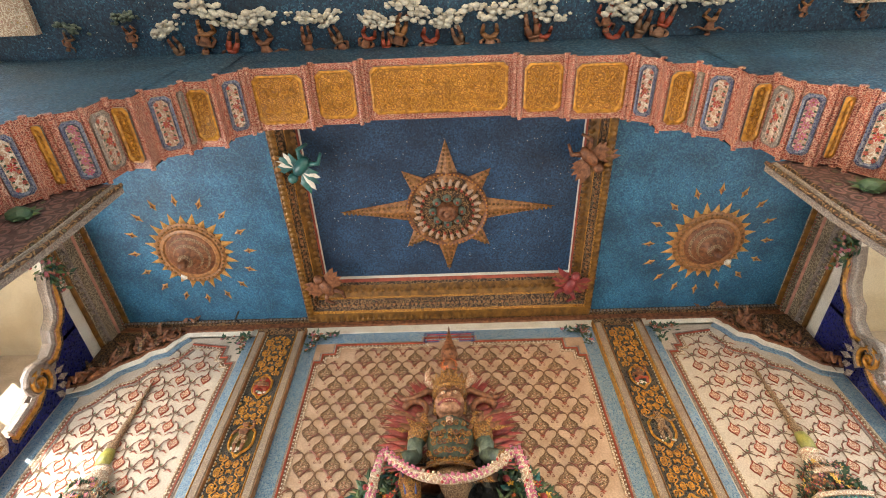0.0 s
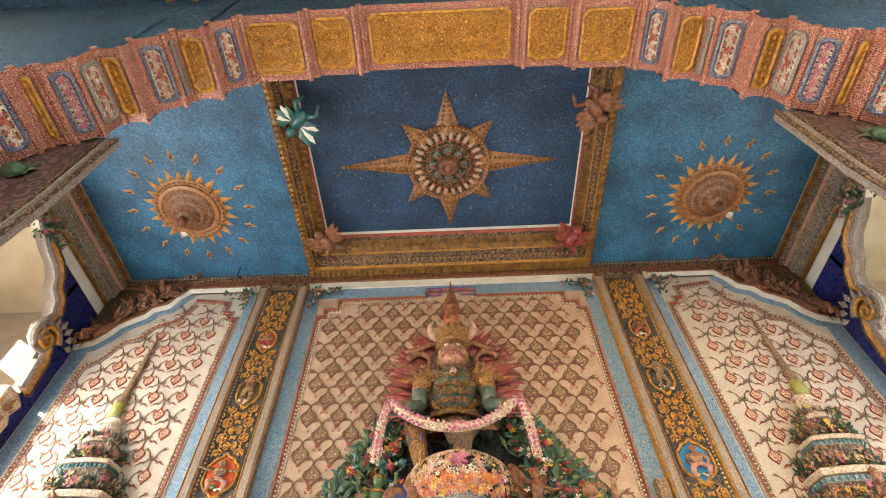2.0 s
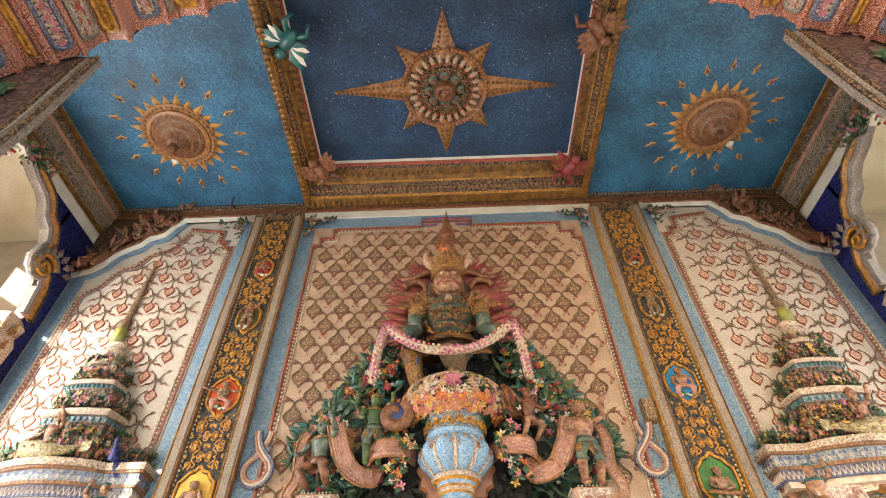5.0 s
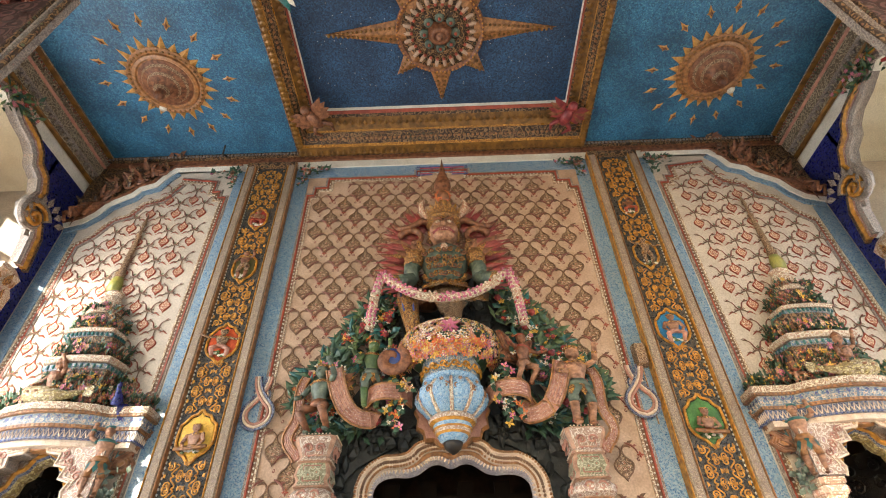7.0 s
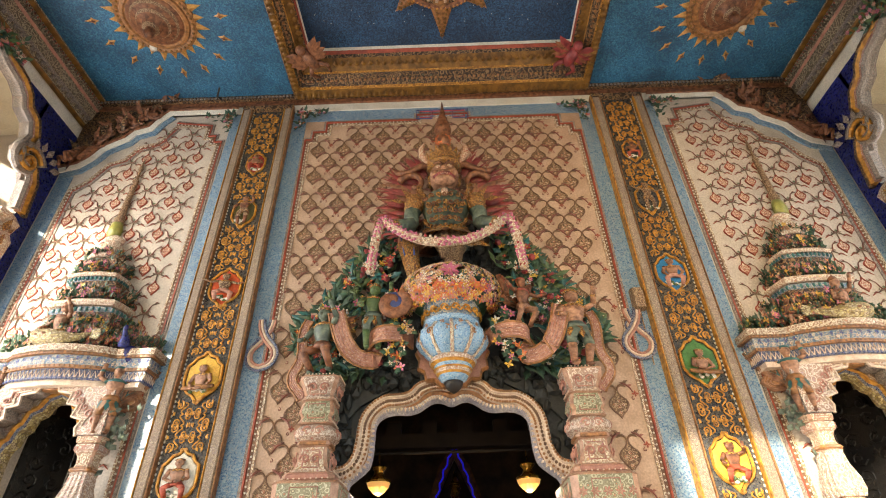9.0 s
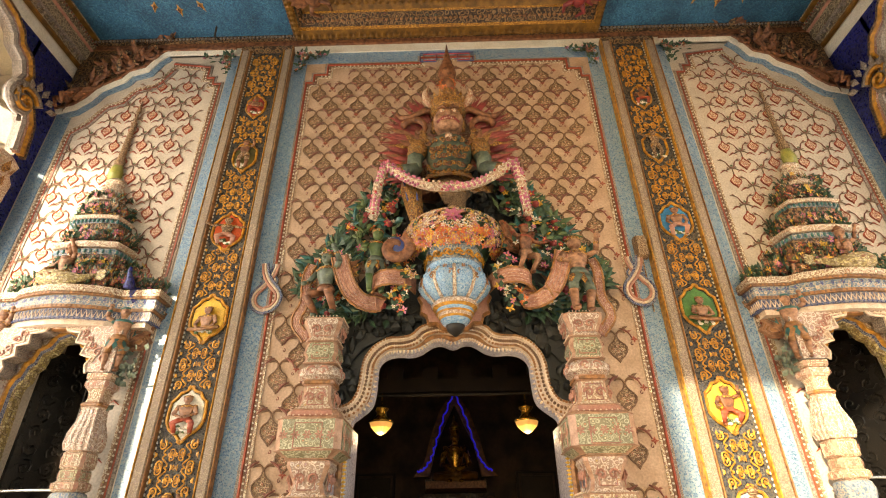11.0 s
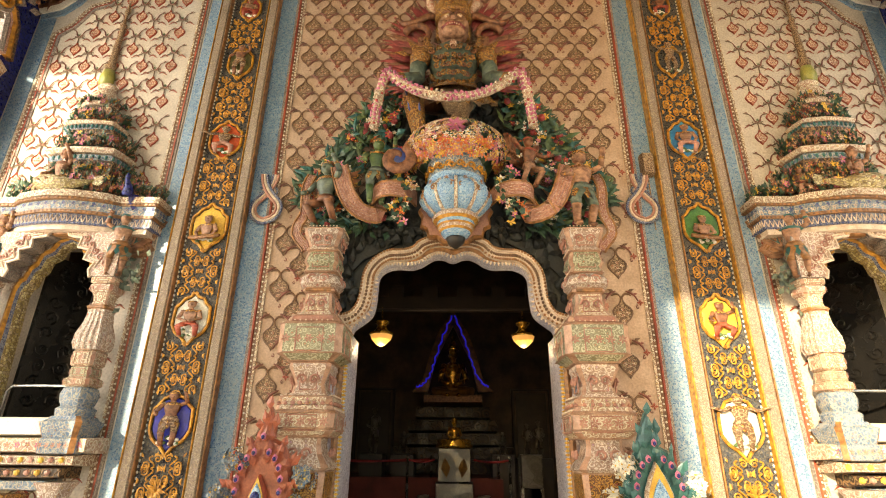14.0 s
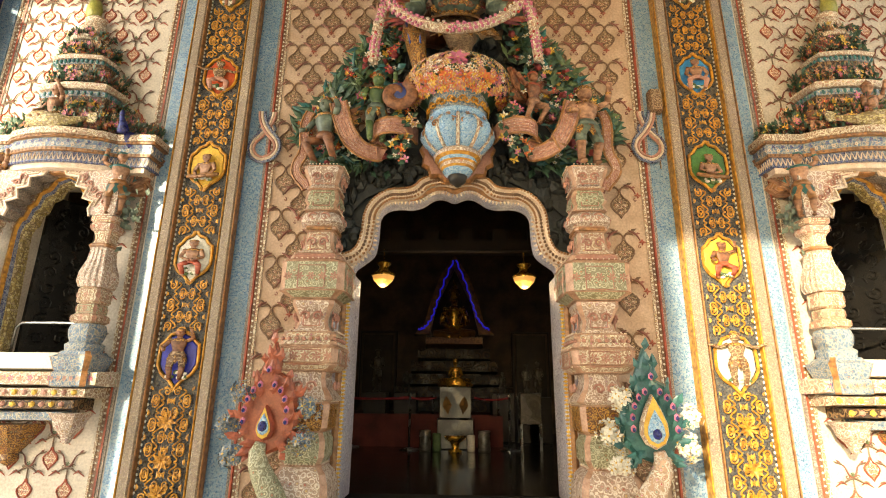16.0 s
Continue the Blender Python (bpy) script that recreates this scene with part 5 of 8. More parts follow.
tube(bm, [(-0.19, GY - 0.08, 4.74), (0, GY - 0.17, 4.71), (0.19, GY - 0.08, 4.74)], 0.035, 7, 2)
for k in range(5):
    tube(bm, spiral((k - 2) * 0.075, 4.96, 0.035, 1.2, k, 9, 1 if k % 2 else -1, GY - 0.175), 0.01, 4, 2)
tube(bm, [(0, GY - 0.12, 4.66), (0, GY - 0.16, 4.56), (0, GY - 0.14, 4.44)], [0.14, 0.11, 0.05], 10, 6, 0.6)
# legs
limb(bm, [(-0.12, GY, 4.66), (-0.36, GY - 0.16, 4.58), (-0.33, GY - 0.20, 4.50)], 0.11, 0.09, 4)
limb(bm, [(-0.34, GY - 0.20, 4.56), (-0.30, GY - 0.16, 4.36), (-0.26, GY - 0.12, 4.20)], 0.095, 0.05, 2)
for k in range(5):
    tube(bm, [(-0.39 + 0.025 * k, GY - 0.26, 4.58), (-0.355 + 0.02 * k, GY - 0.24, 4.42)], 0.009, 5, (8, 2)[k % 2])
limb(bm, [(0.10, GY, 4.66), (0.06, GY - 0.12, 4.50), (0.03, GY - 0.10, 4.30), (0.02, GY - 0.08, 4.12)], 0.10, 0.055, 6)
for z in (4.20, 4.26, 4.32, 4.38):
    lathe(bm, [(0.062, 0.0), (0.078, 0.015), (0.062, 0.03)], 10, (0.03, GY - 0.10, z), 2)
blob(bm, (-0.30, GY - 0.18, 4.15), (0.10, 0.06, 0.045), 1, 2)
guardian = part("guardian_statue", bm, ["skin_green", "skin", "skin_gold", "flame", "bronze", "orange", "brownfill", "sidefill", "blueline"], smooth=True)
guardian.matrix_basis = Matrix.Translation((0, 0, 6.44 - 6.52 * 1.1)) @ Matrix.Diagonal((1, 1, 1.1, 1))
tagged(guardian, "painted demon guardian statue with flames and tall crown above the doorway", "statue")

# garland over its arms
garland = thing("flower_garland", (0, GY - 0.30, 4.42), "pink and white strung flower garland hung across the guardian statue", "garland")
def garland_run(pts, name):
    pts = [Vector(p) for p in pts]
    bm = BM()
    tube(bm, pts, 0.038, 8, 0)
    for i, p in enumerate(pts):
        for k in range(6):
            a = k * 1.05 + i
            blob(bm, p + Vector((0.034 * math.cos(a), -abs(0.034 * math.sin(a)), 0.034 * math.sin(a * 1.3))), 0.014, 1 if (i // 4) % 2 == (name == "swag") * (i % 14 > 3) * 1 else (2 if k == 2 else 0), 1)
    return part(name, bm, ["floral_cream", "pink", "red"], garland, smooth=True)
garland_run(bez((-0.54, 0, 0.04), (-0.36, -0.03, -0.16), (-0.2, -0.05, -0.25), (0, -0.06, -0.25), 14), "swag")
garland_run(bez((0, -0.06, -0.25), (0.2, -0.05, -0.25), (0.36, -0.03, -0.16), (0.54, 0, 0.04), 14), "swag")
for s in (-1, 1):
    garland_run(bez((s * 0.56, 0, 0.02), (s * 0.62, 0.02, -0.15), (s * 0.62, 0.05, -0.3), (s * 0.64, 0.05, -0.46), 14), "tassel")

# black rock ground behind it
bm = BM()
rnd = random.Random(8)
for i in range(520):
    x, z = rnd.uniform(-0.98, 0.98), rnd.uniform(2.5, 4.75)
    arch_x = max([cx for cx, cz in CUSP if cz > z - 0.06] or [0.0])
    if not ((z < 3.5 and abs(x) > arch_x) or (z > 3.3 and abs(x) < 0.62 - 0.12 * (z - 4))):
        continue
    blob(bm, (x, WY - 0.03, z), (rnd.uniform(0.03, 0.07), rnd.uniform(0.03, 0.07), rnd.uniform(0.04, 0.08)), 0, 1, 0.25, rnd)
prism(bm, [(-0.95, 2.75), (-0.72, 3.0), (-0.3, 3.22), (0.3, 3.22), (0.72, 3.0), (0.95, 2.75), (0.95, 3.35), (0.72, 3.7), (0.6, 4.5), (-0.6, 4.5), (-0.72, 3.7), (-0.95, 3.35)], WY - 0.022, WY - 0.004)
tagged(part("rock_relief", bm, "black"), "black slate rock relief around the arch head", "relief", "", "structure")

# vase and its flowers
VY = 3.90
vase = thing("vase", (0.02, VY, 3.03), "blue and gilt lobed ceramic vase hanging over the arch", "vase")
bm = BM()
lathe(bm, [(0.125, 0.20), (0.175, 0.235), (0.225, 0.29), (0.25, 0.345), (0.245, 0.40), (0.205, 0.45), (0.175, 0.475), (0.17, 0.50)], 80, (0, 0, 0), 0, flute=0.16, flutes=10)
part("body", bm, "bluevase", vase, smooth=True)
bm = BM()
lathe(bm, [(0.20, 0.46), (0.235, 0.485), (0.225, 0.51, 1), (0.235, 0.60, 1), (0.265, 0.69), (0.285, 0.73), (0.2, 0.76)], 32, (0, 0, 0), 0)
part("neck", bm, ["bluevase", "floral_blue"], vase, "blue neck with gilt leaf scrolls", smooth=True)
for k in range(6):
    a = math.pi * (1.1 + k / 5)
    bm = BM()
    tube(bm, [(r_ * math.cos(a), r_ * math.sin(a), z_) for r_, z_ in ((0.13, 0.20), (0.18, 0.235), (0.23, 0.29), (0.255, 0.345), (0.25, 0.40), (0.21, 0.45), (0.18, 0.48))], 0.017, 6)
    part("rib", bm, "floral_cream", vase)
bm = BM()
lathe(bm, [(0.065, 0.03), (0.10, 0.05), (0.115, 0.075, 1), (0.13, 0.09, 2), (0.135, 0.115, 1), (0.15, 0.125, 0), (0.145, 0.155, 1), (0.175, 0.17, 2), (0.185, 0.19, 2), (0.165, 0.215)], 32, (0, 0, 0), 0)
part("foot", bm, ["bluevase", "gold", "floral_rose"], vase, "stepped blue and gilt foot", smooth=True)
bm = BM()
scal = [(0.0, 0.06), (0.10, 0.07), (0.15, 0.12), (0.22, 0.12), (0.24, 0.19), (0.29, 0.22), (0.28, 0.30), (0.31, 0.36), (0.26, 0.44), (0.0, 0.46)]
plaque(bm, [p for p in scal] + [(-x, z) for x, z in scal[::-1] if x > 0], 0.24, 0.17, 0.02, 0, 1)
part("bracket", bm, ["rose", "tan"], vase, "rose scalloped plate with a gilt edge")
bm = BM()
lathe(bm, [(0.012, -0.05), (0.06, -0.01), (0.075, 0.03), (0.05, 0.05)], 20, (0, 0, 0), 0)
part("finial", bm, "hallwood", vase, "dark pointed finial", smooth=True)
for k in range(9):
    bm = BM()
    a = math.pi * (1 + k / 8)
    for sg in (-1, 1):
        tube(bm, [Vector((0.236 * math.cos(a), 0.236 * math.sin(a), 0.56)) + Vector((-math.sin(a), math.cos(a), 0)) * q[0] * 0.9 + Vector((0, 0, q[2])) for q in spiral(sg * 0.035, 0, 0.035, 1.1, 0, 9, sg)], 0.009, 4)
    part("scroll", bm, "gold", vase)
for k in range(6):
    bm = BM()
    a = math.pi * (1 + (k + 0.5) / 6)
    out, sid = Vector((math.cos(a), math.sin(a), 0)), Vector((-math.sin(a), math.cos(a), 0))
    for sg in (-1, 1):
        tube(bm, [out * 0.268 + sid * q[0] + Vector((0, 0, 0.37 + q[2])) for q in spiral(sg * 0.026, 0, 0.03, 1.3, 0.5, 10, sg)], 0.007, 4)
    flower(bm, out * 0.27 + Vector((0, 0, 0.42)), out, 0.022, 6)
    part("ornament", bm, "tan", vase)
bouquet = thing("flower_bouquet", (0.02, VY - 0.03, 3.745), "dome of orange, pink, yellow and white ceramic flowers in vase", "flowers")
bm = BM()
rnd = random.Random(11)
blob(bm, (0, 0.03, 0.05), (0.38, 0.29, 0.21), 5, 2, 0.06, rnd)
for i in range(1000):
    a, e = rnd.uniform(math.pi * 0.95, 2.05 * math.pi), rnd.uniform(-0.75, 1.5)
    n = Vector((math.cos(a) * math.cos(e), math.sin(a) * math.cos(e), math.sin(e)))
    p = Vector((n.x * 0.43, n.y * 0.35 + 0.03, n.z * (0.27 if e > 0 else 0.20) + 0.05))
    if e < -0.2:
        m_, r_ = rnd.choice(((0, 0.032), (1, 0.026), (6, 0.03), (3, 0.024), (4, 0.024))), 0
    else:
        m_, r_ = rnd.choice(((2, 0.022), (3, 0.026), (6, 0.022), (3, 0.024), (2, 0.020), (6, 0.024), (5, 0.028), (4, 0.020), (1, 0.018))), 0
    flower(bm, p, n, m_[1] * rnd.uniform(0.95, 1.45), rnd.choice((5, 6)), m_[0], 1, rnd)
flower(bm, (0, -0.32, 0.10), (0, -1, 0.2), 0.085, 7, 4, 0, rnd), flower(bm, (0, -0.34, 0.10), (0, -1, 0.2), 0.05, 6, 4, 3, rnd)
for x, z in ((-0.12, 0.03), (0.14, 0.02), (0.05, -0.02), (-0.24, 0.0), (0.25, 0.0)):
    flower(bm, (x, -0.32 + abs(x) * 0.35, z), (x, -1, 0), 0.06, 6, 0, 1, rnd)
part("blossoms", bm, ["orange", "yellow", "whiteglaze", "sidefill", "pink", "leaf", "rose", "ochre"], bouquet)
for s in (-1, 1):
    bm = BM()
    for i in range(34):
        f = rnd.random()
        p = Vector((s * (0.42 + 0.05 * math.sin(f * 9)), -0.05, 0.02 - f * 0.62)) + Vector((rnd.uniform(-0.07, 0.07), rnd.uniform(-0.05, 0.03), 0))
        flower(bm, p, (rnd.uniform(-0.5, 0.5), -1, 0), rnd.uniform(0.02, 0.045), 5, rnd.choice((0, 1, 2, 4, 3)), 1, rnd)
        leaf(bm, p, (rnd.uniform(-1, 1), -0.4, rnd.uniform(-1, 0.5)), (0, -1, 0), 0.07, 0.022, 5)
    part("spray", bm, ["orange", "yellow", "whiteglaze", "sidefill", "pink", "leaf"], bouquet)

# leaves round the whole group
bm = BM()
rnd = random.Random(21)
def edge_x(z):
    return max(0.35, 1.33 - max(0.0, z - 3.5) * 0.66 - max(0.0, 3.55 - z) * 0.9)
for i in range(1500):
    z = rnd.uniform(3.2, 4.62)
    e_ = edge_x(z)
    x = rnd.choice((-1, 1)) * (e_ - abs(rnd.gauss(0, 0.22)))
    if abs(x) < 0.42 + (0.1 if z < 3.6 else 0) or abs(x) > e_:
        continue
    y = WY - 0.04 - rnd.random() * 0.14
    a = rnd.uniform(0, 6.28)
    leaf(bm, (x, y, z), (math.cos(a) + (0.5 if x > 0 else -0.5), -0.35, math.sin(a) + 0.2), (rnd.uniform(-0.4, 0.4), -1, rnd.uniform(-0.2, 0.5)), rnd.uniform(0.08, 0.17), rnd.uniform(0.018, 0.036), rnd.choice((0, 0, 0, 0, 1, 1, 2)))
tagged(part("leaf_mass", bm, ["leaf", "leaf2", "teal"]), "dense dark green glazed leaves around the vase", "foliage", "", "stuff")
bm = BM()
for i in range(330):
    z = rnd.uniform(3.22, 4.6)
    e_ = edge_x(z)
    x = rnd.choice((-1, 1)) * (e_ - 0.02 - abs(rnd.gauss(0, 0.26)))
    if abs(x) < 0.45 or abs(x) > e_:
        continue
    p = (x, WY - 0.16 - rnd.random() * 0.06, z)
    if rnd.random() < 0.12:
        blob(bm, p, rnd.uniform(0.022, 0.038), 5, 1)
    else:
        flower(bm, p, (rnd.uniform(-0.5, 0.5), -1, rnd.uniform(-0.3, 0.5)), rnd.uniform(0.014, 0.042), 5, rnd.choice((0, 1, 2, 2, 3, 4)), 1, rnd)
tagged(part("blossom_scatter", bm, ["orange", "yellow", "whiteglaze", "pink", "red", "flame"]), "small mixed blossoms and red berries among leaves", "flowers", "", "stuff")

# the four small figures
statue("creature_statue", (-1.0, 3.84, 3.14), 0.62, "grey-green winged creature statue kneeling on a column cap", ["skin_green", "bronze", "skin_gold"], stance="kneel", arms="mixed", turn=-25, wings=0.30, scale=(1.4, 1.25, 1.12))
statue("creature_statue", (-0.60, 3.80, 3.30), 0.56, "green bird-man statue with golden face and violet wing", ["leaf2", "skin_green", "skin_gold"], stance="stand", arms="mixed", turn=20, crown=0.06, scale=(1.35, 1.2, 1.05))
statue("creature_statue", (0.60, 3.80, 3.46), 0.50, "brown butterfly-winged bird-man statue leaning over blossoms", ["bronze", "skin", "redline"], stance="kneel", arms="out", turn=35, plates=0.36, scale=(1.25, 1.2, 1.1))
statue("creature_statue", (1.0, 3.84, 3.13), 0.70, "rose-coloured horned creature statue holding a pink ribbon", ["skin", "skin_green", "skin_gold"], stance="stand", arms="mixed", turn=15, scale=(1.4, 1.25, 0.95), crown=0.05)
bm = BM()
tube(bm, spiral(0, 0, 0.13, 1.2, 1.0, 18, -1, 0), [0.05] * 12 + [0.04, 0.035, 0.03, 0.02, 0.015, 0.01], 8, 0, 0.6)
blob(bm, (0, 0.02, 0), (0.11, 0.03, 0.11), 1, 2)
ob = part("shell_wing", bm, ["bronze", "blueline"], smooth=True)
ob.location = (-0.44, 3.74, 3.68)
tagged(ob, "curled brown shell with violet heart among the leaves", "shell")


def ribbon(pts, w, name="ribbon", at=(0, 0, 0), label="pink mirror-mosaic ribbon curling round the leaves"):
    """A flat band with thickness, standing on its edge along a path."""
    bm = BM()
    pts = [Vector(p) for p in pts]
    rows = []
    for i, p in enumerate(pts):
        t = (pts[min(i + 1, len(pts) - 1)] - pts[max(0, i - 1)]).normalized()
        up = Vector((0, 0, 1)) if abs(t.z) < 0.75 else Vector((1, 0, 0))
        u = (up - t * up.dot(t)).normalized() * w / 2
        n = t.cross(u).normalized() * 0.010
        rows.append([bm.verts.new(p + q) for q in (u + n, u * 1.06, u - n, -u - n, -u * 1.06, n - u)])
    for a, b in zip(rows, rows[1:]):
        for k in range(6):
            face(bm, (a[k], a[(k + 1) % 6], b[(k + 1) % 6], b[k]), 1 if k in (0, 1, 3, 4) else 0)
    face(bm, rows[0]), face(bm, rows[-1][::-1])
    lines = [[(r[1].co * (1 + k) + r[4].co * (1 - k)) / 2 - Vector((0, 0.009, 0)) for r in rows] for k in (-0.92, -0.55, -0.18, 0.18, 0.55, 0.92)]
    ob = part(name, bm, ["ribbon", "tan"], smooth=False)
    for i, line in enumerate(lines):
        bm = BM()
        tube(bm, line, 0.010 if i in (0, 5) else 0.005, 5)
        part("edging" if i in (0, 5) else "cord", bm, "tan" if i in (0, 5) else "pinkglass", ob, "gilt edging" if i in (0, 5) else "")
    ob.location = at
    return tagged(ob, label, "ribbon", "ribbons")


for s in (-1, 1):
    ribbon(bez((s * 0.30, -0.02, 0.02), (s * 0.36, -0.26, 0.02), (s * 0.58, -0.30, 0.0), (s * 0.62, -0.16, -0.02), 8) + bez((s * 0.62, -0.16, -0.02), (s * 0.66, -0.05, -0.06), (s * 0.5, -0.06, -0.18), (s * 0.66, -0.16, -0.18), 8)[1:]
           + bez((s * 0.66, -0.16, -0.18), (s * 0.8, -0.22, -0.16), (s * 0.86, -0.2, 0.05), (s * 0.90, -0.2, 0.22), 10)[1:], 0.13, at=(0, 4.0, 3.42))
    ribbon(bez((s * 1.16, 0, 0.30), (s * 1.24, -0.05, 0.12), (s * 1.12, -0.04, -0.02), (s * 1.22, -0.02, -0.14), 12) + bez((s * 1.22, -0.02, -0.14), (s * 1.28, 0, -0.25), (s * 1.18, 0, -0.28), (s * 1.14, 0, -0.36), 8)[1:], 0.07, at=(0, 3.98, 3.36))
    # knot in the border
    bm = BM()
    # two crossing straps of three cords that join in a loop below
    def cord(u):
        if u < 0.22 or u > 0.78:
            f = (u if u < 0.5 else 1 - u) / 0.22
            sg = 1 if u < 0.5 else -1
            return Vector((sg * (-0.045 + 0.135 * f * f), 0, 0.36 - 0.26 * f))
        f = (u - 0.22) / 0.56
        a = math.pi * (0.22 - 1.44 * f)
        return Vector((0.112 * math.cos(a), 0, 0.03 + 0.11 * math.sin(a)))
    line = [cord(i / 60) for i in range(61)]
    for k, m_ in enumerate((0, 1, 2)):
        pts = []
        for i, p in enumerate(line):
            t = (line[min(60, i + 1)] - line[max(0, i - 1)]).normalized()
            pts.append(p + Vector((t.z, 0, -t.x)) * (k - 1) * 0.023 + Vector((0, -0.012 - 0.012 * (i > 30), 0)))
        tube(bm, [(s * p.x, p.y, p.z) for p in pts], 0.0125, 6, m_)
        low = [(0.075 * math.cos(q * 0.2 + 0.3), -0.006, 0.20 + (0.06 - 0.02 * k) * math.sin(q * 0.2 + 0.3)) for q in range(30)]
        tube(bm, [(s * x * (1 - 0.25 * k), y, z) for x, y, z in low], 0.009, 6, m_)
    ob = part("knot_ornament", bm, ["navy", "archcream", "rose"])
    ob.location = (s * 1.59, WY - 0.015, 3.42)
    tagged(ob, "knotted ribbon ornament in the panel border", "ornament", "border knots")

# ---- door arch mouldings and columns ----
door_arch = thing("door_arch", (0, 0, 0), "cream beaded cusped arch with gold fringe", "arch", kind="structure")
full_out, full_in = smooth_line(both(CUSP)), smooth_line(both(CUSP_IN), 3)
bm = BM()
band(bm, full_out, [(-0.005, WY), (-0.005, WY - 0.05), (0.012, WY - 0.075), (0.03, WY - 0.07), (0.034, WY - 0.055)], 0)
band(bm, full_out, [(0.076, WY - 0.055), (0.079, WY - 0.07), (0.092, WY - 0.078), (0.104, WY - 0.065), (0.108, WY - 0.02)], 0)
for (x0, z0), (x1, z1) in zip(full_out, full_out[1:]):
    ln = math.hypot(x1 - x0, z1 - z0)
    nx, nz = -(z1 - z0) / ln, (x1 - x0) / ln
    for off in (0.012, 0.096):
        n_ = max(1, int(ln / 0.034))
        for i in range(n_):
            f = (i + 0.5) / n_
            blob(bm, (x0 + (x1 - x0) * f + nx * off, WY - 0.077, z0 + (z1 - z0) * f + nz * off), (0.012, 0.007, 0.012), 1, 1)
part("moulding", bm, ["archcream", "tan"], door_arch, "cream rounded mouldings with small tan studs")
bm = BM()
band(bm, full_out, [(0.032, WY - 0.056), (0.078, WY - 0.056)], 0)
for (x0, z0), (x1, z1) in zip(full_out, full_out[1:]):
    ln = math.hypot(x1 - x0, z1 - z0)
    nx, nz = -(z1 - z0) / ln, (x1 - x0) / ln
    for i in range(max(1, int(ln / 0.03))):
        f = (i + 0.5) / max(1, int(ln / 0.03))
        blob(bm, (x0 + (x1 - x0) * f + nx * 0.055, WY - 0.058, z0 + (z1 - z0) * f + nz * 0.055), (0.013, 0.010, 0.015), 1, 1)
part("bead_band", bm, ["archcream", "brownline"], door_arch, "band of small brown scrolls")
bm = BM()
fr = [(DOOR - 0.02, HALL)] + full_in + [(-DOOR + 0.02, HALL)]
band(bm, fr, [(-0.05, WY - 0.01), (-0.05, WY - 0.03), (-0.025, WY - 0.045), (0.0, WY - 0.03), (0.008, WY + 0.02), (0.012, WY + 0.15)], [0, 0, 0, 2, 2])
for (x0, z0), (x1, z1) in zip(fr, fr[1:]):
    ln = math.hypot(x1 - x0, z1 - z0)
    nx, nz = -(z1 - z0) / ln, (x1 - x0) / ln
    k = max(1, int(ln / 0.026))
    for i in range(k):
        f = (i + 0.5) / k
        p = Vector((x0 + (x1 - x0) * f, WY - 0.035, z0 + (z1 - z0) * f))
        leaf(bm, p + Vector((nx * -0.004, 0, nz * -0.004)), (nx, 0, nz), (0, -1, 0), 0.04, 0.011, 1 if p.z < 2.4 else 3)
part("fringe", bm, ["tan", "yellow", "lilac", "archcream"], door_arch, "gilded fringe round the opening")

COL = [  # top z, bottom z, half-widths from top to bottom, tiles
    ("capital", [(3.13, 0.185), (3.10, 0.19), (2.99, 0.135), (2.975, 0.15), (2.955, 0.15)], "floral_rose"),
    ("collar", [(2.95, 0.125), (2.92, 0.14), (2.86, 0.155), (2.83, 0.13), (2.80, 0.145), (2.785, 0.145)], "floral_green"),
    ("bulb", [(2.78, 0.11), (2.765, 0.14), (2.73, 0.17), (2.69, 0.165), (2.66, 0.115)], "floral_rose"),
    ("ring", [(2.66, 0.118), (2.65, 0.125), (2.635, 0.125), (2.63, 0.11)], "tan"),
    ("shaft", [(2.625, 0.105), (2.56, 0.108), (2.49, 0.125), (2.44, 0.155)], "floral_cream"),
    ("ledge", [(2.44, 0.165), (2.425, 0.18), (2.40, 0.185), (2.385, 0.17)], "rose"),
    ("box", [(2.38, 0.20), (2.365, 0.21), (2.17, 0.21), (2.155, 0.20), (2.12, 0.15)], "floral_green"),
    ("waist", [(2.11, 0.15), (2.08, 0.155), (2.03, 0.13), (1.97, 0.105), (1.91, 0.125), (1.88, 0.16)], "floral_rose"),
    ("bead_ring", [(1.88, 0.175), (1.86, 0.185), (1.83, 0.175), (1.82, 0.19), (1.79, 0.2)], "floral_cream"),
    ("plinth", [(1.785, 0.205), (1.77, 0.21), (1.66, 0.205), (1.63, 0.17)], "floral_cream"),
    ("lower_waist", [(1.625, 0.12), (1.58, 0.115), (1.52, 0.13), (1.47, 0.17), (1.44, 0.19), (1.42, 0.16)], "floral_rose"),
    ("lower_block", [(1.415, 0.165), (1.39, 0.17), (1.26, 0.16), (1.24, 0.13)], "skin_gold"),
    ("scroll_block", [(1.235, 0.125), (1.18, 0.15), (1.08, 0.15), (1.03, 0.12)], "floral_green"),
    ("foot", [(1.025, 0.13), (0.98, 0.17), (0.92, 0.19), (0.80, 0.20), (HALL, 0.21)], "floral_rose"),
]
dcol = thing("door_column", (-0.99, 3.985, 0), "stacked rose and gold mosaic column beside the doorway", "column", "door columns")
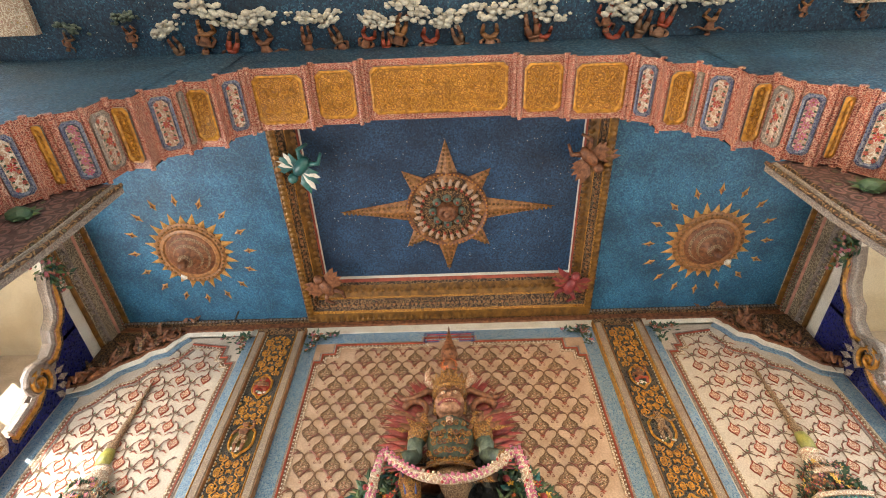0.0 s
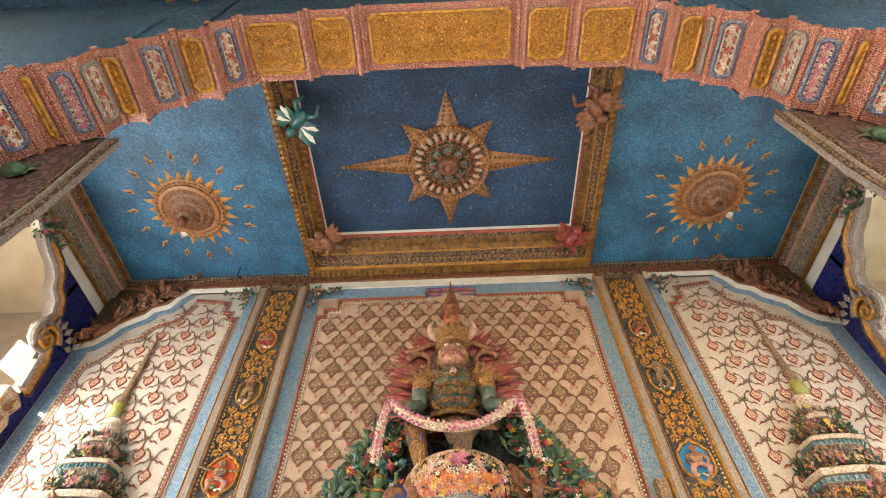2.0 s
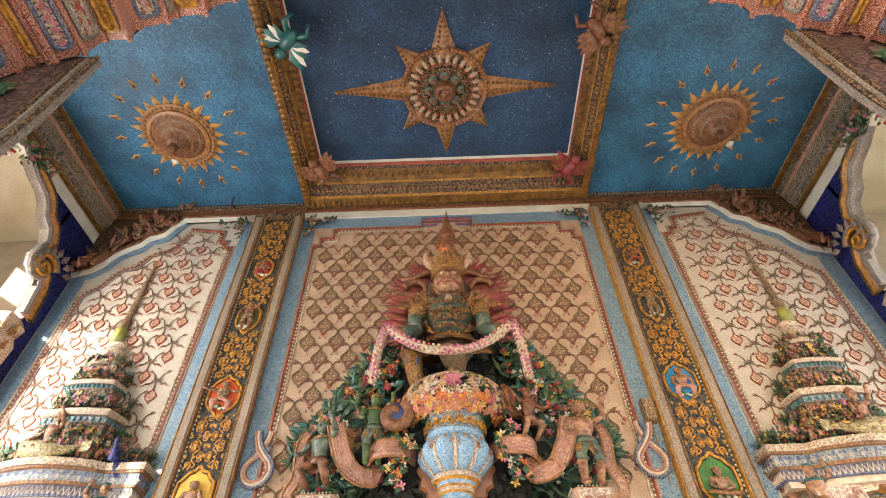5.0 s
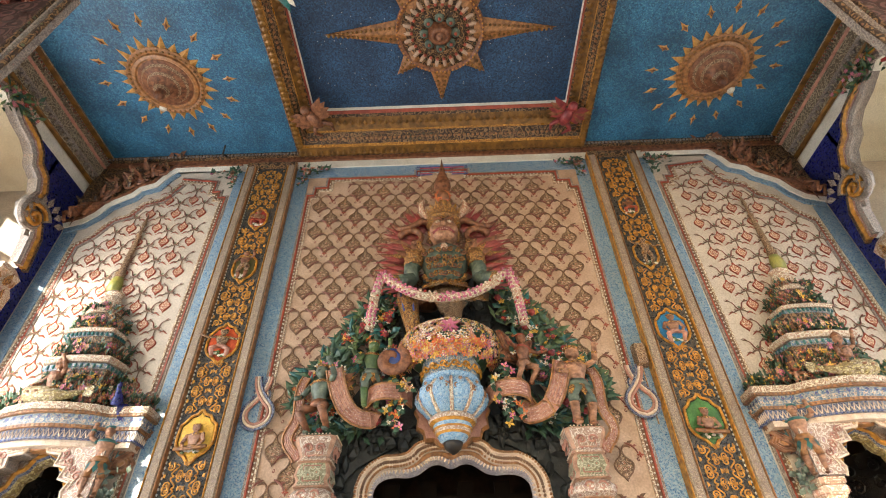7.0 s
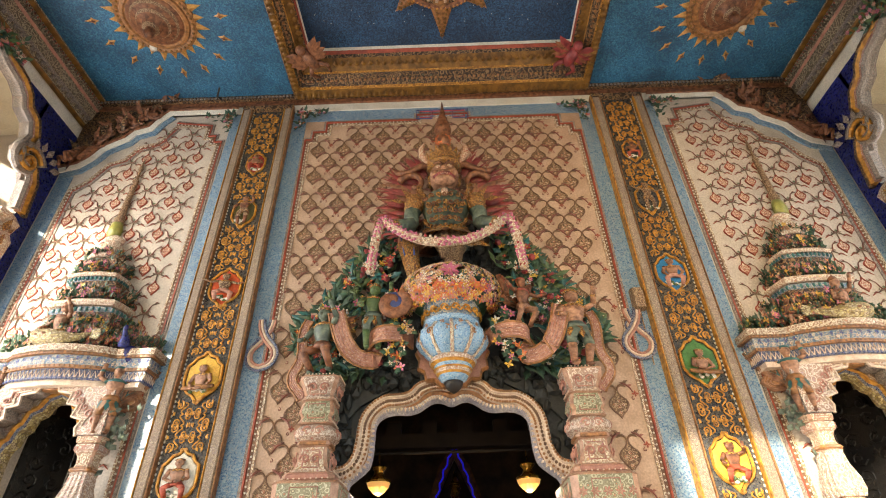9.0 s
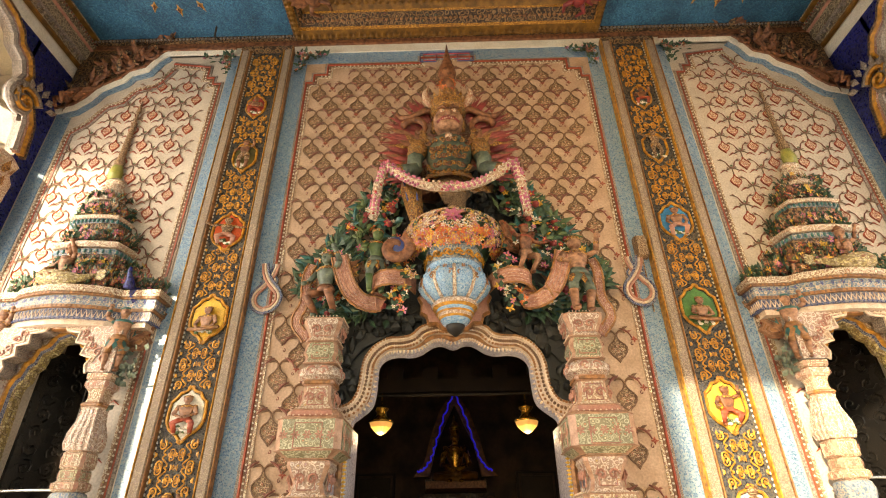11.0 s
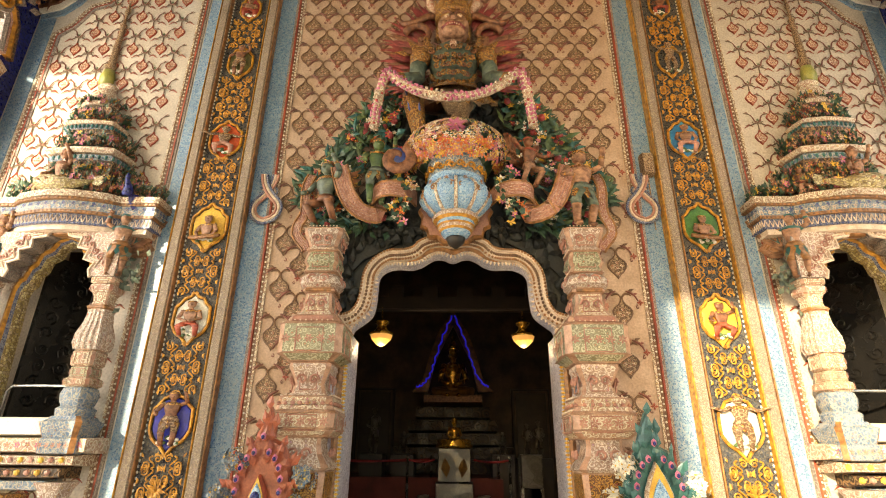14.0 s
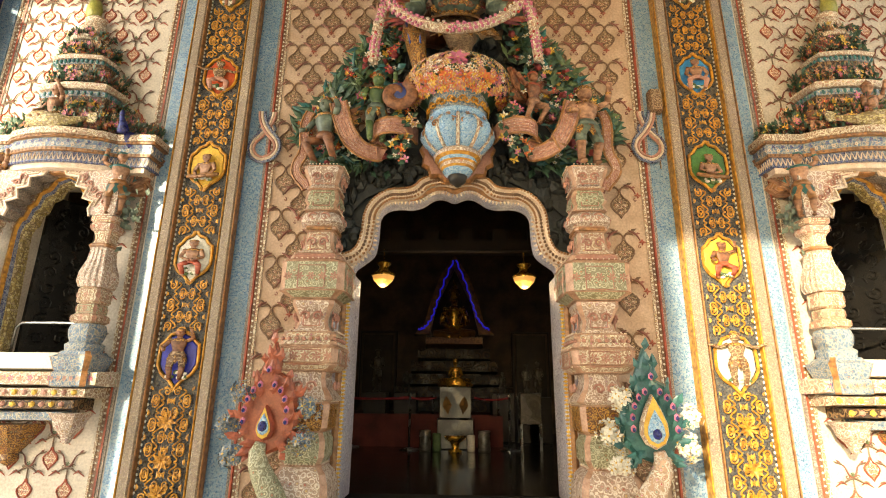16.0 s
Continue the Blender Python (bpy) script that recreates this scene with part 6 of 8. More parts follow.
for nm, prof, mt in COL:
    bm = BM()
    prof = [(z_, r_ * {"capital": 0.78, "collar": 0.84, "bulb": 0.95, "ring": 0.95, "shaft": 0.92, "ledge": 0.98, "box": 1.06, "waist": 0.95}.get(nm, 1.0)) for z_, r_ in prof]
    if nm == "bulb":
        lathe(bm, [(r, z, 0) for z, r in prof[::-1]], 24, (0, 0, 0), 0, sq=0.35)
    else:
        stack(bm, [(r, z) for z, r in prof[::-1]])
    for z_, r_ in (prof[0], prof[-1]):
        stack(bm, [(r_ + 0.001, z_ - 0.005), (r_ + 0.006, z_), (r_ + 0.001, z_ + 0.005)], 2)
        for k in range(9):
            t_ = (k - 4) / 4 * r_ * 0.72
            for q in ((t_, -r_ - 0.004), (r_ + 0.004, t_), (-r_ - 0.004, t_)):
                blob(bm, (*q, z_ + 0.012), (0.007, 0.006, 0.006), 3, 1)
    zt, zb, rmax = prof[0][0], prof[-1][0], max(r for _, r in prof)
    if nm in ("box", "plinth", "shaft", "waist", "capital", "collar"):
        r_in = min(r for _, r in prof)
        lo, hi = zb + (zt - zb) * 0.22, zt - (zt - zb) * 0.16
        for ax in (-1, 0, 1):
            panel_frame(bm, ax, r_in * 0.58, (rmax if nm in ("box", "plinth") else r_in + (rmax - r_in) * 0.55) + 0.001, lo, hi, 1, 0.005)
    if nm in ("box", "plinth"):
        for sg in ((0, -1), (1, 0), (-1, 0)):
            for k in range(5):
                t_ = (k - 2) * rmax * 0.36
                pz = (zt + zb) / 2 + 0.01
                c = Vector((sg[0] * (rmax + 0.004) + (t_ if sg[1] else 0), sg[1] * (rmax + 0.004) + (t_ if sg[0] else 0), pz))
                flower(bm, c, (*sg, 0), 0.034, 6, 1, 2)
        for z_ in (zt - 0.01, zb + 0.045):
            stack(bm, [(rmax + 0.001, z_ - 0.006), (rmax + 0.008, z_), (rmax + 0.001, z_ + 0.006)], 2)
    elif nm in ("bead_ring",):
        for k in range(26):
            a = k * 2 * math.pi / 26
            kk = 1 + 0.62 * (1 / max(abs(math.cos(a)), abs(math.sin(a))) - 1)
            blob(bm, (0.195 * kk * math.cos(a), 0.195 * kk * math.sin(a), 1.835), 0.016, 1, 1)
    elif nm in ("bulb", "waist", "capital", "scroll_block", "shaft", "lower_waist"):
        for sx in (-1, 0, 1):
            for sg in (-1, 1):
                rr = rmax * 0.86
                pts = [(q[0] + sg * 0.03 * 0, -rr - 0.012, q[2]) if sx == 0 else (sx * (rr + 0.012), q[0], q[2]) for q in spiral(sg * 0.04, (zt + zb) / 2, 0.038, 1.2, 0 if sg > 0 else 3.14, 10, sg)]
                tube(bm, pts, 0.009, 4, 1)
    part(nm, bm, [mt, "rose" if mt != "skin_gold" else "gold", "tanrose", "archcream"], dcol)
copy_thing(dcol, Matrix.Translation((0.99, 3.985, 0)))

# peacock-crested serpents at the foot of the columns
def serpent(at, mirror, cols, label):
    th = thing("serpent_figure", at, label, "sculpture", "door serpents")
    s = mirror
    bm = BM()
    pts = bez((s * -0.36, 0.05, -0.62), (s * -0.10, -0.06, -0.62), (s * 0.14, -0.1, -0.52), (s * 0.10, -0.06, -0.36), 10) + bez((s * 0.10, -0.06, -0.36), (s * 0.06, -0.04, -0.22), (s * -0.08, -0.05, -0.14), (s * -0.02, -0.06, 0.0), 8)[1:]
    tube(bm, pts, [0.12, 0.12, 0.118, 0.115, 0.11, 0.105, 0.10, 0.095, 0.09, 0.085, 0.08, 0.075, 0.07, 0.065, 0.06, 0.05, 0.035], 10, 0)
    part("body", bm, cols[0], th, smooth=True)
    for i in range(9):
        bm = BM()
        p = Vector(pts[i])
        leaf(bm, p + Vector((-s * 0.02, -0.01, 0.09)), (-s * 0.25, 0, 1), (0, -1, 0), 0.12, 0.028, 0)
        part("fin", bm, cols[1], th)
    bm = BM()
    flame_o = [(0, 0.52), (0.035, 0.42), (0.03, 0.36), (0.09, 0.33), (0.13, 0.24), (0.15, 0.14), (0.14, 0.04), (0.08, -0.03), (0, -0.06), (-0.08, -0.03), (-0.14, 0.04), (-0.15, 0.14), (-0.13, 0.24), (-0.07, 0.33), (-0.04, 0.42)]
    flame_o = [(x_ * 1.25, z_ * 1.2) for x_, z_ in flame_o]
    plaque(bm, flame_o, 0.03, -0.03, 0.02)
    rnd = random.Random(17 + int(at[0]))
    for lay, cnt in ((1.0, 26), (0.8, 20), (0.6, 14)):
        for k in range(cnt):
            x_, z_ = flame_o[int(k / cnt * 15)]
            d_ = Vector((x_, 0, z_ - 0.1)).normalized()
            leaf(bm, (x_ * lay, -0.035 - (1 - lay) * 0.05, 0.12 + (z_ - 0.12) * lay - 0.02), (d_.x + rnd.gauss(0, 0.25), -0.25, d_.z + 0.5 + rnd.gauss(0, 0.2)), (rnd.gauss(0, 0.3), -1, 0), rnd.uniform(0.06, 0.11), 0.026)
    part("crest", bm, cols[2], th)
    for k in range(11):
        bm = BM()
        a = math.pi * (-0.05 + 1.1 * k / 10)
        c = (0.135 * math.cos(a), -0.095, 0.16 + 0.20 * math.sin(a) + (0.08 if k == 5 else 0))
        blob(bm, c, (0.019, 0.012, 0.025), 0, 1)
        blob(bm, (c[0], c[1] - 0.012, c[2] - 0.005), (0.012, 0.008, 0.014), 1, 1)
        part("eye_spot", bm, [cols[3], "cobalt"], th)
    bm = BM()
    k_ = 0.62 if cols[2] == "rust" else 0.95
    drop = [(0, 0.33), (0.05, 0.24), (0.085, 0.15), (0.09, 0.08), (0.06, 0.02), (0, -0.01), (-0.06, 0.02), (-0.09, 0.08), (-0.085, 0.15), (-0.05, 0.24)]
    drop = [(x_ * k_, 0.02 + z_ * k_) for x_, z_ in drop]
    plaque(bm, drop, -0.05, -0.10, 0.012, 1, 0)
    plaque(bm, scaled(drop, 0.6, (0, 0.10)), -0.10, -0.115, 0.008, 2, 2)
    blob(bm, (0, -0.115, 0.10), (0.028, 0.02, 0.032), 3, 2)
    part("centre_feather", bm, [cols[4], "yellow", "bluevase", "cobalt"], th)
    rnd = random.Random(int(at[0] * 10))
    for c in ((-0.26, 0.10), (0.25, 0.20), (0.22, 0.02), (-0.17, 0.30), (-0.2, -0.08)):
        bm = BM()
        for i in range(26):
            n = Vector((rnd.gauss(0, 1), -abs(rnd.gauss(0, 1)) - 0.1, rnd.gauss(0, 1))).normalized()
            flower(bm, Vector((c[0], 0.0, c[1])) + n * rnd.uniform(0.04, 0.085), n, rnd.uniform(0.025, 0.045), 5, 0, 1, rnd)
        blob(bm, (c[0], 0, c[1]), 0.05, 0, 1)
        part("flower_ball", bm, [cols[5], "yellow"], th)
    return th


serpent((-1.17, 3.72, 1.18), 1, ("floral_green", "orange", "rust", "pink", "redline", "floral_blue"), "green serpent with rust peacock crest and white-blue flowers")
serpent((1.22, 3.72, 1.16), -1, ("floral_red", "bluevase", "teal", "pink", "floral_cream", "whiteglaze"), "pink serpent with green peacock crest and cream flowers")


# ---- pilasters ----
def scroll_mesh(h, seed, w=0.155):
    """Openwork of gilded volutes, h high, mirrored about its middle line."""
    bm = BM()
    rows_ = max(1, round(h / 0.085))
    p_ = h / rows_
    for r in range(rows_):
        cz = -h / 2 + (r + 0.5) * p_
        up = 1 if r % 2 else -1
        for s in (-1, 1):
            st = 0.0 if s > 0 else math.pi
            # a wavy stem, with volutes turning off it to both sides
            tube(bm, bez((s * w * 0.5, 0, cz - p_ / 2), (s * w * (0.5 + 0.5 * up), -0.006, cz - p_ * 0.2), (s * w * (0.5 - 0.5 * up), -0.006, cz + p_ * 0.2), (s * w * 0.5, 0, cz + p_ / 2), 8), 0.0062, 5)
            tube(bm, spiral(s * w * 0.76, cz + up * 0.022, 0.031, 1.5, st + s * up * 2.2, 13, s * up, -0.004), [0.0068 - 0.0002 * i for i in range(13)], 5)
            tube(bm, spiral(s * w * 0.25, cz - up * 0.022, 0.029, 1.4, st + math.pi + s * up * 2.2, 12, -s * up, -0.004), 0.0056, 5)
            blob(bm, (s * w * 0.76, -0.006, cz + up * 0.022), (0.007, 0.006, 0.007), 0, 1)
            for dx, dz, ax, az in ((0.92, -0.03, 0.5, -up), (0.55, 0.035, 0.9, up), (0.42, -0.035, -0.9, -up), (0.08, 0.03, 0.4, up), (0.9, 0.03, -0.2, up)):
                leaf(bm, (s * w * dx, -0.006, cz + up * dz), (s * ax, -0.1, az), (0, -1, 0), 0.040, 0.011)
        flower(bm, (0, -0.012, cz + p_ * 0.5), (0, -1, 0), 0.022, 6)
    me = bpy.data.meshes.new("scrollwork")
    bm.to_mesh(me)
    bm.free()
    me.materials.append(M["gold"])
    return me


OGEE = [(0.0, 0.21), (0.03, 0.175), (0.075, 0.16), (0.10, 0.12), (0.135, 0.09), (0.14, 0.02), (0.14, -0.05), (0.115, -0.10), (0.09, -0.125), (0.05, -0.15), (0.025, -0.18), (0.0, -0.21),
        (-0.025, -0.18), (-0.05, -0.15), (-0.09, -0.125), (-0.115, -0.10), (-0.14, -0.05), (-0.14, 0.02), (-0.135, 0.09), (-0.10, 0.12), (-0.075, 0.16), (-0.03, 0.175)]
SCROLLS = {}
M["plq_orange"] = paint("orange_red_enamel", "c2552c", "a8421f", 12, 0.35)
M["plq_blue"] = paint("turquoise_blue_enamel", "3f86b8", "2f6a9c", 12, 0.35)
M["plq_green"] = paint("grass_green_enamel", "4f7a3c", "3c5f30", 12, 0.35)
M["plq_cobalt"] = paint("cobalt_enamel", "2a2f9c", "1f2478", 12, 0.35)
M["plq_white"] = paint("cream_enamel", "d9d2c4", "c0b8a8", 12, 0.35)
M["plq_olive"] = paint("olive_enamel", "6a6238", "504a2c", 12, 0.4)
for s in (-1, 1):
    PX = s * 2.03
    pil = thing("pilaster", (PX, WY, 0), "blue-grey pilaster with gilded scrollwork and enamel plaques", "pilaster", kind="structure")
    bm = BM()
    box(bm, -0.205, 0.205, -0.05, 0.1, 0, 6.56)
    part("ground", bm, "pilground", pil)
    for sg in (-1, 1):
        bm = BM()
        pts = [(sg * 0.24, 0.0), (sg * 0.24, 6.56)]
        band(bm, pts, [(-sg * 0.042, -0.01), (-sg * 0.042, -0.085), (-sg * 0.03, -0.1), (0.0, -0.1), (sg * 0.03, -0.1), (sg * 0.042, -0.085), (sg * 0.042, 0.01)], 0)
        part("border", bm, "tanband", pil)
        for dx in (-0.048, 0.05):
            bm = BM()
            band(bm, [(sg * 0.24 + dx, 0.0), (sg * 0.24 + dx, 6.56)], [(-0.006, -0.04), (-0.006, -0.094), (0, -0.10), (0.006, -0.094), (0.006, 0.0)], 0)
            part("fillet", bm, "tan" if dx > 0 else "gold", pil)
        bm = BM()
        for i in range(160):
            blob(bm, (sg * 0.176, -0.055, 0.3 + i * 0.039), (0.008, 0.008, 0.012), 0, 1)
        part("bead_row", bm, "whiteglaze", pil)
    bm = BM()
    box(bm, -0.29, 0.29, -0.115, 0.1, 6.50, 6.545)
    part("cap", bm, "floral_brown", pil)
    plaques = ((5.66, 0.80, "red" if s < 0 else "pilground", 1), (4.98, 0.95, "plq_olive" if s < 0 else "pilground", 1), (4.11, 1.0, "plq_orange" if s < 0 else "plq_blue", 0), (3.265, 1.05, "yellow" if s < 0 else "plq_green", 0),
               (2.49, 1.0, "plq_white" if s < 0 else "yellow", 0), (1.725, 1.05, "plq_cobalt" if s < 0 else "plq_white", 0))
    word = {"red": "red", "pilground": "grey", "plq_olive": "olive", "plq_orange": "orange", "plq_blue": "blue", "yellow": "yellow", "plq_green": "green", "plq_white": "cream", "plq_cobalt": "cobalt"}
    prev = 6.42
    for i, (z, k, mt, small) in enumerate(plaques):
        out = [(x * k * (0.86 if small else 1), zz * k) for x, zz in OGEE]
        bm = BM()
        plaque(bm, scaled(out, 0.9, (0, 0)), -0.05, -0.062, 0.006, 0, 0)
        pl = part("plaque", bm, mt, pil, word[mt] + " enamel plaque")
        pl.location = (0, 0, z)
        bm = BM()
        pts3 = [(x, -0.065, zz) for x, zz in out]
        tube(bm, pts3 + pts3[:1], 0.0125, 6)
        part("rim", bm, "gold", pl)
        g0, g1 = prev, z + 0.2 * k
        if g0 - g1 > 0.12:
            key = round(g0 - g1, 2)
            if key not in SCROLLS:
                SCROLLS[key] = scroll_mesh(key, i)
            shared("scrollwork", SCROLLS[key], pil, Matrix.Translation((0, -0.068, (g0 + g1) / 2)))
        prev = z - 0.2 * k
        bm = BM()
        rnd = random.Random(i * 7 + (s > 0))
        for j in range(12):
            blob(bm, (rnd.uniform(-0.07, 0.07) * k, -0.075, (-0.12 + rnd.uniform(-0.02, 0.03)) * k), (0.02, 0.012, 0.014), rnd.choice((0, 1, 0)), 1)
        part("cloud_base", bm, ["whiteglaze", "leaf2"], pl)
        statue("relief_figure", (PX, WY - 0.085, z - 0.16 * k), 0.34 * k, "small clay figure in relief on a pilaster plaque", [("skin", "bronze", "brownfill", "skin")[(i + (s > 0)) % 4], ("redline", "brownfill", "rose", "tan")[i % 4], "skin_gold"],
               "plaque figures", stance=("kneel", "stand", "kneel", "seat")[i % 4], arms=("lap", "mixed", "out", "down")[(i + (s > 0)) % 4], turn=rnd.uniform(-15, 15), scale=(1.7, 0.7, 1.08))
    if 0.9 not in SCROLLS:
        SCROLLS[0.9] = scroll_mesh(0.9, 9)
    shared("scrollwork", SCROLLS[0.9], pil, Matrix.Translation((0, -0.068, 1.05)))
    for zz in (1.28, 1.02, 0.8):
        bm = BM()
        for r_, k_ in ((0.075, 9), (0.05, 7)):
            flower(bm, (0, -0.085 - (0.075 - r_) * 0.5, 0), (0, -1, 0), r_, k_)
        part("rosette", bm, ["gold", "ochre"], pil).location = (0, 0, zz)

# flower sprays at the head of the pilasters
rnd = random.Random(31)
for s in (-1, 1):
    for x, dr in ((1.66, -1), (2.42, 1)):
        bm = BM()
        for i in range(70):
            f = rnd.random() ** 1.5
            if rnd.random() < 0.55:
                p = Vector((s * dr * f * 0.32, 0, -0.02 - rnd.random() * 0.07))
            else:
                p = Vector((s * dr * rnd.random() * 0.08, 0, -f * 0.30))
            leaf(bm, p + Vector((0, -0.02 - rnd.random() * 0.05, 0)), (rnd.uniform(-1, 1), -0.4, rnd.uniform(-1, 1)), (0, -1, 0), rnd.uniform(0.04, 0.09), 0.018, 0)
            if i % 3 == 0:
                flower(bm, p + Vector((0, -0.07, 0)), (rnd.uniform(-0.4, 0.4), -1, 0), rnd.uniform(0.015, 0.03), 5, rnd.choice((1, 2, 3)), 4, rnd)
        blob(bm, (s * dr * 0.06, -0.05, -0.07), (0.05, 0.04, 0.05), 4, 1, 0.1, rnd)
        ob = part("flower_spray", bm, ["leaf", "pink", "whiteglaze", "orange", "bronze"])
        ob.location = (s * x, WY - 0.02, 6.47)
        tagged(ob, "spray of small glazed leaves and blossoms at pilaster head", "flowers", "flower sprays")
bm = BM()
for k, (a, b) in enumerate(((0.30, 0.05), (0.26, 0.03))):
    for s in (-1, 1):
        tube(bm, [(s * 0.02, 0, b), (s * a, 0, b), (s * a, 0, -b - 0.04), (s * 0.12, 0, -b - 0.04), (s * 0.12, 0, b - 0.02)], 0.008, 4, k)
ob = part("meander_ornament", bm, ["blueline", "red"])
ob.location = (0, WY - 0.02, 6.42)
tagged(ob, "blue and red meander lines behind the crown tip", "ornament")
bm = BM()
bbox(bm, -0.05, 0.05, -0.09, 0, -0.10, 0.10, 0, 0.01)
tube(bm, [(0, -0.03, -0.1), (0, -0.02, -0.6)], 0.006, 5, 0)
ob = part("sensor_box", bm, "brownfill")
ob.location = (1.67, WY - 0.006, 3.86)
tagged(ob, "small beige box with a cable on the blue strip", "box")

# ---- windows ----
M["scales"] = mosaic("straw_yellow_scales", ["c2b078", "a8925a", "d0c294", "8e7a4c", "b8a484"], 48, "6e5a3a", 0.4, 0.1, 1.0)
for s in (-1, 1):
    def X(x):
        return s * x
    WX = s * 3.16
    win = thing("window_1" if s < 0 else "window_2", (WX, WY, SILL), "carved window with gilded scalloped head and dark shutters", "window", kind="structure")
    # scalloped gilded head
    head = [(0.43, 0.95), (0.40, 1.02), (0.36, 1.04), (0.33, 1.13), (0.28, 1.16), (0.25, 1.25), (0.17, 1.28), (0.12, 1.36), (0.0, 1.40)]
    hf = both([(x * 0.78, z + 0.02) for x, z in head])
    bm = BM()
    prism(bm, [(0.40, 1.48), (0.40, 0.97)] + hf + [(-0.40, 0.97), (-0.40, 1.48)], -0.04, 0.08, 0)
    part("head_panel", bm, "floral_rose", win)
    for k, (o, mt) in enumerate(((0.0, "gold"), (0.035, "navy"), (0.07, "scales"))):
        bm = BM()
        band(bm, [(0.335 + (-o), 0.0)] + [(x * (1 - o), z - o * 0.4) for x, z in hf] + [(-0.335 + o, 0.0)], [(-0.03, -0.01), (-0.028, -0.06 + o * 0.6), (0.0, -0.075 + o * 0.6), (0.012, -0.05 + o * 0.6), (0.015, 0.06)], 0)
        part("frame", bm, mt, win, "tarnished gilt scalloped frame")
    # carved shutter leaves, standing open inwards
    for sd, ang in ((-1, 66), (1, 58)):
        leafp = thing("shutter", (0, 0, 0), "open black carved shutter leaf", "")
        del leafp["label"]
        leafp.parent = win
        leafp.matrix_basis = pose(sd * 0.335, 0.20, 0, 0, 0, -sd * ang)
        bm = BM()
        bbox(bm, min(0, -sd * 0.42), max(0, -sd * 0.42), -0.02, 0.03, 0.02, 1.36, 0, 0.012)
        rnd = random.Random(4)
        for j in range(9):
            for q in range(2):
                cx = -sd * (0.12 + 0.18 * q)
                tube(bm, spiral(cx, 0.16 + j * 0.135, 0.062, 1.3, j + q, 11, 1 if (j + q) % 2 else -1, -0.03), 0.007, 4, 0)
        me_ob = part("leaf_panel", bm, "lacquer", leafp)
        bm = BM()
        tube(bm, [(-sd * 0.40, -0.03, 0.03), (-sd * 0.40, -0.03, 1.34)], 0.006, 5)
        part("edge_strip", bm, "steel", leafp)
    bm = BM()
    tube(bm, [(-0.25, 0.06, 0.0), (-0.25, 0.06, 0.20), (-0.21, 0.06, 0.24), (0.21, 0.06, 0.24), (0.25, 0.06, 0.20), (0.25, 0.06, 0.0)], 0.012, 8)
    part("guard_rail", bm, "steel", win, "bent steel guard rail", smooth=True)
    # sill with stepped, tiled underside
    for k, (w, p_, z0, z1, mt) in enumerate(((0.44, 0.22, -0.13, 0.0, "white"), (0.68, 0.25, -0.24, -0.135, "floral_cream"), (0.62, 0.25, -0.32, -0.245, "paleband"), (0.52, 0.20, -0.40, -0.325, "floral_brown"), (0.40, 0.14, -0.48, -0.405, "floral_blue"))):
        bm = BM()
        bbox(bm, -w, w, -p_, 0.05, z0, z1, 0, 0.015)
        for i in range(int(w * 2 / 0.07)):
            if k == 1:
                flower(bm, (-w + 0.05 + i * 0.07, -p_ - 0.004, (z0 + z1) / 2), (0, -1, 0), 0.024, 5, 1 + i % 2, 3)
            elif k in (2, 3):
                blob(bm, (-w + 0.035 + i * 0.07, -p_, (z0 + z1) / 2), (0.024, 0.016, 0.022), 2 if i % 2 else 3, 1)
        part("sill", bm, [mt, "pink", "rose", "yellow"], win)
    bm = BM()
    lathe(bm, [(0.02, -0.78), (0.06, -0.74), (0.05, -0.70), (0.12, -0.62), (0.20, -0.50)], 14, (0, -0.03, 0), 0, flute=0.1, flutes=10)
    part("pendant", bm, "skin_gold", win, "gilded lotus pendant")
    # columns beside it
    for cx in (-0.49, 0.49):
        col = part("column", *(lambda b: (lathe(b, [(0.13, 0.0), (0.14, 0.05), (0.11, 0.07), (0.125, 0.10), (0.135, 0.15), (0.12, 0.19), (0.10, 0.20)], 16, (0, 0, 0), 0, sq=0.6), (b, "floral_blue"))[1])(BM()), win, "stacked cream and rose tile column")
        col.location, col.scale = (cx, -0.17, 0.0), (0.80, 0.80, 1.0)
        bm = BM()
        stack(bm, [(0.15, -0.245), (0.165, -0.235), (0.165, -0.15), (0.15, -0.14), (0.16, -0.12), (0.19, -0.04), (0.15, -0.02), (0.135, 0.0)])
        for k in range(5):
            flower(bm, ((k - 2) * 0.055, -0.17, -0.19), (0, -1, 0), 0.022, 5, 1, 2)
        part("pedestal", bm, ["floral_blue", "rose", "tan"], col, "stepped blue and cream tile pedestal")
        for nm, prof, mt, fl in (("scroll_drum", [(0.10, 0.20), (0.125, 0.215), (0.125, 0.255), (0.10, 0.27)], "paleband", 0), ("drum", [(0.092, 0.27), (0.10, 0.275), (0.10, 0.335), (0.092, 0.34)], "floral_green", 0), ("drum", [(0.098, 0.345), (0.112, 0.355), (0.112, 0.45), (0.10, 0.46)], "paleband", 0),
                                 ("fluted_bell", [(0.112, 0.465), (0.128, 0.51), (0.122, 0.58), (0.092, 0.67), (0.082, 0.75), (0.09, 0.765)], "floral_rose", 0.10), ("ring", [(0.095, 0.77), (0.108, 0.785), (0.095, 0.80)], "tan", 0), ("neck", [(0.082, 0.80), (0.075, 0.83), (0.078, 0.87), (0.095, 0.90)], "paleband", 0),
                                 ("capital", [(0.10, 0.90), (0.112, 0.91), (0.116, 0.955), (0.10, 0.96)], "floral_rose", 0), ("abacus", [(0.108, 0.965), (0.122, 0.975), (0.125, 1.0), (0.125, 1.01)], "paleband", 0)):
            bm = BM()
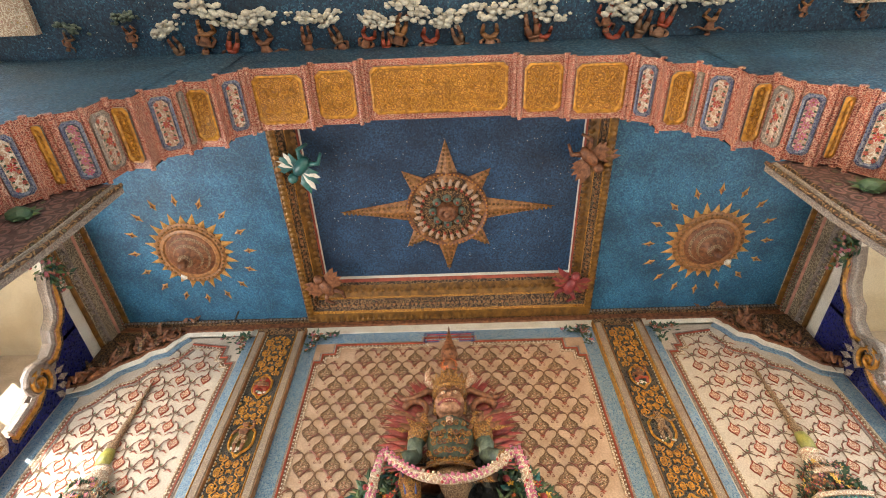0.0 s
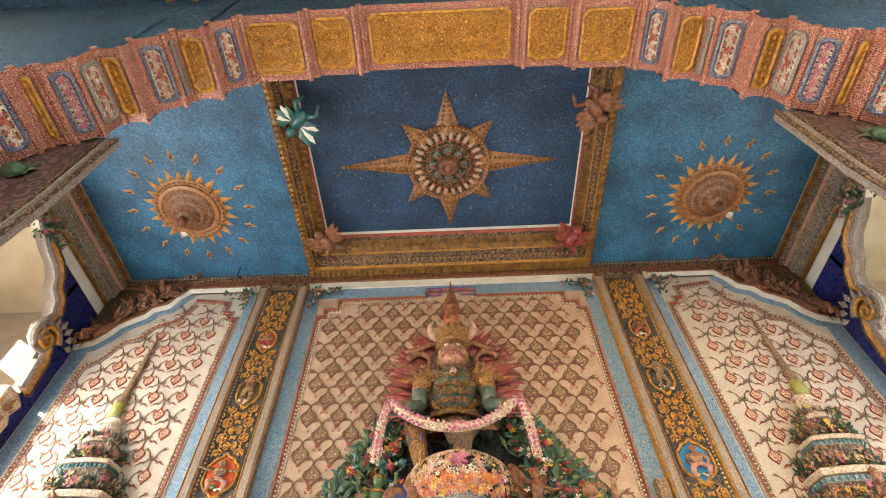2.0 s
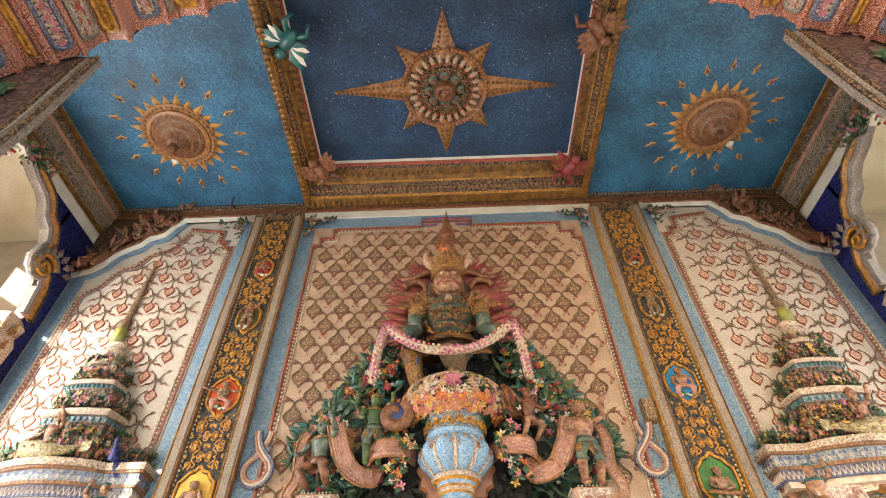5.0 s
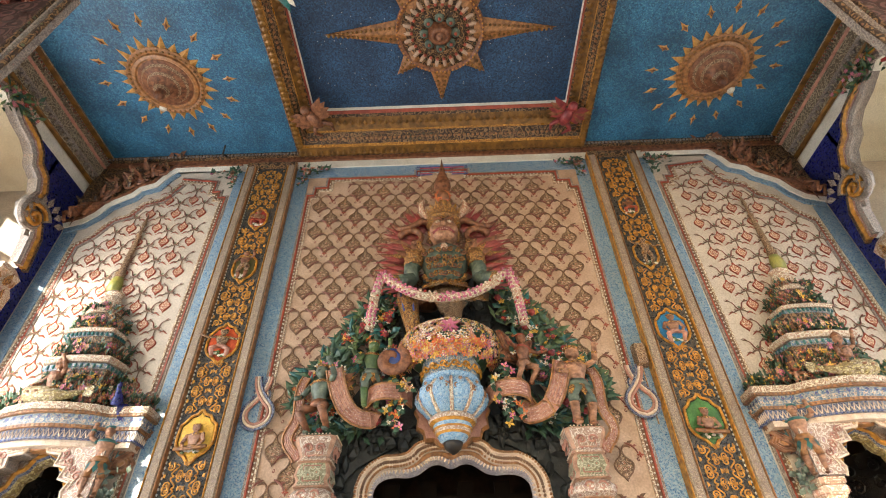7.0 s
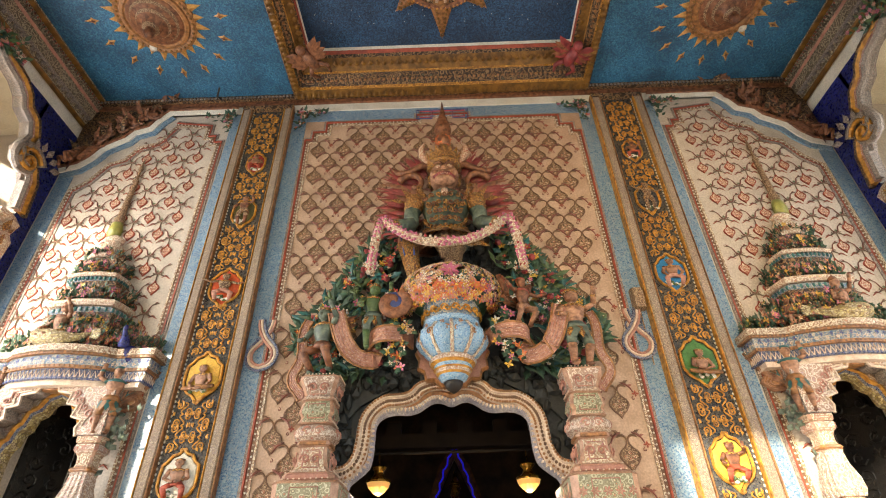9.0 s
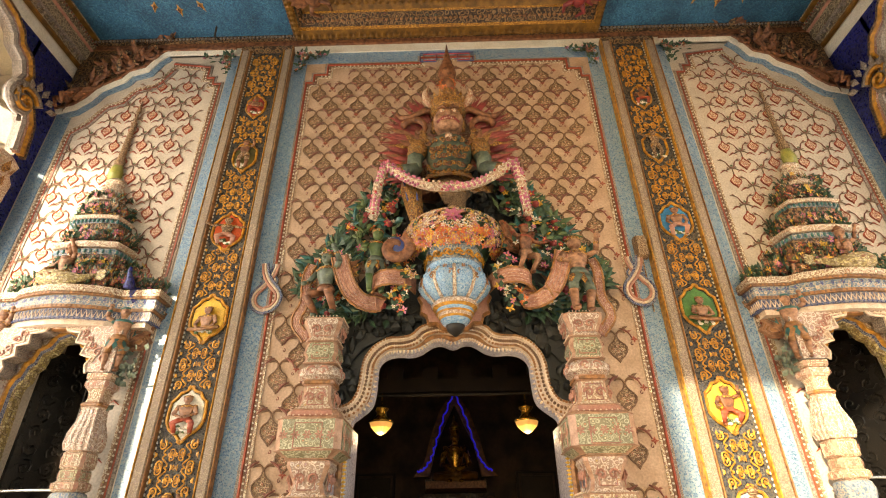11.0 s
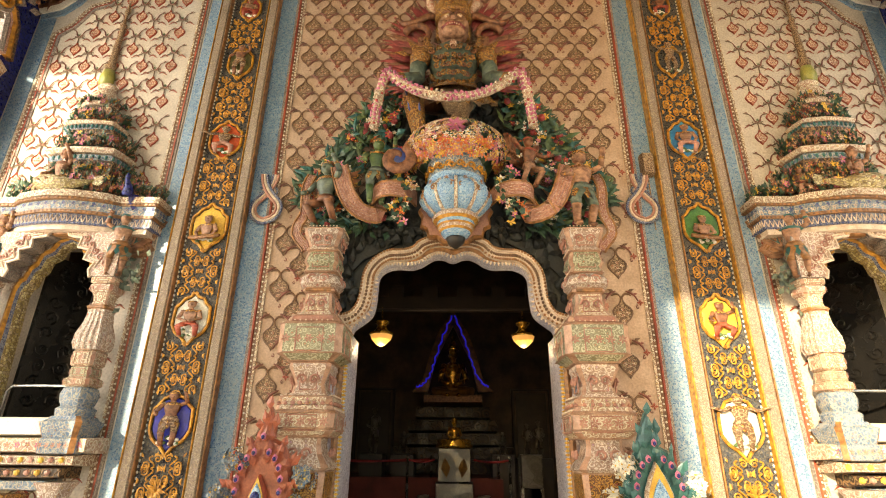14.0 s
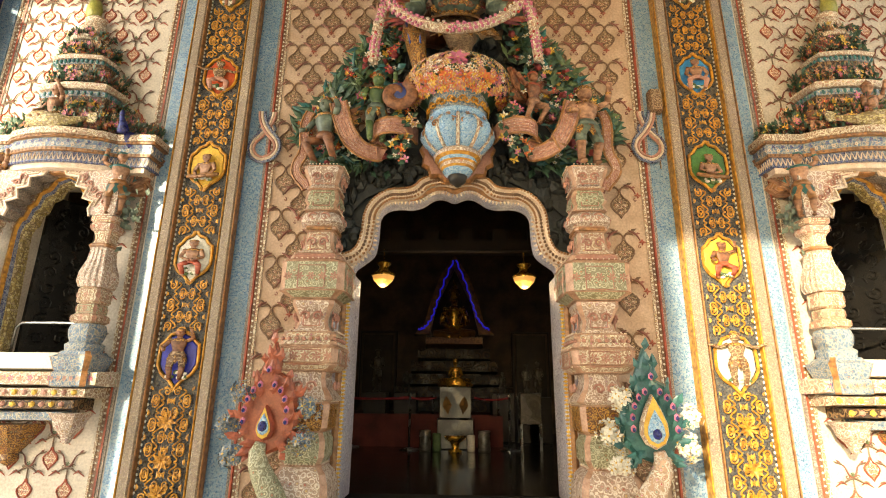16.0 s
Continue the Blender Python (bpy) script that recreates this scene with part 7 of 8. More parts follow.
            if fl:
                lathe(bm, prof, 64, (0, 0, 0), 0, sq=0.6, flute=fl, flutes=16)
            else:
                stack(bm, [(p_[0] * 0.94, p_[1]) for p_ in prof])
                for ax in (-1, 0, 1):
                    panel_frame(bm, ax, prof[1][0] * 0.55, prof[1][0] * 0.94 + 0.001, prof[0][1] + 0.014, prof[-1][1] - 0.014, 2, 0.004)
            for z_, r_ in ((prof[0][1], prof[0][0]), (prof[-1][1], prof[-1][0])):
                lathe(bm, [(r_ + 0.001, z_ - 0.004, 2), (r_ + 0.006, z_, 2), (r_ + 0.001, z_ + 0.004, 2)], 8, (0, 0, 0), 2, sq=0.3)
            if nm in ("drum", "capital", "scroll_drum"):
                rm = max(p_[0] for p_ in prof)
                for j in range(8):
                    a = j * math.pi / 4
                    kk = 1 + 0.45 * (1 / max(abs(math.cos(a)), abs(math.sin(a))) - 1)
                    flower(bm, ((rm + 0.002) * kk * math.cos(a), (rm + 0.002) * kk * math.sin(a), (prof[0][1] + prof[-1][1]) / 2), (math.cos(a), math.sin(a), 0), 0.026, 7, 1, 2)
            part(nm, bm, [mt, "rose", "tanrose"], col)
        bm = BM()
        lathe(bm, [(0.02, -0.62), (0.05, -0.56), (0.09, -0.52), (0.11, -0.46), (0.14, -0.42)], 12, (0, 0, 0), 0, sq=0.5)
        part("drop", bm, "floral_rose", col)
    # bracket panels above the columns
    for sg in (-1, 1):
        bm = BM()
        pr = [(0.54, 1.42), (0.54, 1.03), (0.34, 1.03), (0.32, 1.09), (0.35, 1.15), (0.26, 1.18), (0.28, 1.26), (0.19, 1.28), (0.20, 1.36), (0.09, 1.38), (0.07, 1.42)]
        pr = [(sg * x, z) for x, z in pr]
        plaque(bm, pr if sg > 0 else pr[::-1], -0.06, -0.20, 0.012, 0, 1)
        tube(bm, [(x, -0.20, z) for x, z in pr[2:]], 0.012, 6, 2)
        tube(bm, [(x + sg * 0.04, -0.205, z + 0.015) for x, z in pr[3:-1]], 0.007, 5, 2)
        for k in range(5):
            x_, z_ = 0.44 - 0.05 * k, 1.14 + 0.055 * k
            tube(bm, spiral(sg * x_, z_, 0.035, 1.3, k, 11, sg, -0.205), 0.007, 5, 3)
        part("bracket", bm, ["floral_rose", "greyband", "archcream", "rose"], win)
    # hood: stepped tiled shelf
    hood = thing("window_hood", (WX, WY, 3.16), "tiered tiled window hood heaped with flowers and a spire", "window hood", "window hoods")
    hood.scale = (0.86, 0.62, 1.0)
    for nm, w, p_, z0, z1, mt in (("soffit", 0.78, 0.38, 0.0, 0.045, "archcream"), ("zigzag_course", 0.82, 0.43, 0.045, 0.125, "navy"), ("rope_course", 0.84, 0.47, 0.125, 0.15, "tan"), ("tile_course", 0.84, 0.45, 0.15, 0.235, "floral_blue"), ("rope_course", 0.87, 0.50, 0.235, 0.255, "tan"), ("shelf", 0.88, 0.52, 0.255, 0.31, "paleband")):
        bm = BM()
        mid = 0.42
        front = [(-mid + 2 * mid * i / 10, -p_ * (0.86 + 0.26 * math.sin(math.pi * i / 10))) for i in range(11)]
        pts = [(-w, 0.05), (-w, -p_ * 0.66), (-mid - 0.10, -p_ * 0.66)] + front + [(mid + 0.10, -p_ * 0.66), (w, -p_ * 0.66), (w, 0.05)]
        lo, hi = ([bm.verts.new((x, y, z)) for x, y in pts] for z in (z0, z1))
        face(bm, lo), face(bm, hi[::-1])
        for i in range(len(pts)):
            j = (i + 1) % len(pts)
            face(bm, (lo[i], lo[j], hi[j], hi[i]))
        for (x0, y0), (x1, y1) in zip(pts, pts[1:]):
            n_ = int(math.hypot(x1 - x0, y1 - y0) / 0.05)
            n_ = max(1, int(math.hypot(x1 - x0, y1 - y0) / 0.038))
            for i in range(n_ if mt != "archcream" else 0):
                f = (i + 0.5) / n_
                px, py = x0 + (x1 - x0) * f, y0 + (y1 - y0) * f
                if nm == "zigzag_course":
                    d_ = Vector((x1 - x0, y1 - y0, 0)).normalized() * 0.02
                    tube(bm, [(px - d_.x, py - d_.y - 0.004, z0 + 0.012), (px, py - 0.006, z1 - 0.012), (px + d_.x, py + d_.y - 0.004, z0 + 0.012)], 0.006, 4, 2)
                    blob(bm, (px, py, z0), (0.008, 0.008, 0.008), 3, 1)
                elif nm == "tile_course":
                    flower(bm, (px, py - 0.006, (z0 + z1) / 2 + (0.016 if i % 2 else -0.014)), (0, -1, 0), 0.020, 5, 3 if i % 2 else 2, 1)
                elif nm == "rope_course":
                    blob(bm, (px, py, (z0 + z1) / 2), (0.013, 0.010, 0.011), 1, 1)
                elif i % 2:
                    blob(bm, (px, py, z0 + 0.02), (0.007, 0.007, 0.007), 1, 1)
        part(nm, bm, [mt, "brownline", "archcream", "blueline"], hood)
    bm = BM()
    lathe(bm, [(0.11, 0.0), (0.10, 0.012), (0.06, 0.016)], 20, (0, 0, 0), 0, axis="-z")
    boss = part("oval_boss", bm, "tan", hood, "gilt oval boss")
    boss.matrix_basis = pose(0, -0.24, 0.0) @ Matrix.Diagonal((1.0, 0.7, 1, 1))
    def tower(z):
        """The tiers step back towards the pier as they rise."""
        return Matrix.Translation((s * (-0.03 + 0.20 * min(1.0, max(0.0, z - 0.5) / 0.9)), 0, 0.31 * (1 - 1.17))) @ Matrix.Diagonal((0.92, 0.95, 1.17, 1))
    for nm, r, z0, z1, mt in (("tier", 0.40, 0.31, 0.60, "floral_brown"), ("tier", 0.40, 0.585, 0.645, "floral_blue"), ("tier", 0.44, 0.65, 0.70, "floral_cream"), ("tier", 0.29, 0.71, 0.90, "floral_brown"), ("tier", 0.31, 0.89, 0.925, "floral_blue"), ("tier", 0.34, 0.93, 0.965, "floral_cream"),
                              ("tier", 0.20, 0.98, 1.14, "floral_brown"), ("bell", 0.21, 1.14, 1.30, "floral_cream")):
        bm = BM()
        if nm == "bell":
            lathe(bm, [(0.21, 1.14), (0.22, 1.17), (0.16, 1.22), (0.13, 1.30), (0.10, 1.34), (0.12, 1.37), (0.07, 1.40)], 20, (0, -0.06, 0), 0)
        else:
            lathe(bm, [(r * 0.93, z0), (r, z0 + 0.02), (r, z1 - 0.015), (r * 0.93, z1)], 20, (0, -0.05, 0), 0, sq=0.5)
            if mt == "floral_blue":
                for i in range(22):
                    a = math.pi * (1 + i / 21)
                    kk = 1 + 0.5 * (1 / max(abs(math.cos(a)), abs(math.sin(a))) - 1)
                    blob(bm, (r * kk * math.cos(a), -0.05 + r * kk * math.sin(a), (z0 + z1) / 2), (0.018, 0.018, 0.02), 1, 1)
        part(nm, bm, [mt, "teal"], hood).matrix_basis = tower(z0)
    bm = BM()
    lathe(bm, [(0.075, 1.40), (0.085, 1.48), (0.06, 1.56), (0.07, 1.60), (0.045, 1.63), (0.04, 1.85), (0.03, 2.02), (0.045, 2.04), (0.02, 2.07), (0.018, 2.16), (0.035, 2.19), (0.02, 2.24), (0.004, 2.32)], 14, (0, -0.04, 0), 0)
    part("spire", bm, ["brownfill"], hood, "slim turned spire with a finial", smooth=True).matrix_basis = tower(1.4)
    bm = BM()
    lathe(bm, [(0.078, 1.40), (0.09, 1.48), (0.064, 1.555)], 14, (0, -0.04, 0), 0)
    part("neck_band", bm, "lime", hood, smooth=True).matrix_basis = tower(1.4)
    rnd = random.Random(41 + (s > 0))
    for (r, z, n_, hgt) in ((0.52, 0.33, 520, 0.10), (0.46, 0.40, 420, 0.16), (0.39, 0.715, 330, 0.10), (0.29, 0.98, 240, 0.10), (0.23, 1.15, 120, 0.06)):
        bm = BM()
        for i in range(n_):
            a = math.pi * (1 + rnd.random())
            rr = r * (1.5 if z < 0.4 else 1.0)
            p = Vector((rr * math.cos(a) * rnd.uniform(0.85, 1.1), -0.03 + min(0.48, r) * math.sin(a) * rnd.uniform(0.8, 1.05), z + rnd.random() * hgt))
            n = Vector((math.cos(a), math.sin(a) - 0.2, rnd.uniform(-0.2, 0.9)))
            leaf(bm, p, n + Vector((rnd.gauss(0, 0.5), 0, rnd.gauss(0, 0.5))), (0, -1, 0.3), rnd.uniform(0.04, 0.085), 0.017, 0)
            if i % 2 == 0:
                flower(bm, p + n * 0.025, n, rnd.uniform(0.014, 0.036), 5, rnd.choice((1, 2, 3, 4, 5, 6, 7, 8, 6, 2)), 3, rnd)
        tagged(part("flower_bed", bm, ["leaf", "flame", "rose", "yellow", "sidefill", "rust", "vine_rose", "leaf2", "pink"], hood, "packed small ceramic flowers"), kind="stuff").matrix_basis = tower(z)
    # figures of the window
    statue("angel_statue", (X(2.66), WY - 0.17, 2.79), 0.52, "winged clay angel statue holding up the window hood", ["skin", "tan", "teal"], "angel statues", arms="up", turn=-20 * s, plates=0.52, scale=(1.3, 1.2, 1.05))
    statue("angel_statue", (X(3.66), WY - 0.17, 2.79), 0.52, "winged clay angel statue holding up the window hood", ["skin", "teal", "skin_gold"], "angel statues", arms="up", turn=20 * s, plates=0.52, scale=(1.3, 1.2, 1.05))
    statue("seated_statue", (X(3.24), WY - 0.27, 3.47), 0.60, "seated mermaid-like clay statue on the flowered window hood", ["skin", "skin_gold", "bronze"], "hood statues", stance="seat", arms="mixed", turn=15 * s, crown=0.12)
    bm = BM()
    tube(bm, bez((0, 0, 0.06), (-s * 0.2, -0.08, 0.02), (-s * 0.3, -0.06, -0.02), (-s * 0.42, 0, 0.10), 10), [0.10, 0.11, 0.11, 0.10, 0.09, 0.07, 0.05, 0.04, 0.03, 0.01], 8)
    for i in range(9):
        leaf(bm, (-s * 0.40, 0, 0.08), (-s * 1, -0.3, -0.8 + i * 0.2), (0, -1, 0), 0.12, 0.03)
    ob = part("fish_tail", bm, "scales", smooth=True)
    ob.scale = (1.0, 0.7, 0.7)
    ob.location = (X(3.34), WY - 0.30, 3.51)
    tagged(ob, "scaled cream fish tail lying along the hood", "sculpture", "hood statues")
    if s > 0:
        statue("child_statue", (X(2.80), WY - 0.24, 3.46), 0.32, "small brown child statue on the flowered hood", ["bronze", "skin", "skin_gold"], stance="kneel", arms="lap")
    else:
        bm = BM()
        tube(bm, bez((0, 0, 0), (0.02, -0.02, 0.12), (-0.04, -0.04, 0.16), (0.0, -0.06, 0.24), 8), [0.06, 0.06, 0.05, 0.04, 0.03, 0.025, 0.03, 0.012], 8)
        for i in range(8):
            leaf(bm, (0, 0.02, 0.03), (0.3 + 0.05 * i, 0.3, -0.9 + 0.1 * i), (0, -1, 0.2), 0.24, 0.03)
        ob = part("peacock_figure", bm, "cobalt", smooth=True)
        ob.scale = (0.7, 0.7, 0.75)
        ob.location = (X(2.66), WY - 0.24, 3.47)
        tagged(ob, "glazed blue peacock figure among hood flowers", "sculpture")
    for i in range(2):
        bm = BM()
        rnd2 = random.Random(i + 5)
        for j in range(40):
            p = Vector((rnd2.gauss(0, 0.05), rnd2.gauss(0, 0.02), rnd2.gauss(0, 0.08)))
            leaf(bm, p, (rnd2.uniform(-1, 1), -0.5, rnd2.uniform(-1, 1)), (0, -1, 0), 0.07, 0.025)
        ob = part("leaf_spray", bm, "leaf2" if i else "skin_green")
        ob.location = (X(2.58 if i == 0 else 3.74), WY - 0.12, 2.80)
        tagged(ob, "grey-green leaf spray beside a window angel", "foliage", "leaf sprays")

# ---- corner figures at the side arches, brackets of flowers ----
for s in (-1, 1):
    bm = BM()
    body(bm, 0.42, stance="kneel", arms="down", mi=(0, 0, 0), wings=0.6)
    ob = part("corner_creature", bm, "bronze", smooth=True)
    ob.matrix_basis = pose(s * 4.03, WY - 0.24, 5.59, -20, 0, s * 30) @ Matrix.Diagonal((1.3, 1.2, 1.0, 1))
    tagged(ob, "brown winged creature statue crouching in the ceiling corner", "statue", "corner creatures")
    bm = BM()
    for i in range(14):
        a = i * 0.45
        tube(bm, [(0.02 * math.cos(a), 0, 0.02 * math.sin(a)), (0.10 * math.cos(a), -0.06, 0.10 * math.sin(a)), (0.15 * math.cos(a), 0.0, 0.15 * math.sin(a))], [0.02, 0.034, 0.014], 6, i % 2)
    lathe(bm, [(0.08, 0.0), (0.06, 0.08), (0.02, 0.10)], 12, (0, -0.02, 0), 2, axis="y")
    ob = part("shell_rosette", bm, ["whiteglaze", "red", "skin_gold"], smooth=True)
    ob.matrix_basis = pose(s * 4.14, 2.62, 6.03, 0, 0, s * 80)
    tagged(ob, "red and white ribbed shell rosette on the arch crown", "ornament", "shell rosettes")
    bm = BM()
    rnd = random.Random(50)
    for i in range(90):
        p = Vector((rnd.gauss(0, 0.05), rnd.gauss(0, 0.14), rnd.gauss(0, 0.08)))
        leaf(bm, p, (-s * 0.8 + rnd.gauss(0, 0.4), rnd.gauss(0, 0.8), rnd.gauss(0.2, 0.7)), (-s, 0, 0), rnd.uniform(0.08, 0.2), 0.03, rnd.choice((0, 1)))
        if i % 3 == 0:
            flower(bm, p + Vector((-s * 0.08, 0, 0)), (-s, 0, -0.3), 0.035, 6, rnd.choice((2, 3, 4)), 4, rnd)
    ob = part("flower_bunch", bm, ["leaf", "leaf2", "pink", "red" if s < 0 else "pink", "rose"])
    ob.matrix_basis = pose(s * 4.15, 2.92, 6.2) @ Matrix.Diagonal((0.7, 0.7, 0.7, 1))
    tagged(ob, "bunch of ceramic leaves and pink blossoms above the arch", "flowers", "arch flower bunches")

# figures in the corners of the ceiling frame
for (x, y, mt, tn, lab) in ((-1.44, 3.62, "bronze", 150, "brown winged insect figure in a ceiling frame corner"), (1.46, 3.70, "flame", 200, "red-brown bat figure in a ceiling frame corner"),
                            (-1.46, 2.05, "teal", 40, "teal winged bird figure in a ceiling frame corner"), (1.50, 2.05, "bronze", -40, "brown hooded figure in a ceiling frame corner")):
    bm = BM()
    blob(bm, (0, 0, -0.07), (0.07, 0.13, 0.07), 0, 2, 0.04)
    blob(bm, (0, 0.16, -0.09), (0.055, 0.06, 0.055), 0, 2)
    for sg in (-1, 1):
        for k in range(5):
            leaf(bm, (sg * 0.04, 0.06, -0.07), (sg, 0.7 - 0.38 * k, -0.1), (0, 0, -1), 0.26 - 0.02 * k, 0.06, 1 if k % 2 else 0)
        tube(bm, [(sg * 0.04, -0.06, -0.06), (sg * 0.12, -0.14, -0.08), (sg * 0.08, -0.24, -0.05)], [0.035, 0.025, 0.015], 6, 0)
    ob = part("corner_figure", bm, [mt, "whiteglaze" if mt == "teal" else "bronze"], smooth=True)
    ob.matrix_basis = pose(x, y, 6.78, 0, 0, tn)
    tagged(ob, lab, "statue", "frame corner figures")

# ---- celestial figures on the front ceiling ----
rnd = random.Random(77)
for i, (px, py, k) in enumerate(((-3.55, 0.80, 0.6), (-2.98, 0.74, 0.7), (-2.62, 0.86, 0.9), (-2.2, 0.70, 1.1), (-1.95, 0.82, 1.0), (-1.72, 0.80, 1.1), (-1.28, 0.80, 0.85), (-1.05, 0.82, 0.85), (-0.62, 0.84, 0.9), (-0.50, 0.88, 0.8),
                                 (-0.30, 0.72, 1.0), (-0.05, 0.84, 1.1), (0.14, 0.86, 0.9), (0.50, 0.82, 1.1), (0.86, 0.74, 1.2), (1.05, 0.86, 1.0), (1.58, 0.70, 0.9), (1.74, 0.86, 1.2), (2.02, 0.76, 1.1), (2.25, 0.72, 1.1), (2.62, 0.78, 0.9), (3.5, 0.74, 0.6), (4.0, 0.8, 0.6))):
    bm = BM()
    h = 0.30 * k
    body(bm, h, stance=rnd.choice(("stand", "kneel")), arms=rnd.choice(("out", "mixed", "lap")), mi=(0, 1, 2), o=(0, 0, 0.05 * k), skirt=True)
    for j in range(44):
        blob(bm, (rnd.gauss(0, 0.055) * k, rnd.uniform(-0.03, 0.03), rnd.uniform(-0.07, 0.03) * k), rnd.uniform(0.010, 0.024) * k, 3, 1)
    ob = part("celestial_figure", bm, [rnd.choice(("skin", "bronze", "bronze")), rnd.choice(("redline", "bronze", "brownline", "tan")), "brownline", "cloud" if abs(px) < 2.9 else "skin_green"], smooth=True)
    ob.matrix_basis = pose(px, py - 0.09, 7.07, -90, 0, 0) @ pose(0, 0, 0, 0, rnd.uniform(-25, 25), 0) @ Matrix.Diagonal((1.85, 1.5, 1.25, 1))
    tagged(ob, "small clay celestial figure on a white cloud under blue ceiling", "statue", "celestial figures")
bm = BM()
for i in range(260):
    blob(bm, (rnd.uniform(-4, 4), rnd.uniform(0.3, 0.97), 7.118), 0.005, 0, 1)
    if i < 160:
        blob(bm, (rnd.uniform(-1.4, 1.4), rnd.uniform(1.9, 3.45), 7.018), 0.0045, 0, 1)
tagged(part("star_chips", bm, "whiteglaze"), "tiny white glass chips set as stars", "mosaic chips", "", "stuff")

# ---- things in the hall ----
bm = BM()
box(bm, -4.5, 0.75, 8.7, 11.9, HALL, 1.20)
box(bm, -4.5, 0.55, 8.62, 8.72, HALL, 1.22)
tagged(part("platform", bm, "carpet"), "low platform covered with dark red carpet", "platform")
ped = thing("pedestal", (0.02, 8.45, HALL), "grey marble pedestal with two relief leaves", "pedestal")
bm = BM()
bbox(bm, -0.27, 0.27, -0.22, 0.25, 0.0, 0.42, 0, 0.02)
part("base", bm, "marble", ped)
bm = BM()
bbox(bm, -0.24, 0.24, -0.19, 0.22, 0.42, 0.88, 0, 0.02)
for sg in (-1, 1):
    leaf(bm, (sg * 0.11, -0.195, 0.48), (sg * 0.1, 0, 1), (0, -1, 0), 0.30, 0.07, 1)
part("block", bm, ["marble", "gold_dark"], ped)
statue("seated_statue", (0.02, 8.45, 1.60), 0.66, "small gilded seated statue on the marble pedestal", ["brass", "brass", "brass"], stance="seat", arms="lap", skirt=False)
bm = BM()
lathe(bm, [(0.26, 0.0), (0.28, 0.03), (0.24, 0.06), (0.27, 0.10), (0.22, 0.12)], 24, (0, 0, 0))
ob = part("lotus_base", bm, "brass", smooth=True)
ob.location = (0.02, 8.45, 1.63)
tagged(ob, "gilded lotus base under the seated statue", "statue base")
shrine = thing("shrine", (0, 10.7, 1.2), "dark carved shrine with pointed canopy behind the statue", "shrine")
bm = BM()
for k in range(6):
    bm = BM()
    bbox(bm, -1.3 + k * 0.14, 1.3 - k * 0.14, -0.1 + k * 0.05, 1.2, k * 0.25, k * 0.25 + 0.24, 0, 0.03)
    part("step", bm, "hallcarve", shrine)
bm = BM()
pts = [(-0.80, 1.5), (-0.60, 1.75), (-0.48, 2.2), (-0.30, 2.7), (0, 3.15), (0.30, 2.7), (0.48, 2.2), (0.60, 1.75), (0.80, 1.5), (0.5, 1.5), (0.36, 2.1), (0, 2.85), (-0.36, 2.1), (-0.5, 1.5)]
prism(bm, pts, 0.1, 0.25)
part("canopy", bm, "gold_dark", shrine, "tarnished gilt pointed canopy")
for sg in (-1, 1):
    bm = BM()
    pts = [(sg * 0.03, -0.02, 3.0), (sg * 0.22, -0.02, 2.55), (sg * 0.36, -0.02, 2.1), (sg * 0.46, -0.02, 1.8), (sg * 0.60, -0.02, 1.62), (sg * 0.72, -0.02, 1.58)]
    rp = []
    for a, b in zip(pts, pts[1:]):
        for i in range(8):
            f = i / 8
            rp.append(tuple(a[j] + (b[j] - a[j]) * f + (0.018 * math.sin(i * 1.57 + j) if j != 1 else 0) for j in range(3)))
    tube(bm, rp, 0.017, 6)
    part("light_strip", bm, "neon", shrine, "lit blue light strip")
statue("seated_statue", (0, 10.4, 2.36), 1.7, "gilded seated temple statue below blue light strips", ["brass", "gold_dark", "brass"], stance="seat", arms="lap", crown=0.16, skirt=False)
bm = BM()
bbox(bm, -0.55, 0.55, -0.35, 0.3, 0, 0.16, 0, 0.03)
ob = part("statue_base", bm, "bronze")
ob.location = (0, 10.45, 2.42)
tagged(ob, "gilded base of the temple statue", "statue base")
lamp = thing("hanging_lamp", (-0.75, 5.6, 2.58), "lit crystal bowl lamp with gilded crown hanging from a rail", "lamp", "hanging lamps")
bm = BM()
lathe(bm, [(0.015, -0.01), (0.05, 0.01), (0.10, 0.06), (0.118, 0.11), (0.10, 0.12)], 20, (0, 0, 0), flute=0.06, flutes=20)
part("bowl", bm, "lampglow", lamp, "glowing crystal bowl")
bm = BM()
lathe(bm, [(0.118, 0.105), (0.128, 0.115), (0.118, 0.13), (0.09, 0.135), (0.055, 0.17), (0.045, 0.21), (0.07, 0.235), (0.075, 0.25), (0.03, 0.26), (0.008, 0.27), (0.008, 0.40)], 20, (0, 0, 0))
part("crown", bm, "brass", lamp, smooth=True)
copy_thing(lamp, Matrix.Translation((0.73, 5.6, 2.57)))
for x in (-0.75, 0.73):
    bulb = bpy.data.lights.new("lamp_bulb", "POINT")
    bulb.energy, bulb.color, bulb.shadow_soft_size = 5.0, (1.0, 0.72, 0.42), 0.06
    new("lamp_bulb", bulb).location = (x, 5.6, 2.52)
bm = BM()
tube(bm, [(-1.4, 5.6, 2.96), (1.4, 5.6, 2.96)], 0.016, 6)
for sg in (-1, 1):
    tube(bm, [(sg * 1.3, 5.6, 2.96), (sg * 1.3, 5.6, 6.4)], 0.012, 6)
tagged(part("lamp_rail", bm, "hallwood"), "thin dark rail carrying the hall lamps", "rail")
stan = thing("stanchion", (-0.64, 8.15, HALL), "slim steel barrier post with a round foot", "barrier post", "barrier posts")
bm = BM()
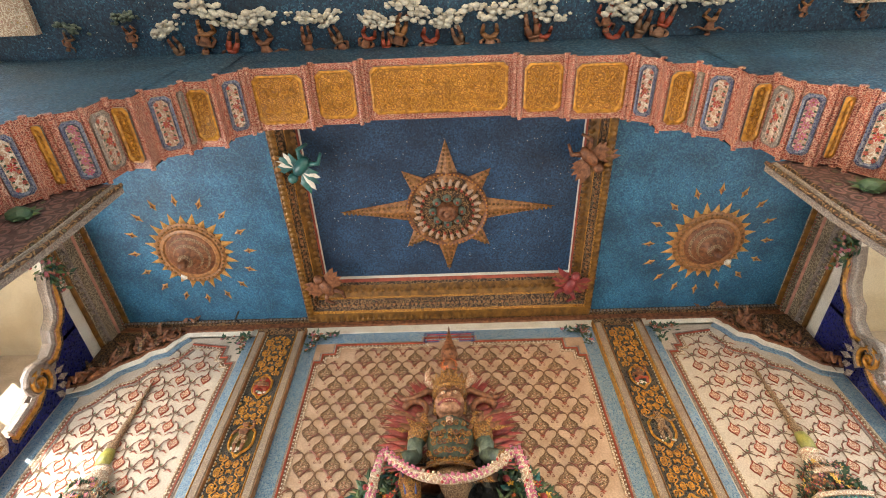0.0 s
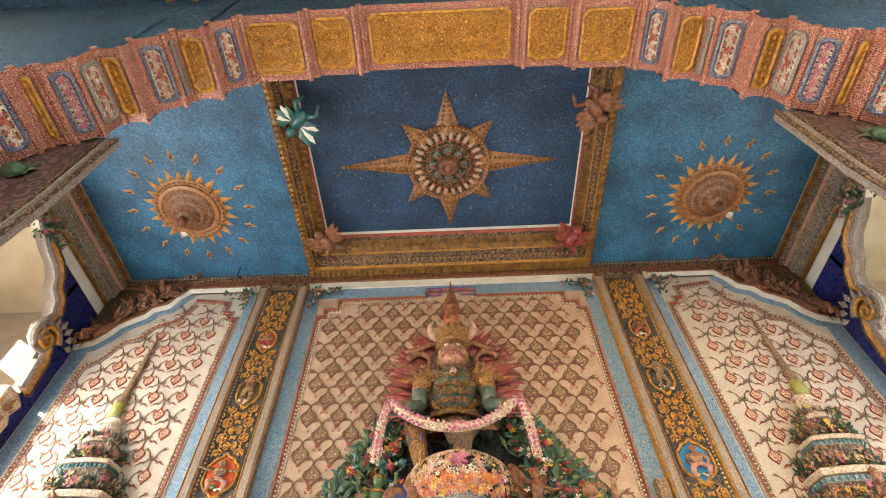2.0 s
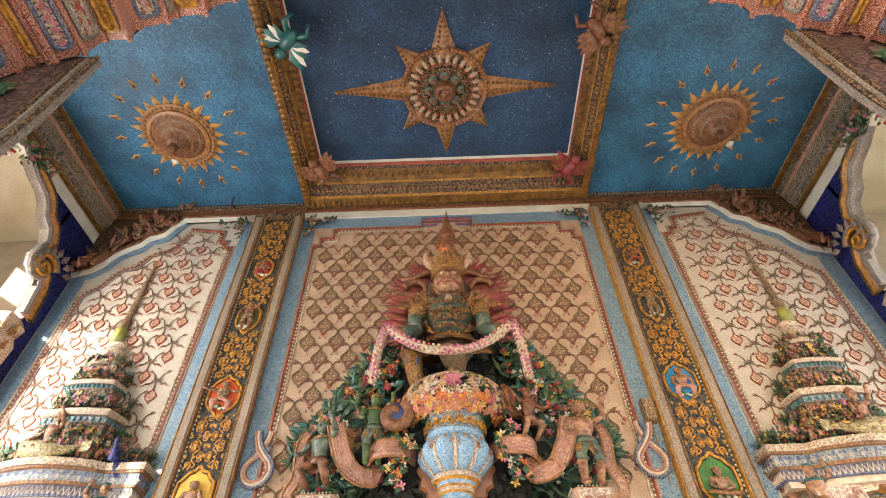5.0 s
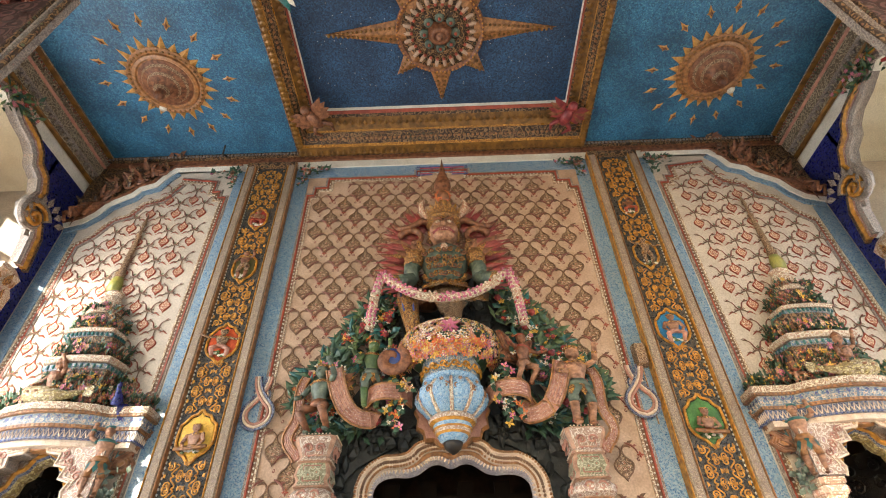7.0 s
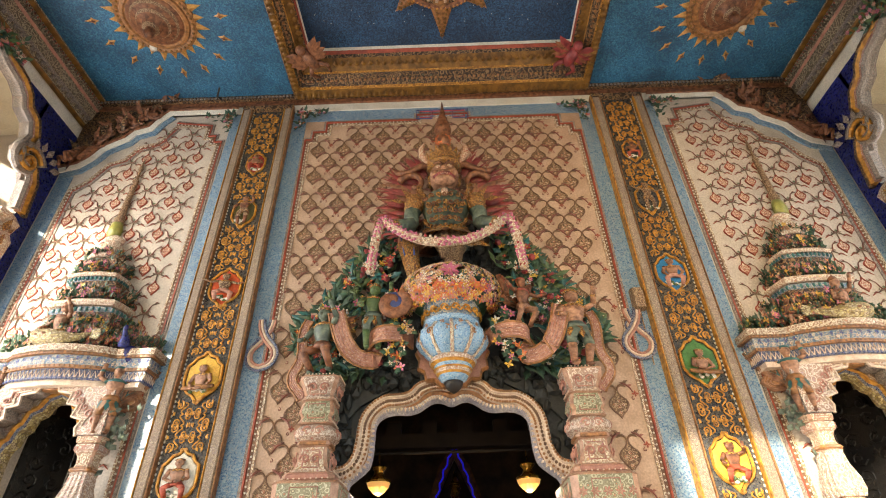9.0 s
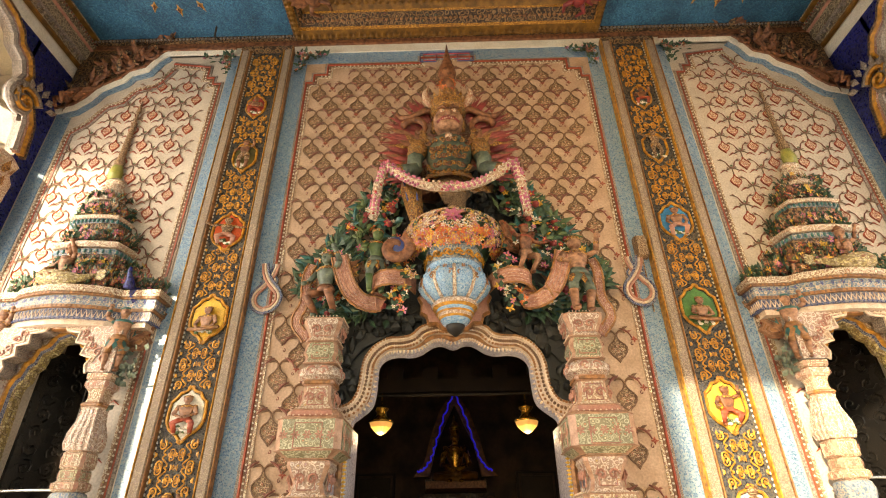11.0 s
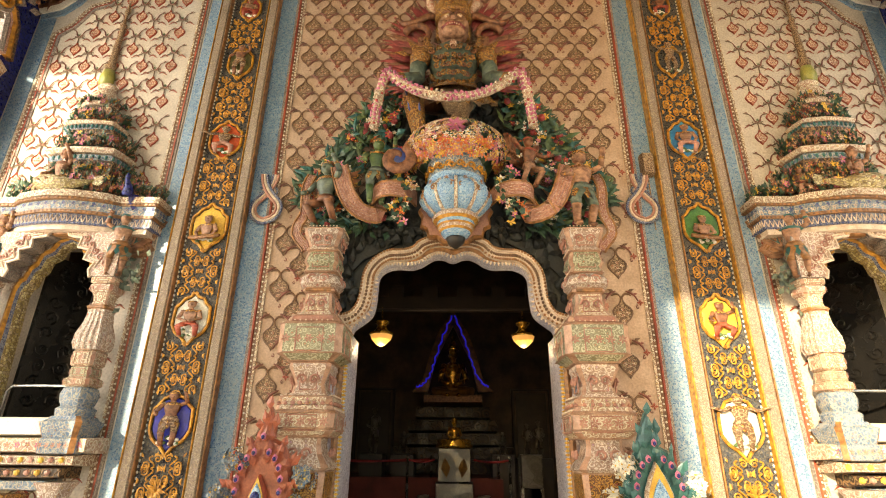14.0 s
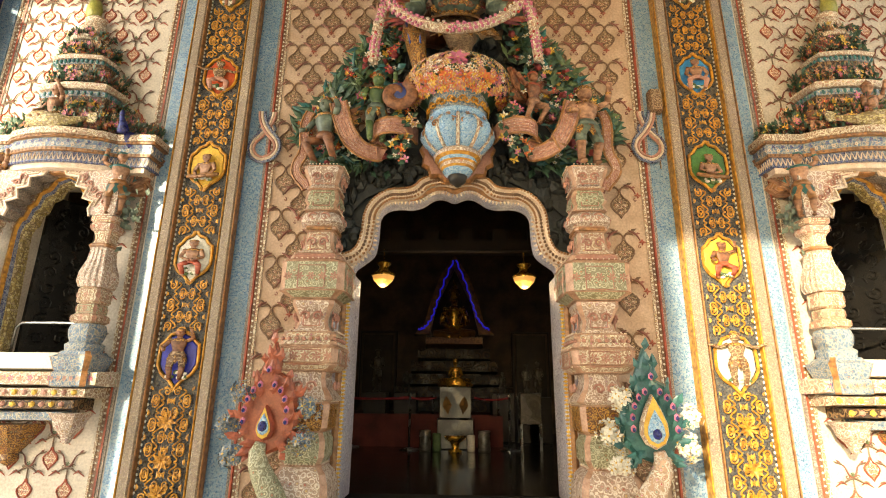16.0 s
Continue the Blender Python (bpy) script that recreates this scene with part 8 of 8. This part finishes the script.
lathe(bm, [(0.14, 0.0), (0.14, 0.015), (0.03, 0.035)], 20, (0, 0, 0))
part("foot", bm, "steel", stan, smooth=True)
bm = BM()
lathe(bm, [(0.018, 0.03), (0.018, 0.72), (0.028, 0.73), (0.028, 0.76), (0.01, 0.78)], 10, (0, 0, 0))
part("pole", bm, "steel", stan, smooth=True)
PST = [(-0.64, 8.15), (0.80, 8.15), (0.70, 8.9), (-0.35, 9.2), (-1.55, 8.5)]
for x, y in PST[1:]:
    copy_thing(stan, Matrix.Translation((x, y, HALL)))
for (a, b) in (((-1.9, 8.15), (-0.64, 8.15)), ((-0.64, 8.15), (-0.26, 8.3)), ((0.30, 8.3), (0.80, 8.15)), ((-1.9, 8.5), (-0.35, 9.2))):
    bm = BM()
    tube(bm, bez((a[0], a[1], 1.47), (a[0] * 0.67 + b[0] * 0.33, a[1], 1.43), (a[0] * 0.33 + b[0] * 0.67, b[1], 1.43), (b[0], b[1], 1.47), 8), 0.014, 6)
    tagged(part("barrier_rope", bm, "rope", smooth=True), "red barrier rope between the posts", "rope", "barrier ropes")
for x, r, h_, mt, lab in ((-0.40, 0.085, 0.28, "marble", "pale glass candle jar on the hall floor"), (-0.24, 0.06, 0.24, "leaf2", "green glass vase on the hall floor"), (0.24, 0.055, 0.22, "cream", "cream pillar candle on the hall floor"), (0.42, 0.09, 0.28, "marble", "pale glass candle jar on the hall floor")):
    bm = BM()
    lathe(bm, [(r * 0.9, 0.0), (r, 0.02), (r * 0.95, h_ * 0.5), (r, h_ - 0.01), (r * 0.85, h_)], 16, (0, 0, 0))
    ob = part("jar", bm, mt, smooth=True)
    ob.location = (x, 7.95, HALL)
    tagged(ob, lab, "jar")
bm = BM()
lathe(bm, [(0.09, 0.0), (0.10, 0.02), (0.05, 0.05), (0.06, 0.12), (0.14, 0.17), (0.16, 0.21), (0.13, 0.22)], 20, (0, 0, 0))
ob = part("offering_bowl", bm, "brass", smooth=True)
ob.location = (0.02, 7.85, HALL)
tagged(ob, "footed brass offering bowl on the hall floor", "bowl")
for x, y, h_ in ((-1.35, 9.6, 0.75), (1.25, 9.6, 0.55), (1.45, 9.6, 0.6), (-0.85, 9.8, 0.45), (0.85, 9.8, 0.45)):
    statue("white_statue", (x, y, 1.55 if x < 1 else 1.5), h_, "small white marble statue in the dim hall", ["marble", "marble", "marble"], "hall statues", arms="lap", skirt=False, stance="stand" if h_ > 0.5 else "kneel")
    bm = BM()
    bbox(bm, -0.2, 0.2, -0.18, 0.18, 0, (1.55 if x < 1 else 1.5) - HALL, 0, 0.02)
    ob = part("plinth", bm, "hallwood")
    ob.location = (x, y, HALL)
    tagged(ob, "dark wooden plinth under a white statue", "plinth", "hall plinths")
bm = BM()
bbox(bm, -0.16, 0.16, -0.1, 0.1, 0.35, 0.8, 0, 0.02)
for sg in (-1, 1):
    box(bm, sg * 0.14 - 0.015, sg * 0.14 + 0.015, -0.08, 0.08, 0, 0.36, 1)
ob = part("notice_stand", bm, ["marble", "steel"])
ob.location = (1.12, 8.3, HALL)
tagged(ob, "grey notice stand beside the barrier", "stand")
for x in (-1.05, 1.05):
    bm = BM()
    for k in range(3):
        bbox(bm, -0.42 + k * 0.04, 0.42 - k * 0.04, -0.04 - k * 0.02, 0.05, 0.0, 1.5 - k * 0.04, k % 2, 0.03)
    ob = part("door_leaf", bm, ["hallwood", "hallwall"])
    ob.location = (x * 1.6, 11.93, 1.4)
    tagged(ob, "dark panelled door in the hall's back wall", "door", "hall doors", "structure")

# ---- ceramic motifs of the wall, last ----
def finish(bm, mats):
    me = bpy.data.meshes.new("motif")
    bm.to_mesh(me)
    bm.free()
    for m_ in mats:
        me.materials.append(M[m_])
    return me


def bulb_shape(bm, k, rim, dots):
    """An onion-shaped medallion: raised rim, sunk field with small blossoms."""
    half = [(0.0, -0.125), (0.022, -0.094), (0.056, -0.062), (0.080, -0.022), (0.082, 0.008), (0.062, 0.038), (0.034, 0.058), (0.017, 0.082), (0.010, 0.11)]
    out = [(x * k, z * k) for x, z in half] + [(-x * k, z * k) for x, z in half[::-1] if x > 0]
    ins = inset(out, rim)
    n = len(out)
    A, Bv, C = ([bm.verts.new((x, y, z)) for x, z in pp] for pp, y in ((out, 0.0), (out, -0.009), (ins, -0.012)))
    D = [bm.verts.new((x, -0.004, z)) for x, z in ins]
    for a, b in ((A, Bv), (Bv, C), (C, D)):
        for i in range(n):
            face(bm, (a[i], a[(i + 1) % n], b[(i + 1) % n], b[i]), 0)
    face(bm, D, 1)
    for x, z in dots:
        flower(bm, (x * k, -0.006, z * k), (0, -1, 0), 0.016 * k, 5, 4, 2)


def mid_mesh():
    bm = BM()
    bulb_shape(bm, 0.98, 0.010, ((0, -0.03), (-0.034, -0.012), (0.034, -0.012), (0, 0.016), (0, -0.075)))
    for s in (-1, 1):
        # arms: they leave the neck, swell into a leaf and fall to the rosette beside it
        tube(bm, bez((0, -0.006, 0.10), (s * 0.012, -0.01, 0.15), (s * 0.05, -0.01, 0.155), (s * 0.078, -0.008, 0.128), 7), [0.008, 0.008, 0.008, 0.010, 0.011, 0.008, 0.004], 4, 0, 0.8)
        tube(bm, bez((s * 0.040, -0.006, 0.168), (s * 0.075, -0.010, 0.150), (s * 0.105, -0.010, 0.150), (s * 0.128, -0.006, 0.085), 7), [0.004, 0.008, 0.010, 0.010, 0.008, 0.007, 0.005], 4, 2, 0.8)
        leaf(bm, (s * 0.05, -0.008, 0.158), (s * 0.9, -0.05, 0.42), (0, -1, 0), 0.066, 0.013, 0)
        leaf(bm, (s * 0.095, -0.008, 0.143), (s * 0.9, -0.05, 0.05), (0, -1, 0), 0.04, 0.009, 2)
        tube(bm, spiral(s * 0.122, 0.035, 0.017, 0.9, 1.6, 8, s, -0.006), 0.0036, 4, 2)
    for a in range(4):
        leaf(bm, (0.1425, -0.007, 0.072), (math.cos(a * 1.571), -0.05, math.sin(a * 1.571)), (0, -1, 0), 0.030, 0.009, 3)
    flower(bm, (0.1425, -0.010, 0.072), (0, -1, 0), 0.015, 6, 3, 4)
    return finish(bm, ["brownline", "brownfill", "vine_rose", "redline", "sidefill"])


def side_mesh():
    bm = BM()
    bulb_shape(bm, 0.67, 0.0085, ((0, -0.02), (-0.03, -0.02), (0.03, -0.02), (0, 0.02), (0, -0.07)))
    N = 0.148
    tube(bm, [(0, -0.006, 0.066), (0, -0.008, 0.11), (0, -0.008, N)], 0.0065, 4, 2, 0.8)
    for s in (-1, 1):
        # a broken roof over the stem, and a lyre opening above the knot
        tube(bm, [(0, -0.008, N), (s * 0.030, -0.010, N - 0.008), (s * 0.072, -0.010, N - 0.034)], [0.007, 0.008, 0.005], 4, 2, 0.8)
        tube(bm, [(s * 0.048, -0.008, N - 0.044), (s * 0.082, -0.010, N - 0.024), (s * 0.128, -0.008, N - 0.058)], [0.003, 0.0085, 0.003], 4, 0, 0.8)
        leaf(bm, (s * 0.060, -0.008, N - 0.024), (s * 0.9, -0.05, -0.10), (0, -1, 0), 0.055, 0.011, 2)
        tube(bm, bez((0, -0.006, N + 0.004), (s * 0.045, -0.010, N + 0.02), (s * 0.022, -0.010, N + 0.066), (s * 0.062, -0.008, N + 0.088), 8), [0.008, 0.008, 0.0075, 0.007, 0.0065, 0.006, 0.005, 0.004], 4, 3, 0.8)
        tube(bm, bez((s * 0.058, -0.008, N + 0.086), (s * 0.080, -0.009, N + 0.104), (s * 0.092, -0.009, N + 0.088), (s * 0.112, -0.008, N + 0.106), 5), [0.005, 0.008, 0.006, 0.006, 0.002], 4, 2, 0.8)
        leaf(bm, (s * 0.066, -0.008, N + 0.094), (s * 0.9, -0.05, 0.7), (0, -1, 0), 0.04, 0.009, 3)
        tube(bm, spiral(s * 0.036, N + 0.008, 0.016, 0.9, 0.0, 7, s, -0.006), 0.0035, 4, 2)
    flower(bm, (0, -0.010, N + 0.024), (0, -1, 0), 0.018, 5, 5, 2)
    return finish(bm, ["redline", "sidefill", "vine", "vine_rose", "rose", "leaf2"])


mid_motif, side_motif = mid_mesh(), side_mesh()


def top_limit(x):
    x = abs(x)
    pts = [(2.6, 6.0), (2.8, 6.25), (3.12, 6.3), (3.26, 6.08), (3.5, 5.95), (3.72, 5.75), (3.9, 5.5), (4.05, 5.35)]
    for (a, za), (b, zb) in zip(pts, pts[1:]):
        if a <= x <= b:
            return za + (zb - za) * (x - a) / (b - a)
    return 5.3


for r in range(28):
    z = 6.08 - r * 0.195
    for c in range(-6, 7):
        x = c * 0.2865 + (0.033 if r % 2 else -0.11)
        if x > 1.33 or x < -1.47 or z > 6.1 - 0.9 * max(0, abs(x) - 1.2) or (abs(x) < 1.2 and z < 3.2) or (abs(x) < 0.55 and 3.0 < z < 4.7) or z < 0.7:
            continue
        shared("motif", mid_motif, wall, Matrix.Translation((x, WY - 0.001, z)))
for s in (-1, 1):
    for r in range(28):
        z = 6.27 - r * 0.21
        for c in range(6):
            x = s * (2.735 + (c + (0.5 if r % 2 else 0.0)) * 0.285)
            if abs(x) > 3.98 or z + 0.12 > top_limit(x) or z < 0.6 or (2.74 < abs(x) < 3.60 and 1.35 < z < 3.4):
                continue
            shared("motif", side_motif, wall, Matrix.Translation((x, WY - 0.001, z)))
